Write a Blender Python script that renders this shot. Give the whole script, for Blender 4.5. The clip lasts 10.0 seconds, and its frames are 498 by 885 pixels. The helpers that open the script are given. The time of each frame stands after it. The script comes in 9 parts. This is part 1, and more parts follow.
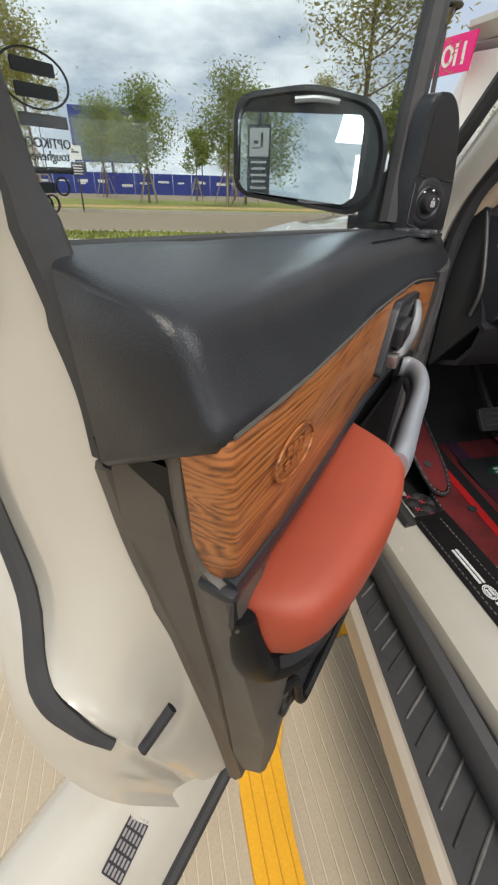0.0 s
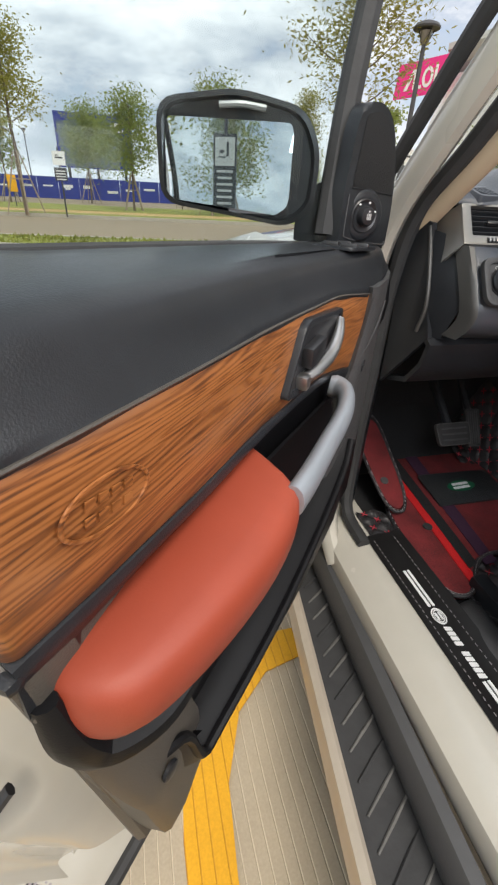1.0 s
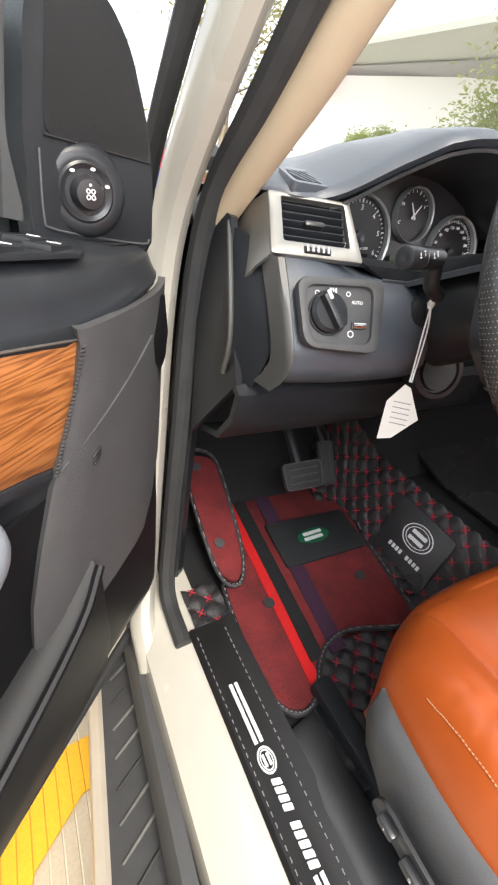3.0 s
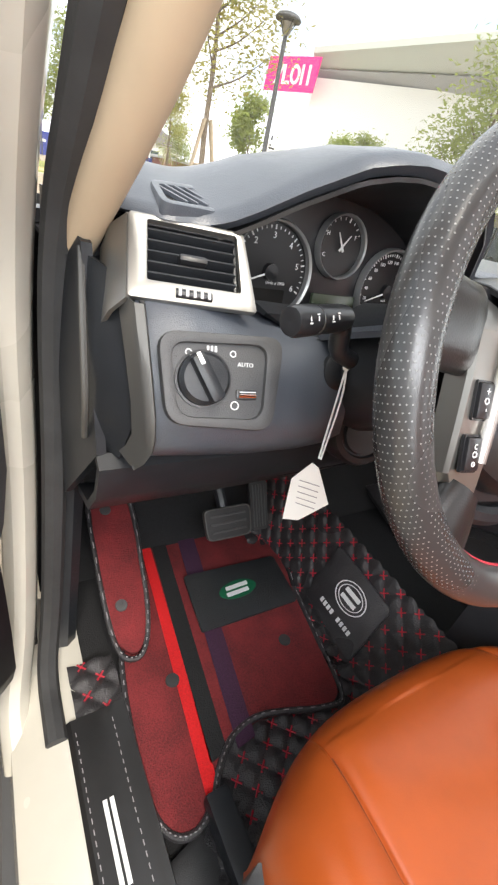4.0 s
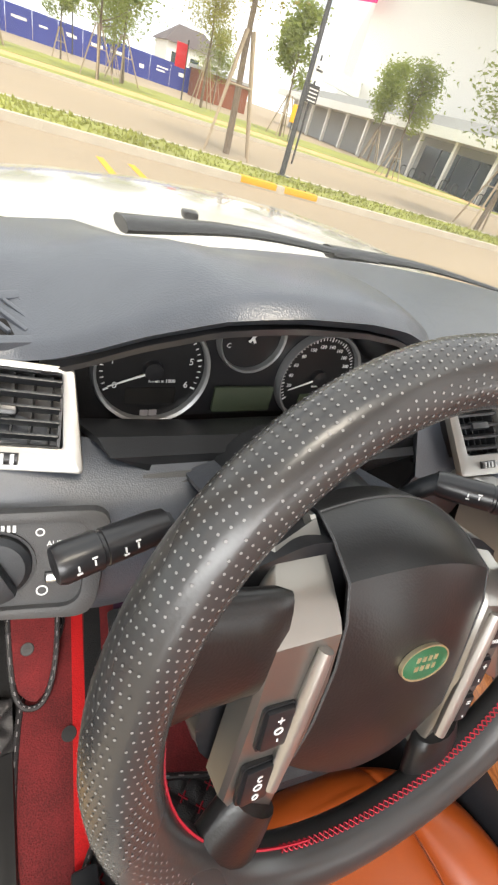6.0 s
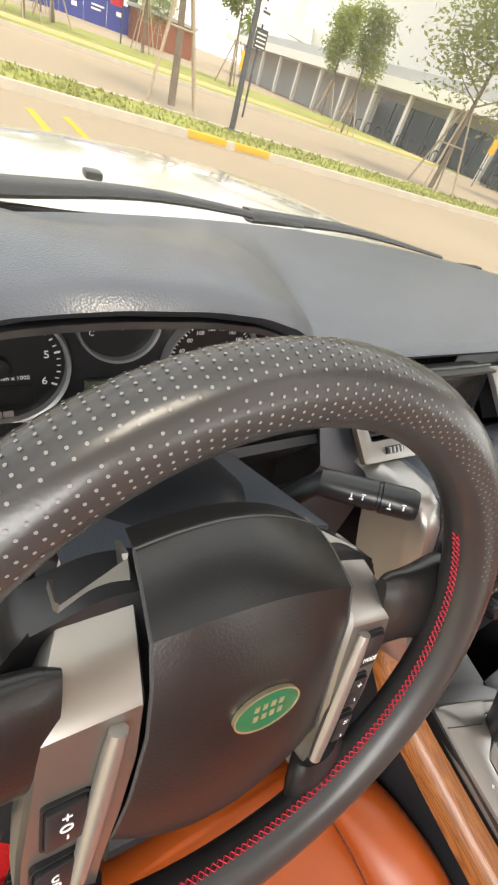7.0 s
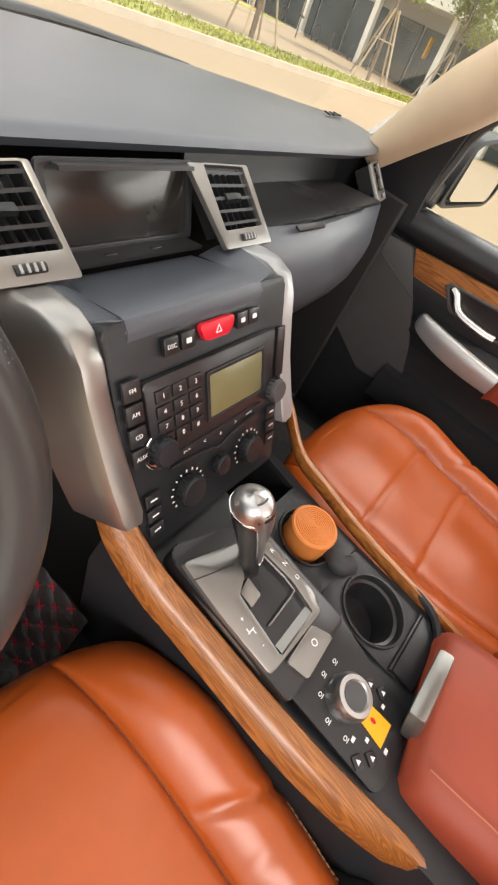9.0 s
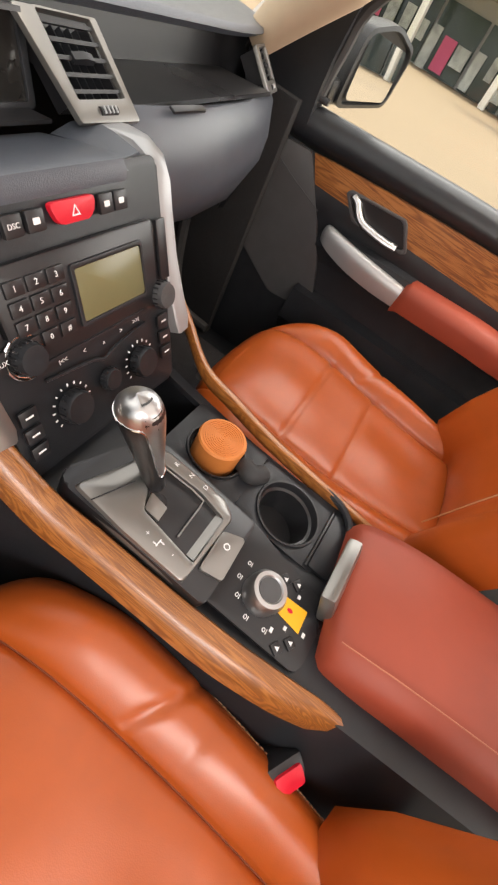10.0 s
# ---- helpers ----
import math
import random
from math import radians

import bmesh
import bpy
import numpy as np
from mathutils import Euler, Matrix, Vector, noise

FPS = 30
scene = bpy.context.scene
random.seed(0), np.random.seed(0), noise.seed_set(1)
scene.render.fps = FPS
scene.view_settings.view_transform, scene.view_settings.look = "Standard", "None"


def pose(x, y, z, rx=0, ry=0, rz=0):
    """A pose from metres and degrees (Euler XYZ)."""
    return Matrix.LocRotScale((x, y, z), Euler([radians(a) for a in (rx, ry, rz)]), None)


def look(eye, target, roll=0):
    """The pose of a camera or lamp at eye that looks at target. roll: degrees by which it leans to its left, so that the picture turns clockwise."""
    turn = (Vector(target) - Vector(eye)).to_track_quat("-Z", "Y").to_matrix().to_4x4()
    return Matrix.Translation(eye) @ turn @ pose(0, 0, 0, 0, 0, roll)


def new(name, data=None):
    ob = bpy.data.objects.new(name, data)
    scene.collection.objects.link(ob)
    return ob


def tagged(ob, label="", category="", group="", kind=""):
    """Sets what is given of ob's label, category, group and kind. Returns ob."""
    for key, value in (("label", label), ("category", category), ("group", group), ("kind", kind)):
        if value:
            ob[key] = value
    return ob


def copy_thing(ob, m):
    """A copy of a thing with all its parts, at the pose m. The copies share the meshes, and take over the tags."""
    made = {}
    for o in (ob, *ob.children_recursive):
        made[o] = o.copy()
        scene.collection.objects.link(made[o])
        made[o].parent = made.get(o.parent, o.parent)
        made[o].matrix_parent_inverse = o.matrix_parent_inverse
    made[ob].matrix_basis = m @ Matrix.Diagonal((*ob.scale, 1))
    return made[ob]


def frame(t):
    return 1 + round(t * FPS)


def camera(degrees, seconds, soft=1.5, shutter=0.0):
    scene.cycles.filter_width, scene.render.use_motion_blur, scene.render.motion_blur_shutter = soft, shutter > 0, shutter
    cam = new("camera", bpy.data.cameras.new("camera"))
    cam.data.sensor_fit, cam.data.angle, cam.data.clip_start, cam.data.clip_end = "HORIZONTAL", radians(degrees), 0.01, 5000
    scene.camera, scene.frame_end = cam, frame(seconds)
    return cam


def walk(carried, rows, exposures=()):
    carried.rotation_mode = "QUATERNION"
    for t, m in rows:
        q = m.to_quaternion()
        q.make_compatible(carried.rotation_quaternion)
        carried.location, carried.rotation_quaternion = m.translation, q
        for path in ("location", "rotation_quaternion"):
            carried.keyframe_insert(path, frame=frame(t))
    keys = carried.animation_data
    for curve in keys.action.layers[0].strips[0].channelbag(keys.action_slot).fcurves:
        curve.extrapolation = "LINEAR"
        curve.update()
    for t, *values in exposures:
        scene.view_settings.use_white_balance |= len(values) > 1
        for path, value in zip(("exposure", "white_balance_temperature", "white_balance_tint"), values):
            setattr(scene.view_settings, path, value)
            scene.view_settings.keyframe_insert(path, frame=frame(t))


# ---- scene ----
cam = camera(61.0, 10.0, soft=2.3)
PATH = [
    (0, (-1.31, -0.239, 1.207), (-0.91, 1.405, 0.141), 1.8),
    (0.5, (-1.264, -0.224, 1.203), (-0.849, 1.428, 0.155), 2.3),
    (1, (-1.219, -0.218, 1.207), (-0.747, 1.428, 0.174), 3.3),
    (1.5, (-1.161, -0.164, 1.202), (-0.587, 1.454, 0.175), 4.3),
    (2, (-1.086, -0.085, 1.196), (-0.402, 1.486, 0.164), 5.8),
    (2.5, (-1.008, -0.032, 1.196), (-0.209, 1.479, 0.158), 7.6),
    (3, (-0.94, 0.003, 1.206), (-0.032, 1.451, 0.168), 9.8),
    (3.2, (-0.903, 0.03, 1.212), (0.04, 1.442, 0.155), 11.1),
    (4.3, (-0.755, 0.095, 1.265), (0.263, 1.479, 0.241), 15.0),
    (4.5, (-0.74, 0.102, 1.284), (0.264, 1.485, 0.246), 15.8),
    (5, (-0.683, 0.125, 1.323), (0.265, 1.497, 0.219), 17.2),
    (5.2, (-0.658, 0.136, 1.336), (0.265, 1.5, 0.201), 17.9),
    (6.3, (-0.584, 0.209, 1.397), (0.382, 1.422, 0.134), 21.3),
    (6.5, (-0.563, 0.217, 1.401), (0.423, 1.399, 0.124), 21.6),
    (7, (-0.511, 0.199, 1.399), (0.55, 1.29, 0.101), 22.2),
    (7.5, (-0.451, 0.172, 1.396), (0.692, 1.152, 0.08), 22.4),
    (8, (-0.398, 0.14, 1.385), (0.831, 0.978, 0.047), 23.6),
    (8.5, (-0.348, 0.105, 1.365), (0.94, 0.777, -0.009), 25.4),
    (9, (-0.314, 0.075, 1.352), (1.019, 0.549, -0.063), 28.4),
    (9.5, (-0.296, 0.051, 1.346), (1.062, 0.338, -0.093), 31.3),
    (10, (-0.297, 0.013, 1.321), (1.078, 0.112, -0.128), 33.7),
]
walk(cam, [(t, look(eye, target, roll)) for t, eye, target, roll in PATH],
     [(0.0, 0.33, 6500, 10), (1.0, 0.46, 6500, 10), (2.0, 0.98, 6500, 10), (3.2, 1.52, 6550, 10), (5.0, 1.50, 6600, 10), (6.5, 1.28, 7000, 10), (8.0, 1.35, 7150, 10), (9.0, 1.35, 7250, 12), (10.0, 1.33, 7350, 14)])

# ---------------------------------------------------------------- world and light
world = bpy.data.worlds.new("sky")
scene.world = world
world.use_nodes = True
wn, wl = world.node_tree.nodes, world.node_tree.links
wn.clear()
SUN_AZ, SUN_EL = 186.0, 60.0          # degrees east of straight ahead, and above the horizon
sky = wn.new("ShaderNodeTexSky")
sky.sky_type, sky.sun_disc = "NISHITA", False
sky.sun_elevation, sky.sun_rotation = radians(SUN_EL), radians(SUN_AZ)
sky.air_density, sky.dust_density = 1.1, 0.9
wtc = wn.new("ShaderNodeTexCoord")
wmap = wn.new("ShaderNodeMapping")
wmap.inputs["Scale"].default_value = (1.0, 1.0, 2.6)
wno = wn.new("ShaderNodeTexNoise")
wno.inputs["Scale"].default_value, wno.inputs["Detail"].default_value, wno.inputs["Roughness"].default_value = 2.6, 8.0, 0.6
wra = wn.new("ShaderNodeValToRGB")
wra.color_ramp.elements[0].position, wra.color_ramp.elements[1].position = 0.18, 0.44
wcl = wn.new("ShaderNodeValToRGB")
wcl.color_ramp.elements[0].color, wcl.color_ramp.elements[1].color = (3.6, 3.95, 4.55, 1), (11.5, 11.4, 11.0, 1)
wcl.color_ramp.elements[0].position, wcl.color_ramp.elements[1].position = 0.40, 0.75
wmx = wn.new("ShaderNodeMixRGB")
wbg = wn.new("ShaderNodeBackground")
wbg.inputs["Strength"].default_value = 0.130
wou = wn.new("ShaderNodeOutputWorld")
wl.new(wtc.outputs["Generated"], wmap.inputs["Vector"])
wl.new(wmap.outputs["Vector"], wno.inputs["Vector"])
wl.new(wno.outputs["Fac"], wra.inputs["Fac"])
wl.new(wno.outputs["Fac"], wcl.inputs["Fac"])
wl.new(wra.outputs["Color"], wmx.inputs["Fac"])
wl.new(sky.outputs["Color"], wmx.inputs["Color1"])
wl.new(wcl.outputs["Color"], wmx.inputs["Color2"])
wl.new(wmx.outputs["Color"], wbg.inputs["Color"])
wl.new(wbg.outputs["Background"], wou.inputs["Surface"])
sun_data = bpy.data.lights.new("sun", "SUN")
sun_data.energy, sun_data.angle, sun_data.color = 1.9, radians(24), (1.0, 0.92, 0.80)
sun = new("sun", sun_data)
_d = Vector((math.sin(radians(SUN_AZ)) * math.cos(radians(SUN_EL)), math.cos(radians(SUN_AZ)) * math.cos(radians(SUN_EL)), math.sin(radians(SUN_EL))))
sun.matrix_basis = look(_d * 60, (0, 0, 0))



def window_light(name, at, target, w, h, watts, col=(0.93, 0.96, 1.0)):
    """An added, unseen area lamp that fills the cabin in place of sky light."""
    d = bpy.data.lights.new(name, "AREA")
    d.shape, d.size, d.size_y, d.energy, d.color = "RECTANGLE", w, h, watts, col
    ob = new(name, d)
    ob.matrix_basis = look(at, target)
    return ob


# Added fill lamp under the solid roof; no sunroof is built.
window_light("under_roof_fill_light", (-0.05, -0.35, 1.52), (0.0, -0.25, 0.6), 0.9, 0.7, 1.05)
# Added fill lamp beside the passenger window, brightens seat and console.
window_light("passenger_side_fill_light", (0.80, -0.12, 1.30), (0.30, -0.05, 0.80), 0.80, 0.26, 1.1)
# Added fill lamp behind the seats; no rear window is built.
window_light("rear_fill_light", (0.15, -1.15, 1.42), (0.0, 0.4, 0.9), 1.1, 0.35, 1.3)
# Added fill lamp under the roof rail, brightens footwell and dash.
window_light("doorway_fill_light", (-0.77, -0.34, 1.50), (-0.42, 0.50, 0.72), 0.55, 0.26, 3.0)
# Added fill lamp inside the rear left side, brightens the dash.
window_light("rear_left_fill_light", (-0.70, -0.98, 1.28), (-0.50, 0.45, 1.05), 0.55, 0.36, 2.2)
# ---------------------------------------------------------------- materials
def _nodes(name):
    m = bpy.data.materials.new(name)
    m.use_nodes = True
    nt = m.node_tree
    return m, nt.nodes, nt.links, nt.nodes["Principled BSDF"]


def M(name, col, rough=0.5, metal=0.0, var=0.12, scale=30.0, stain=3.0, bump=0.0, bscale=300.0, cells=False, coat=0.0, rvar=0.12, stretch=(1, 1, 1), spec=0.5):
    """A surface with variation at two scales, uneven gloss and a fine relief."""
    m, N, L, P = _nodes(name)
    tc = N.new("ShaderNodeTexCoord")
    mp = N.new("ShaderNodeMapping")
    mp.inputs["Scale"].default_value = stretch
    L.new(tc.outputs["Object"], mp.inputs["Vector"])
    fine, wide = N.new("ShaderNodeTexNoise"), N.new("ShaderNodeTexNoise")
    for n, s, d in ((fine, scale, 5), (wide, stain, 3)):
        n.inputs["Scale"].default_value, n.inputs["Detail"].default_value = s, d
        L.new(mp.outputs["Vector"], n.inputs["Vector"])
    mix = N.new("ShaderNodeMath")
    mix.operation = "ADD"
    L.new(fine.outputs["Fac"], mix.inputs[0])
    L.new(wide.outputs["Fac"], mix.inputs[1])
    ramp = N.new("ShaderNodeValToRGB")
    ramp.color_ramp.elements[0].position, ramp.color_ramp.elements[1].position = 0.3, 0.7
    half = N.new("ShaderNodeMath")
    half.operation, half.inputs[1].default_value = "MULTIPLY", 0.5
    L.new(mix.outputs[0], half.inputs[0])
    L.new(half.outputs[0], ramp.inputs["Fac"])
    ramp.color_ramp.elements[0].color = (*[c * (1 - var) for c in col], 1)
    ramp.color_ramp.elements[1].color = (*[min(1, c * (1 + var)) for c in col], 1)
    L.new(ramp.outputs["Color"], P.inputs["Base Color"])
    rr = N.new("ShaderNodeMapRange")
    rr.inputs["To Min"].default_value, rr.inputs["To Max"].default_value = max(0.02, rough - rvar), min(1, rough + rvar)
    L.new(wide.outputs["Fac"], rr.inputs["Value"])
    L.new(rr.outputs["Result"], P.inputs["Roughness"])
    P.inputs["Metallic"].default_value = metal
    P.inputs["Specular IOR Level"].default_value = spec
    if coat:
        P.inputs["Coat Weight"].default_value, P.inputs["Coat Roughness"].default_value = coat, 0.06
    if bump:
        b = N.new("ShaderNodeBump")
        b.inputs["Strength"].default_value, b.inputs["Distance"].default_value = bump, 0.002
        if cells:
            t = N.new("ShaderNodeTexVoronoi")
            t.inputs["Scale"].default_value = bscale
            L.new(mp.outputs["Vector"], t.inputs["Vector"])
            L.new(t.outputs["Distance"], b.inputs["Height"])
        else:
            t = N.new("ShaderNodeTexNoise")
            t.inputs["Scale"].default_value, t.inputs["Detail"].default_value = bscale, 3
            L.new(mp.outputs["Vector"], t.inputs["Vector"])
            L.new(t.outputs["Fac"], b.inputs["Height"])
        L.new(b.outputs["Normal"], P.inputs["Normal"])
    return m


def wood_mat(name, turn, grain, light=(0.40, 0.145, 0.040), dark=(0.075, 0.026, 0.010)):
    """Lacquered zebra-like wood; the grain runs along the turned x axis."""
    m, N, L, P = _nodes(name)
    tc, mp = N.new("ShaderNodeTexCoord"), N.new("ShaderNodeMapping")
    mp.inputs["Rotation"].default_value = turn
    mp.inputs["Scale"].default_value = grain
    L.new(tc.outputs["Object"], mp.inputs["Vector"])
    warp = N.new("ShaderNodeTexNoise")
    warp.inputs["Scale"].default_value, warp.inputs["Detail"].default_value = 14.0, 3
    L.new(mp.outputs["Vector"], warp.inputs["Vector"])
    ad = N.new("ShaderNodeVectorMath")
    ad.operation = "MULTIPLY_ADD"
    ad.inputs[1].default_value = (0.028, 0.028, 0.028)
    L.new(warp.outputs["Color"], ad.inputs[0])
    L.new(mp.outputs["Vector"], ad.inputs[2])
    rings = N.new("ShaderNodeTexNoise")
    rings.inputs["Scale"].default_value, rings.inputs["Detail"].default_value = 24.0, 2
    L.new(ad.outputs[0], rings.inputs["Vector"])
    saw = N.new("ShaderNodeMath")
    saw.operation, saw.inputs[1].default_value = "MULTIPLY", 32.0
    L.new(rings.outputs["Fac"], saw.inputs[0])
    frac = N.new("ShaderNodeMath")
    frac.operation = "PINGPONG"
    frac.inputs[1].default_value = 0.6
    L.new(saw.outputs[0], frac.inputs[0])
    fib = N.new("ShaderNodeTexNoise")
    fib.inputs["Scale"].default_value, fib.inputs["Detail"].default_value = 260.0, 4
    L.new(mp.outputs["Vector"], fib.inputs["Vector"])
    su = N.new("ShaderNodeMath")
    su.operation, su.inputs[1].default_value = "MULTIPLY_ADD", 0.95
    L.new(fib.outputs["Fac"], su.inputs[0])
    L.new(frac.outputs[0], su.inputs[2])
    pore = N.new("ShaderNodeTexNoise")
    pore.inputs["Scale"].default_value, pore.inputs["Detail"].default_value = 460.0, 2
    L.new(ad.outputs[0], pore.inputs["Vector"])
    cutp = N.new("ShaderNodeMapRange")
    cutp.inputs["From Min"].default_value, cutp.inputs["From Max"].default_value = 0.54, 0.64
    cutp.inputs["To Min"].default_value, cutp.inputs["To Max"].default_value = 0.0, 0.30
    L.new(pore.outputs["Fac"], cutp.inputs["Value"])
    figure = N.new("ShaderNodeTexNoise")
    figure.inputs["Scale"].default_value, figure.inputs["Detail"].default_value = 9.0, 4
    L.new(ad.outputs[0], figure.inputs["Vector"])
    fig = N.new("ShaderNodeMath")
    fig.operation, fig.inputs[1].default_value, fig.inputs[2].default_value = "MULTIPLY_ADD", 0.9, -0.45
    L.new(figure.outputs["Fac"], fig.inputs[0])
    both = N.new("ShaderNodeMath")
    both.operation = "SUBTRACT"
    L.new(fig.outputs[0], both.inputs[0])
    L.new(cutp.outputs["Result"], both.inputs[1])
    tone = N.new("ShaderNodeMath")
    tone.operation = "ADD"
    L.new(su.outputs[0], tone.inputs[0])
    L.new(both.outputs[0], tone.inputs[1])
    su = tone
    r = N.new("ShaderNodeValToRGB")
    r.color_ramp.elements[0].position, r.color_ramp.elements[1].position = 0.30, 1.05
    r.color_ramp.elements[0].color, r.color_ramp.elements[1].color = (*dark, 1), (*light, 1)
    e = r.color_ramp.elements.new(0.66)
    e.color = (light[0] * 0.62, light[1] * 0.56, light[2] * 0.5, 1)
    L.new(su.outputs[0], r.inputs["Fac"])
    L.new(r.outputs["Color"], P.inputs["Base Color"])
    P.inputs["Roughness"].default_value = 0.38
    P.inputs["Coat Weight"].default_value, P.inputs["Coat Roughness"].default_value = 0.28, 0.14
    b = N.new("ShaderNodeBump")
    b.inputs["Strength"].default_value, b.inputs["Distance"].default_value = 0.05, 0.001
    L.new(su.outputs[0], b.inputs["Height"])
    L.new(b.outputs["Normal"], P.inputs["Normal"])
    return m


def glass_mat(name, tint=(1, 1, 1), rough=0.0, veil=0.0):
    m, N, L, P = _nodes(name)
    N.remove(P)
    out = N["Material Output"]
    tr, gl, mx = N.new("ShaderNodeBsdfTransparent"), N.new("ShaderNodeBsdfGlossy"), N.new("ShaderNodeMixShader")
    lw, pw, fr = N.new("ShaderNodeLayerWeight"), N.new("ShaderNodeMath"), N.new("ShaderNodeMath")
    pw.operation, pw.inputs[1].default_value = "POWER", 5.0
    fr.operation, fr.inputs[1].default_value, fr.inputs[2].default_value = "MULTIPLY_ADD", 0.45, 0.02
    L.new(lw.outputs["Facing"], pw.inputs[0])
    L.new(pw.outputs[0], fr.inputs[0])
    tr.inputs["Color"].default_value = (*tint, 1)
    gl.inputs["Roughness"].default_value = rough
    L.new(fr.outputs[0], mx.inputs["Fac"])
    L.new(tr.outputs[0], mx.inputs[1])
    L.new(gl.outputs[0], mx.inputs[2])
    L.new(mx.outputs[0], out.inputs["Surface"])
    if veil:                                   # pale translucent share mixed in as a glare haze
        du, md = N.new("ShaderNodeBsdfTranslucent"), N.new("ShaderNodeMixShader")
        du.inputs["Color"].default_value, md.inputs["Fac"].default_value = (0.80, 0.78, 0.72, 1), veil
        L.new(mx.outputs[0], md.inputs[1])
        L.new(du.outputs[0], md.inputs[2])
        L.new(md.outputs[0], out.inputs["Surface"])
    return m


def lines_mat(name, base, line, period, width, turn=0.0, rough=0.8):
    """Concrete with tined grooves running across it."""
    m, N, L, P = _nodes(name)
    tc, mp = N.new("ShaderNodeTexCoord"), N.new("ShaderNodeMapping")
    mp.inputs["Rotation"].default_value = (0, 0, turn)
    L.new(tc.outputs["Object"], mp.inputs["Vector"])
    sep = N.new("ShaderNodeSeparateXYZ")
    wob = N.new("ShaderNodeTexNoise")
    wob.inputs["Scale"].default_value = 2.0
    L.new(mp.outputs["Vector"], wob.inputs["Vector"])
    L.new(mp.outputs["Vector"], sep.inputs[0])
    a = N.new("ShaderNodeMath")
    a.operation, a.inputs[1].default_value = "MULTIPLY_ADD", period * 0.5
    L.new(wob.outputs["Fac"], a.inputs[0])
    L.new(sep.outputs["X"], a.inputs[2])
    f = N.new("ShaderNodeMath")
    f.operation, f.inputs[1].default_value = "PINGPONG", period / 2
    L.new(a.outputs[0], f.inputs[0])
    g = N.new("ShaderNodeMapRange")
    g.inputs["From Min"].default_value, g.inputs["From Max"].default_value = 0.0, width
    L.new(f.outputs[0], g.inputs["Value"])
    n1, n2 = N.new("ShaderNodeTexNoise"), N.new("ShaderNodeTexNoise")
    n1.inputs["Scale"].default_value, n1.inputs["Detail"].default_value = 3.0, 6
    n2.inputs["Scale"].default_value, n2.inputs["Detail"].default_value = 180.0, 2
    for n in (n1, n2):
        L.new(tc.outputs["Object"], n.inputs["Vector"])
    av = N.new("ShaderNodeMath")
    av.operation = "ADD"
    L.new(n1.outputs["Fac"], av.inputs[0])
    L.new(n2.outputs["Fac"], av.inputs[1])
    rp = N.new("ShaderNodeValToRGB")
    rp.color_ramp.elements[0].position, rp.color_ramp.elements[1].position = 0.6, 1.0
    rp.color_ramp.elements[0].position = 0.35
    rp.color_ramp.elements[0].color, rp.color_ramp.elements[1].color = (*[c * 0.78 for c in base], 1), (*[c * 1.12 for c in base], 1)
    hv = N.new("ShaderNodeMath")
    hv.operation, hv.inputs[1].default_value = "MULTIPLY", 0.5
    L.new(av.outputs[0], hv.inputs[0])
    L.new(hv.outputs[0], rp.inputs["Fac"])
    mx = N.new("ShaderNodeMixRGB")
    mx.inputs["Color1"].default_value = (*line, 1)
    L.new(g.outputs["Result"], mx.inputs["Fac"])
    L.new(rp.outputs["Color"], mx.inputs["Color2"])
    L.new(mx.outputs["Color"], P.inputs["Base Color"])
    P.inputs["Roughness"].default_value = rough
    b = N.new("ShaderNodeBump")
    b.inputs["Strength"].default_value, b.inputs["Distance"].default_value = 0.6, 0.004
    L.new(g.outputs["Result"], b.inputs["Height"])
    L.new(b.outputs["Normal"], P.inputs["Normal"])
    return m


PAINT = M("cream_pearl_paint", (0.49, 0.465, 0.405), 0.26, var=0.03, coat=0.8, rvar=0.05)
PLASTIC = M("black_soft_plastic", (0.019, 0.0205, 0.0235), 0.32, bump=0.14, bscale=900, var=0.25, rvar=0.08, spec=0.38)
DASH = M("charcoal_grained_dash_skin", (0.068, 0.076, 0.092), 0.31, bump=0.14, bscale=750, cells=True, var=0.12, rvar=0.08)
GLOSS = M("black_smooth_plastic", (0.018, 0.018, 0.020), 0.30, var=0.2)
RUBBER = M("black_rubber", (0.032, 0.032, 0.033), 0.72, var=0.3, bump=0.2, bscale=150)
GREYPL = M("dark_grey_plastic", (0.058, 0.058, 0.060), 0.50, bump=0.3, bscale=800, var=0.12)
BROWNPL = M("worn_brownish_grey_plastic", (0.075, 0.066, 0.056), 0.45, bump=0.25, bscale=700, var=0.15)
SILVER = M("satin_silver_trim", (0.37, 0.375, 0.38), 0.36, metal=0.5, var=0.05)
WSILVER = M("warm_satin_silver_trim", (0.27, 0.262, 0.248), 0.33, metal=0.8, var=0.06)
DSIL = M("dark_satin_silver_trim", (0.095, 0.093, 0.089), 0.42, metal=0.4, var=0.08)
SATIN = M("satin_chrome", (0.52, 0.52, 0.52), 0.36, metal=1.0, var=0.03, rvar=0.05)
ARMSIL = M("brushed_silver_arm", (0.36, 0.35, 0.335), 0.29, metal=0.85, var=0.05)
# The pale blue tone puts reflected sky into the bar's colour.
BARSIL = M("sky_tinted_silver_bar", (0.36, 0.39, 0.43), 0.33, metal=0.45, var=0.04)
SPOKESIL = M("warm_silver_spoke", (0.31, 0.297, 0.275), 0.30, metal=0.85, var=0.05)
BARWARM = M("warm_polished_spoke_bar", (0.40, 0.38, 0.355), 0.30, metal=0.75, var=0.04)
# Black plastic, darkened further so its colour holds the shade under the pull bar.
POCKET = M("shade_black_pocket_plastic", (0.007, 0.007, 0.008), 0.45, bump=0.1, bscale=900, var=0.25, spec=0.18)
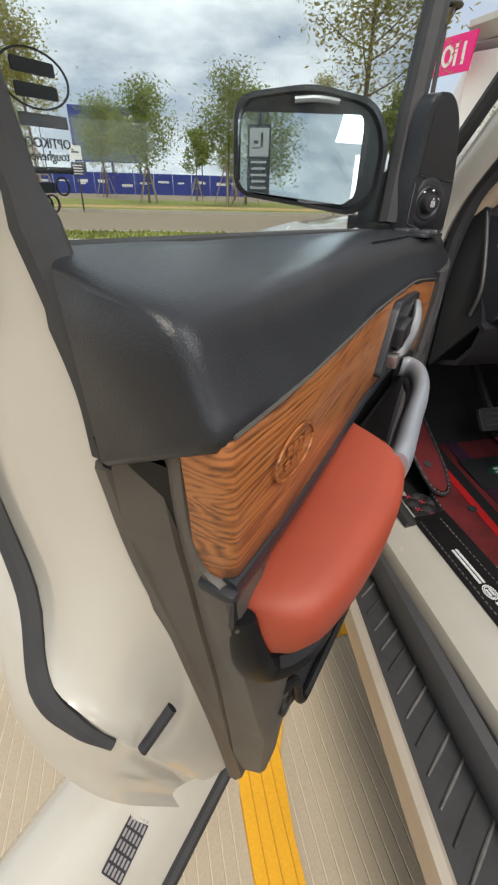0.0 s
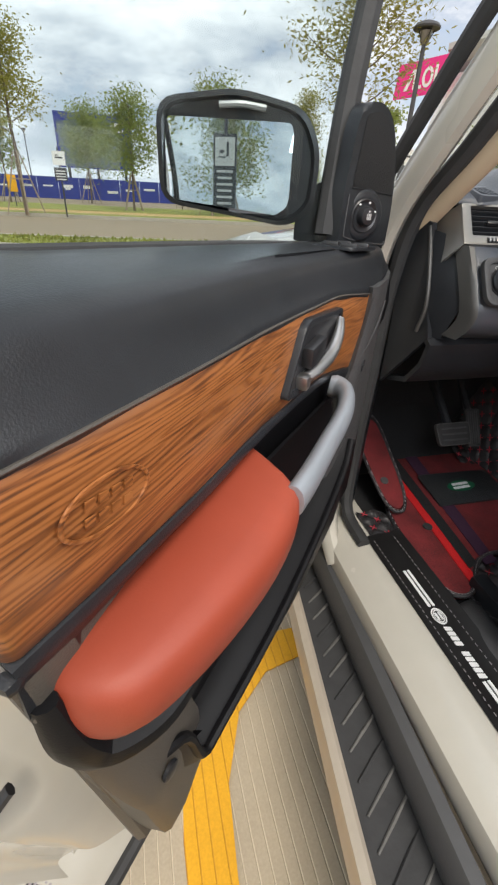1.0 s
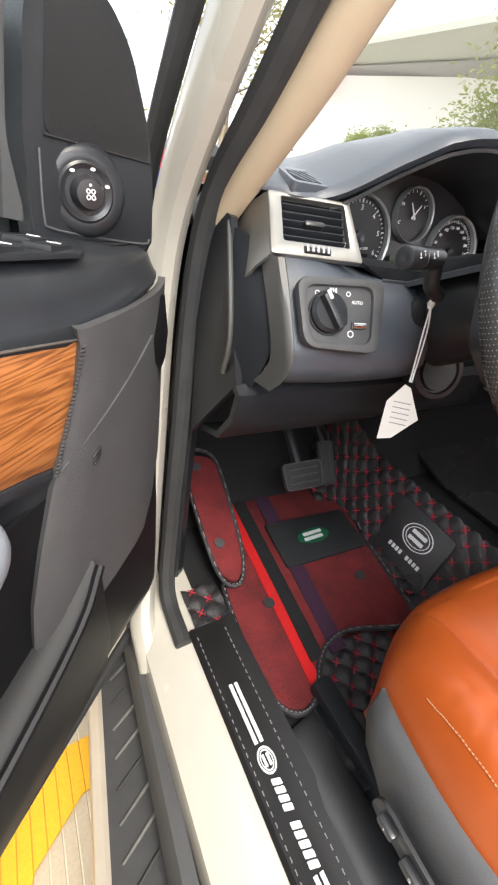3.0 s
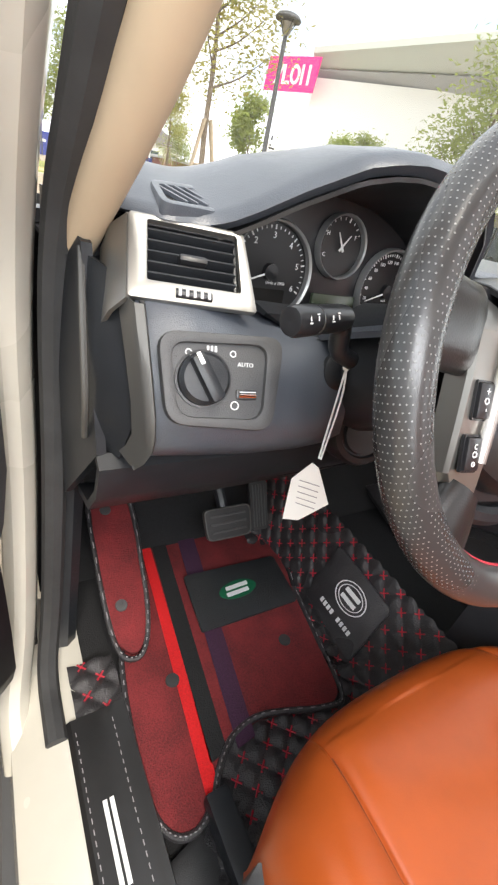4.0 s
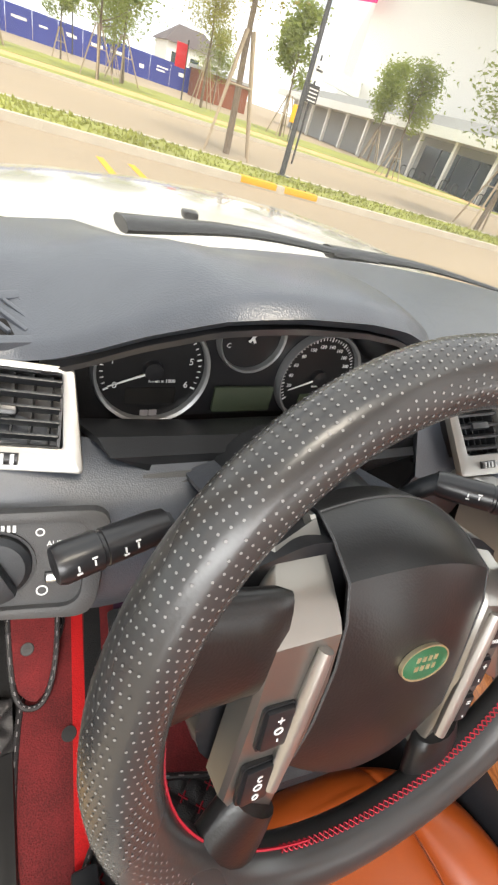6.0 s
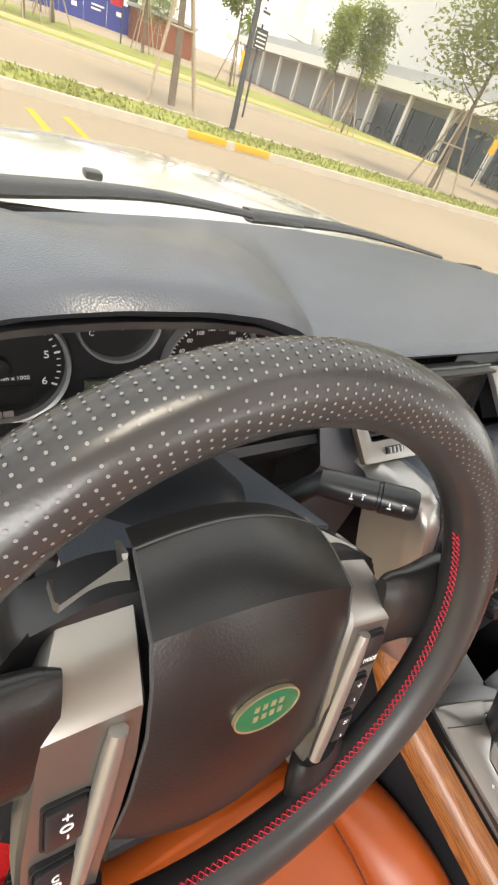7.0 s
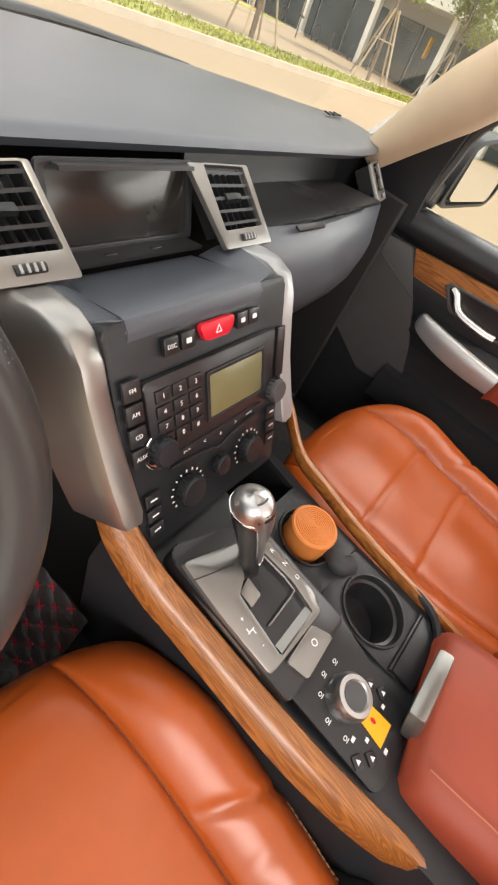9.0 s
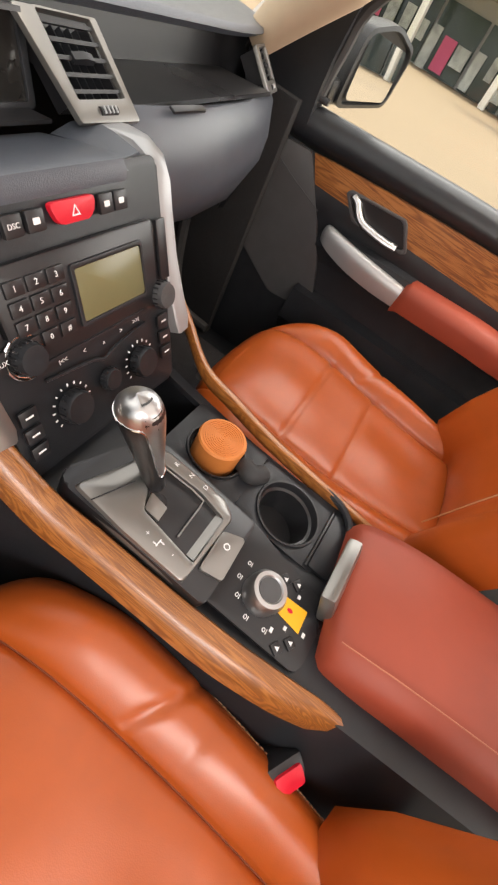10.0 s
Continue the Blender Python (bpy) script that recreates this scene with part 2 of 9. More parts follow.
THREADT = M("tan_stitching", (0.45, 0.15, 0.085), 0.7, var=0.2)
CHROME = M("chrome", (0.82, 0.82, 0.82), 0.13, metal=1.0, var=0.02, rvar=0.03)
TAN = M("tan_orange_leather", (0.40, 0.078, 0.013), 0.33, bump=0.035, bscale=700, cells=True, var=0.10, stain=6, rvar=0.1)
ARM = M("reddish_tan_leather", (0.29, 0.048, 0.022), 0.56, bump=0.03, bscale=620, cells=True, var=0.08, stain=6)
LEATHER = M("black_grained_leather", (0.0135, 0.0130, 0.0132), 0.33, bump=0.05, bscale=650, cells=True, var=0.25, rvar=0.08)
GRIP = M("black_perforated_leather", (0.040, 0.039, 0.039), 0.30, bump=0.02, bscale=700, cells=True, var=0.15)
DOT = M("pale_perforation", (0.20, 0.197, 0.193), 0.6, var=0.2)
THREADR = M("red_stitching", (0.42, 0.012, 0.03), 0.6, var=0.2)
THREADW = M("pale_stitching", (0.45, 0.24, 0.13), 0.7, var=0.2)
THREADG = M("grey_stitching", (0.28, 0.26, 0.27), 0.7, var=0.2)
WOOD = wood_mat("lacquered_walnut_burr", (radians(-4), 0, 0), (0.3, 0.055, 1.25), (0.36, 0.135, 0.040), (0.105, 0.037, 0.014))
WOODC = wood_mat("lacquered_walnut_rail", (0, 0, 0), (2.6, 0.020, 0.40), (0.38, 0.140, 0.032), (0.19, 0.064, 0.016))
WOODP = wood_mat("lacquered_walnut_door_panel", (radians(3), 0, 0), (0.3, 0.06, 0.9), (0.38, 0.150, 0.045), (0.15, 0.054, 0.018))
BEIGE = M("beige_headliner_cloth", (0.50, 0.39, 0.27), 0.85, bump=0.06, bscale=1400, var=0.06)
CARPET = M("maroon_loop_carpet", (0.165, 0.018, 0.020), 0.95, bump=1.0, bscale=420, var=0.55, scale=420, stain=20)
CARPETR = M("bright_red_carpet_stripe", (0.62, 0.010, 0.012), 0.9, bump=1.0, bscale=420, var=0.35, scale=420)
CARPETK = M("black_carpet_stripe", (0.012, 0.012, 0.013), 0.95, bump=1.0, bscale=420, var=0.5, scale=420)
CARPETP = M("purple_carpet_stripe", (0.050, 0.016, 0.045), 0.95, bump=1.0, bscale=420, var=0.5, scale=420)
QUILT = M("black_quilted_leatherette", (0.036, 0.034, 0.036), 0.28, bump=0.5, bscale=500, cells=True, var=0.2)
CARBON = M("woven_black_heel_pad", (0.022, 0.024, 0.026), 0.5, bump=0.8, bscale=600, cells=True, var=0.3)
WHITE = M("white_print", (0.78, 0.78, 0.78), 0.5, var=0.04)
GREEN = M("green_oval_badge", (0.010, 0.120, 0.055), 0.3, var=0.1, coat=0.5)
GOLD = M("pale_gold_badge_rim", (0.72, 0.62, 0.40), 0.3, metal=0.8, var=0.1)
RED = M("red_plastic", (0.62, 0.012, 0.030), 0.38, var=0.08)
DGLASS = M("dark_screen_glass", (0.020, 0.019, 0.018), 0.14, var=0.2)
LCD = M("greenish_unlit_lcd", (0.16, 0.15, 0.075), 0.25, var=0.06)
LCDG = M("green_grey_unlit_lcd", (0.062, 0.078, 0.052), 0.25, var=0.06)
GLASS = glass_mat("window_glass", (0.95, 0.97, 0.96))
DOORGLASS = glass_mat("lightly_tinted_side_glass", (0.84, 0.885, 0.89))
# The windscreen's glare haze is put into its material.
SCREEN = glass_mat("glare_veiled_windscreen", (0.95, 0.97, 0.96), veil=0.028)
MIRROR = M("mirror_silver", (0.92, 0.93, 0.94), 0.015, metal=1.0, var=0.0, rvar=0.0)
ORANGE = M("orange_ribbed_rubber", (0.62, 0.20, 0.045), 0.6, var=0.08)
YELLOWTAG = M("yellow_sticker", (0.85, 0.42, 0.02), 0.5, var=0.06)
PAPER = M("white_paper", (0.80, 0.79, 0.76), 0.7, var=0.03)
CONCRETE = lines_mat("tined_concrete", (0.47, 0.390, 0.280), (0.68, 0.58, 0.43), 0.028, 0.0022)
YELLOW = lines_mat("worn_yellow_road_paint", (0.80, 0.40, 0.012), (0.60, 0.28, 0.02), 0.028, 0.0022)
PAVE = M("pale_concrete_roadway", (0.292, 0.228, 0.153), 0.85, var=0.14, scale=8, stain=0.25, bump=0.3, bscale=60)
KERB = M("concrete_kerb", (0.45, 0.40, 0.33), 0.85, var=0.15, bump=0.3, bscale=50)
GRASS = M("mown_grass", (0.235, 0.245, 0.048), 0.9, var=0.4, scale=5, stain=0.6, bump=0.6, bscale=30)
BARK = M("grey_brown_bark", (0.17, 0.13, 0.095), 0.9, var=0.35, scale=14, bump=0.8, bscale=40)
LEAF = M("green_leaf", (0.175, 0.200, 0.062), 0.6, var=0.45, scale=1.5, stain=0.8)
LEAFY = M("yellow_green_leaf", (0.245, 0.220, 0.064), 0.6, var=0.4, scale=1.5, stain=0.8)
for m_, c_ in ((LEAF, (0.34, 0.40, 0.10, 1)), (LEAFY, (0.42, 0.40, 0.09, 1))):   # light shines through the leaves
    n_ = m_.node_tree.nodes
    tl, mx_ = n_.new("ShaderNodeBsdfTranslucent"), n_.new("ShaderNodeMixShader")
    tl.inputs["Color"].default_value, mx_.inputs["Fac"].default_value = c_, 0.58
    o_ = n_["Material Output"]
    m_.node_tree.links.new(o_.inputs["Surface"].links[0].from_socket, mx_.inputs[1])
    m_.node_tree.links.new(tl.outputs[0], mx_.inputs[2])
    m_.node_tree.links.new(mx_.outputs[0], o_.inputs["Surface"])
POLE = M("dark_lamp_post_paint", (0.055, 0.055, 0.058), 0.5, var=0.15)
STAKE = M("pale_timber_stake", (0.34, 0.27, 0.19), 0.85, var=0.2, scale=20)
WALLW = M("white_facade_panel", (0.78, 0.77, 0.72), 0.6, var=0.04, stain=0.1)
WALLG = M("grey_facade_panel", (0.36, 0.36, 0.35), 0.6, var=0.08, stain=0.1)
BLUE = M("blue_hoarding_print", (0.030, 0.045, 0.24), 0.5, var=0.15, stain=0.4)
PINK = M("magenta_sign_board", (0.78, 0.012, 0.20), 0.45, var=0.04)

# ---------------------------------------------------------------- mesh helpers
LOCAL = set()


def thing(name, at=(0, 0, 0), label="", category="", group="", kind="", matrix=None):
    ob = new(name)
    ob.empty_display_size = 0.05
    if matrix is not None:
        ob.matrix_basis = matrix
        LOCAL.add(ob.name)
    else:
        ob.location = at
    return tagged(ob, label, category, group, kind)


def finish(bm, smooth=38.0):
    bmesh.ops.recalc_face_normals(bm, faces=bm.faces)
    me = bpy.data.meshes.new("m")
    bm.to_mesh(me)
    bm.free()
    for p in me.polygons:
        p.use_smooth = True
    me.set_sharp_from_angle(angle=radians(smooth))
    return me


def part(name, bm, material, parent=None, label="", smooth=38.0):
    """Links a bmesh as one mesh object, as a thing of its own or under a thing or a part."""
    me = bm if isinstance(bm, bpy.types.Mesh) else finish(bm, smooth)
    me.name = name
    if material and not me.materials:
        me.materials.append(material)
    ob = new(name, me)
    if parent is not None:
        ob.parent = parent
        if parent.type == "EMPTY" and parent.name not in LOCAL:
            ob.matrix_parent_inverse = Matrix.Translation(-parent.location)
    return tagged(ob, label)


def box(size, m, bevel=0.0, seg=2, bm=None):
    bm = bm or bmesh.new()
    g = bmesh.ops.create_cube(bm, size=1.0, matrix=m @ Matrix.Diagonal((*size, 1)))
    if bevel:
        es = list({e for v in g["verts"] for e in v.link_edges})
        bmesh.ops.bevel(bm, geom=es, offset=bevel, segments=seg, profile=0.6, affect="EDGES")
    return bm


def basis(o, a, b):
    """A frame at o whose x runs along a, whose y lies in the plane of a and b, and whose z stands on it."""
    a = Vector(a).normalized()
    n = a.cross(Vector(b)).normalized()
    c = n.cross(a)
    m = Matrix((a, c, n)).transposed().to_4x4()
    m.translation = o
    return m


def plate(pts, m, thick, bevel=0.0, seg=2, bm=None):
    """A flat slab over an outline of x, y in the frame m, with its face at z = thick and its back at z = 0."""
    bm = bm or bmesh.new()
    lo, hi = [bm.verts.new(m @ Vector((x, y, 0))) for x, y in pts], [bm.verts.new(m @ Vector((x, y, thick))) for x, y in pts]
    n = len(pts)
    top = bm.faces.new(hi)
    bm.faces.new(lo[::-1])
    for i in range(n):
        bm.faces.new((lo[i], lo[(i + 1) % n], hi[(i + 1) % n], hi[i]))
    if bevel:
        bmesh.ops.bevel(bm, geom=list(top.edges), offset=bevel, segments=seg, profile=0.6, affect="EDGES")
    return bm


def rounded(pts, r, n=4):
    """The outline with its corners rounded to the radius r."""
    out = []
    for i, p in enumerate(pts):
        p, a, b = Vector(p), Vector(pts[i - 1]), Vector(pts[(i + 1) % len(pts)])
        da, db = (a - p), (b - p)
        k = min(r, da.length * 0.45, db.length * 0.45)
        s, e = p + da.normalized() * k, p + db.normalized() * k
        for j in range(n + 1):
            t = j / n
            out.append(tuple(s * (1 - t) ** 2 + p * 2 * t * (1 - t) + e * t * t))
    return out


def rect(w, h, r=0.0, cx=0.0, cy=0.0):
    q = [(cx - w / 2, cy - h / 2), (cx + w / 2, cy - h / 2), (cx + w / 2, cy + h / 2), (cx - w / 2, cy + h / 2)]
    return rounded(q, r) if r else q


def oval(w, h, n=28, cx=0.0, cy=0.0, turn=0.0):
    c, s = math.cos(turn), math.sin(turn)
    q = [(w / 2 * math.cos(2 * math.pi * i / n), h / 2 * math.sin(2 * math.pi * i / n)) for i in range(n)]
    return [(cx + x * c - y * s, cy + x * s + y * c) for x, y in q]


def ring_plate(outer, inner, m, thick, bevel=0.0, bm=None):
    """A slab with a hole; both outlines have the same number of points."""
    bm = bm or bmesh.new()
    n = len(outer)
    A = [[bm.verts.new(m @ Vector((x, y, z))) for x, y in o] for o in (outer, inner) for z in (0, thick)]
    edges = []
    for i in range(n):
        j = (i + 1) % n
        f = bm.faces.new((A[1][i], A[1][j], A[3][j], A[3][i]))
        bm.faces.new((A[0][i], A[2][i], A[2][j], A[0][j]))
        bm.faces.new((A[0][i], A[0][j], A[1][j], A[1][i]))
        bm.faces.new((A[2][i], A[3][i], A[3][j], A[2][j]))
        edges += [e for e in f.edges if {e.verts[0], e.verts[1]} in ({A[1][i], A[1][j]}, {A[3][i], A[3][j]})]
    if bevel:
        bmesh.ops.bevel(bm, geom=list(set(edges)), offset=bevel, segments=2, profile=0.6, affect="EDGES")
    return bm


def curve(pts, n=8, closed=False):
    """A smooth line through the points."""
    P, out = [Vector(p) for p in pts], []
    k = len(P)
    for i in range(k if closed else k - 1):
        a, b = P[i], P[(i + 1) % k]
        p0 = P[i - 1] if (closed or i) else a * 2 - b
        p3 = P[(i + 2) % k] if (closed or i + 2 < k) else b * 2 - a
        for j in range(n):
            t = j / n
            out.append(0.5 * (2 * a + (b - p0) * t + (2 * p0 - 5 * a + 4 * b - p3) * t * t + (3 * a - p0 - 3 * b + p3) * t ** 3))
    return out if closed else out + [P[-1]]


def loft(rows, closed=False, thick=0.0, caps=False, bm=None, ring=False):
    """A skin over rows of points. thick: it is given a back that lies so far behind it."""
    bm = bm or bmesh.new()
    g = [[bm.verts.new(p) for p in r] for r in rows]
    n, fs = len(rows[0]), []
    for i in range(len(rows) if ring else len(rows) - 1):
        a, b = g[i], g[(i + 1) % len(rows)]
        for j in range(n if closed else n - 1):
            k = (j + 1) % n
            fs.append(bm.faces.new((a[j], a[k], b[k], b[j])))
    if caps and closed:
        bm.faces.new(g[0][::-1])
        bm.faces.new(g[-1])
    if thick:
        bmesh.ops.recalc_face_normals(bm, faces=fs)
        bmesh.ops.solidify(bm, geom=fs, thickness=thick)
    return bm


def tube(pts, rad, seg=10, closed=False, caps=True, bm=None, flat=1.0, up=(0, 0, 1)):
    """A round or flattened bar along the points; rad is one number or one for each point."""
    P = [Vector(p) for p in pts]
    n = len(P)
    R = rad if isinstance(rad, (list, tuple)) else [rad] * n
    rows, last = [], Vector(up)
    for i in range(n):
        t = (P[(i + 1) % n] - P[i - 1]) if closed else (P[min(i + 1, n - 1)] - P[max(i - 1, 0)])
        t.normalize()
        s = t.cross(last)
        if s.length < 1e-4:
            s = t.orthogonal()
        s.normalize()
        u = s.cross(t)
        last = u
        rows.append([P[i] + R[i] * (s * math.cos(2 * math.pi * k / seg) + u * flat * math.sin(2 * math.pi * k / seg)) for k in range(seg)])
    return loft(rows, closed=True, caps=caps and not closed, bm=bm, ring=closed)


def spin(profile, m, seg=28, bm=None):
    """A turned body from a profile of (radius, height) round the z axis of m."""
    rows = [[m @ Vector((r * math.cos(2 * math.pi * k / seg), r * math.sin(2 * math.pi * k / seg), z)) for k in range(seg)] for r, z in profile]
    return loft(rows, closed=True, caps=True, bm=bm)


def letters(text, size, m, thick=0.0006):
    """Raised letters of the built-in font, centred in the frame m."""
    cu = bpy.data.curves.new("t", "FONT")
    cu.body, cu.size, cu.align_x, cu.align_y, cu.extrude, cu.resolution_u = text, size, "CENTER", "CENTER", thick, 2
    ob = bpy.data.objects.new("t", cu)
    scene.collection.objects.link(ob)
    me = bpy.data.meshes.new_from_object(ob.evaluated_get(bpy.context.evaluated_depsgraph_get()))
    bpy.data.objects.remove(ob)
    me.transform(m)
    return me


def lerp(a, b, t):
    return a + (b - a) * t

# ---------------------------------------------------------------- outdoors
# The yard falls a little away from the car; all that stands outside is laid on it.
YARD = Matrix.Translation((-1, 0.3, 0)) @ Matrix.Rotation(-0.02, 4, "X") @ Matrix.Translation((1, -0.3, 0))


def yard(*p):
    return YARD @ Matrix.Translation(p)


def flat(name, pts, z, mat, label, category="ground", thick=0.02):
    bm = plate(pts, yard(0, 0, z - thick), thick)
    return tagged(part(name, bm, mat), label, category, kind="structure")


R9 = 900.0
flat("ground", [(-R9, -R9), (R9, -R9), (R9, R9), (-R9, R9)], 0.0, PAVE, "wide pale concrete yard and roadway reaching far off", thick=0.4)
flat("pavement_bay", [(-6, -6), (4.2, -6), (4.2, 3.2), (-6, 3.2)], 0.006, CONCRETE, "tined concrete parking bay under the car", "pavement")
line = [(-1.215, -6), (-1.115, -6), (-1.115, 0.04), (-1.10, 0.20), (-1.04, 0.35), (-0.94, 0.44), (-0.83, 0.465), (2.4, 0.465), (2.4, 0.56), (-0.86, 0.56), (-1.0, 0.545), (-1.12, 0.48), (-1.195, 0.32), (-1.215, 0.12)]
flat("bay_line", line, 0.011, YELLOW, "worn yellow painted parking bay outline", "road marking")
for x0 in (0.85, 1.38):
    flat("lane_mark", [(x0, 6.7), (x0 + 0.12, 6.7), (x0 + 0.08, 8.9), (x0 - 0.04, 8.9)], 0.006, YELLOW, "faded yellow painted lane mark", "road marking")


SLANT = -0.10                     # the road runs a little askew to the car


def askew(x, y):
    return y + SLANT * (x - 4.5)


def strip(name, y0, y1, z, mat, label, cat="ground", x0=-160.0, x1=30.0):
    return flat(name, [(x0, askew(x0, y0)), (x1, askew(x1, y0)), (x1, askew(x1, y1)), (x0, askew(x0, y1))], z, mat, label, cat, thick=z + 0.05)


strip("kerb_near", 9.65, 9.82, 0.15, KERB, "low concrete kerb edging the planted strip", "kerb")
strip("verge_near", 9.82, 11.9, 0.13, GRASS, "narrow mown grass strip between kerbs", "grass")
strip("kerb_back", 11.9, 12.05, 0.15, KERB, "low concrete kerb edging the planted strip", "kerb")
strip("kerb_far", 23.0, 23.2, 0.15, KERB, "far concrete kerb across the road", "kerb")
strip("verge_far", 23.2, 25.6, 0.13, GRASS, "far mown grass strip", "grass")
strip("path_far", 25.6, 29.0, 0.12, M("orange_dirt_path", (0.50, 0.33, 0.14), 0.9, var=0.2, scale=3, stain=0.4), "dry tan path beyond the grass", "path")
strip("verge_back", 29.0, 40.0, 0.13, GRASS, "wide rough grass area", "grass")
for x0 in (3.9, 4.95):
    b = box((0.85, 0.20, 0.12), yard(x0 + 0.42, askew(x0 + 0.42, 9.735), 0.10) @ Matrix.Rotation(math.atan(SLANT), 4, "Z"), 0.01)
    tagged(part("kerb_paint", b, YELLOW), "yellow painted kerb block", "kerb", kind="structure")

# tufts along the near verge, so that its edge is not a ruled line
rng = random.Random(4)
bm = bmesh.new()
for i in range(5200):
    x, y = rng.uniform(-8, 28), 9.8 + 2.1 * rng.random()
    h, w, a = rng.uniform(0.03, 0.10), rng.uniform(0.02, 0.05), rng.uniform(0, math.pi)
    c = yard(x, askew(x, y), 0.125)
    d = Vector((math.cos(a), math.sin(a), 0)) * w
    vs = [bm.verts.new(c @ v) for v in (d, -d, Vector((rng.uniform(-.03, .03), rng.uniform(-.03, .03), h)))]
    bm.faces.new(vs)
tagged(part("grass_tufts", bm, GRASS), "short grass blades on the near strip", "grass", kind="stuff")


def make_tree(height, spread, base, seed, leafmat, leaves, label, staked=True, big=1.0):
    r = random.Random(seed)
    t = thing("tree", label=label, category="tree", group="trees along the car park", matrix=Matrix.Identity(4))
    bm = bmesh.new()
    lean = Vector((r.uniform(-.03, .03), r.uniform(-.03, .03), 1))
    trunk = [lean * (height * k / 6) + Vector((r.uniform(-.05, .05), r.uniform(-.05, .05), 0)) * (k > 0) for k in range(7)]
    tube(curve(trunk, 3), [lerp(0.085, 0.02, i / 18) * height / 6 for i in range(19)], 7, bm=bm)
    tips = []
    for i in range(16):
        k = base + (0.97 - base) * (i + r.random()) / 16
        p = lean * height * k
        a, reach = r.uniform(0, 6.28), spread * (1.1 - 0.75 * (k - base) / (1 - base)) * r.uniform(0.6, 1.1)
        q = p + Vector((math.cos(a) * reach, math.sin(a) * reach, reach * r.uniform(0.35, 0.9)))
        m = (p + q) / 2 + Vector((0, 0, -0.08 * reach))
        tube(curve([p, m, q], 3), [lerp(0.025, 0.006, j / 6) * height / 6 for j in range(7)], 5, bm=bm)
        tips += [(m, 0.30), (q, 0.38), ((m + q) / 2, 0.34), (q + Vector((r.uniform(-.4, .4), r.uniform(-.4, .4), r.uniform(0, .4))) * spread * 0.5, 0.3)]
    part("trunk", bm, BARK, t)
    verts, faces = [], []
    for i in range(int(leaves * 1.25)):
        c, s = tips[r.randrange(len(tips))]
        p = c + Vector((r.gauss(0, s), r.gauss(0, s), r.gauss(0, s * 0.8))) * spread * 0.70
        a, l = Vector((r.uniform(-1, 1), r.uniform(-1, 1), r.uniform(-.7, .7))).normalized(), big * r.uniform(0.042, 0.085) * (height / 6) ** 0.5
        b = a.orthogonal().normalized() * l * 0.42
        k = len(verts)
        verts += [p - a * l, p + b, p + a * l, p - b]
        faces.append((k, k + 1, k + 2, k + 3))
    me = bpy.data.meshes.new("crown")
    me.from_pydata(verts, [], faces)
    part("crown", me, leafmat, t)
    if staked:
        for k in range(4):
            a = k * 1.57 + 0.4
            part("stake", tube([(0.85 * math.cos(a), 0.85 * math.sin(a), 0), (0.12 * math.cos(a + .3), 0.12 * math.sin(a + .3), height * 0.36)], 0.035, 6), STAKE, t)
        for k in range(4):
            a, b = k * 1.57 + 0.4, (k + 1) * 1.57 + 0.4
            part("tie_bar", tube([(0.42 * math.cos(a), 0.42 * math.sin(a), height * .21), (0.42 * math.cos(b), 0.42 * math.sin(b), height * .21)], 0.025, 6), STAKE, t)
    return t


TREE_A = make_tree(7.2, 1.5, 0.42, 11, LEAFY, 5200, "staked street tree with an airy yellow-green crown")
TREE_B = make_tree(5.2, 1.15, 0.45, 23, LEAF, 2600, "young staked street tree with a thin green crown", big=1.9)
TREE_C = make_tree(6.2, 2.1, 0.30, 37, LEAF, 4200, "broad dark green street tree", big=1.6)
TREE_A.matrix_basis = yard(5.0, 13.4, 0.1)
TREE_B.matrix_basis = yard(20.0, 24.0, 0.1)
TREE_C.matrix_basis = yard(13.7, 11.3, 0.1)
for src, x, y, sc, rz in ((TREE_C, 4.1, 29.8, 1.0, 1), (TREE_B, 16.5, 32, 1.25, 2), (TREE_B, 30, 39, 1.35, 3), (TREE_B, 22.4, 11.4, 1.25, 1), (TREE_B, 6.2, 34, 1.2, 4), (TREE_C, -0.6, 33, 0.95, 2),
                          (TREE_B, 3.4, 40, 0.9, 5), (TREE_A, -5.6, 23.8, 0.95, 3), (TREE_C, -4.3, 50, 1.15, 0), (TREE_C, 8, 47, 0.8, 2), (TREE_B, -9.5, 40, 1.0, 2), (TREE_C, 20, 55, 0.9, 4),
                          (TREE_A, 12.0, 36, 1.05, 5), (TREE_C, -13, 46, 0.9, 1), (TREE_B, 27, 10, 1.1, 0), (TREE_C, -7.2, -9.5, 0.95, 2), (TREE_A, -9.6, -14, 1.0, 1), (TREE_C, -6, -20, 1.1, 3), (TREE_B, 22, -3, 1.2, 0), (TREE_C, 27, -8, 1.0, 0)):
    c = copy_thing(src, yard(x, y, 0.05) @ Matrix.Rotation(rz, 4, "Z"))
    c.scale = (sc, sc, sc)


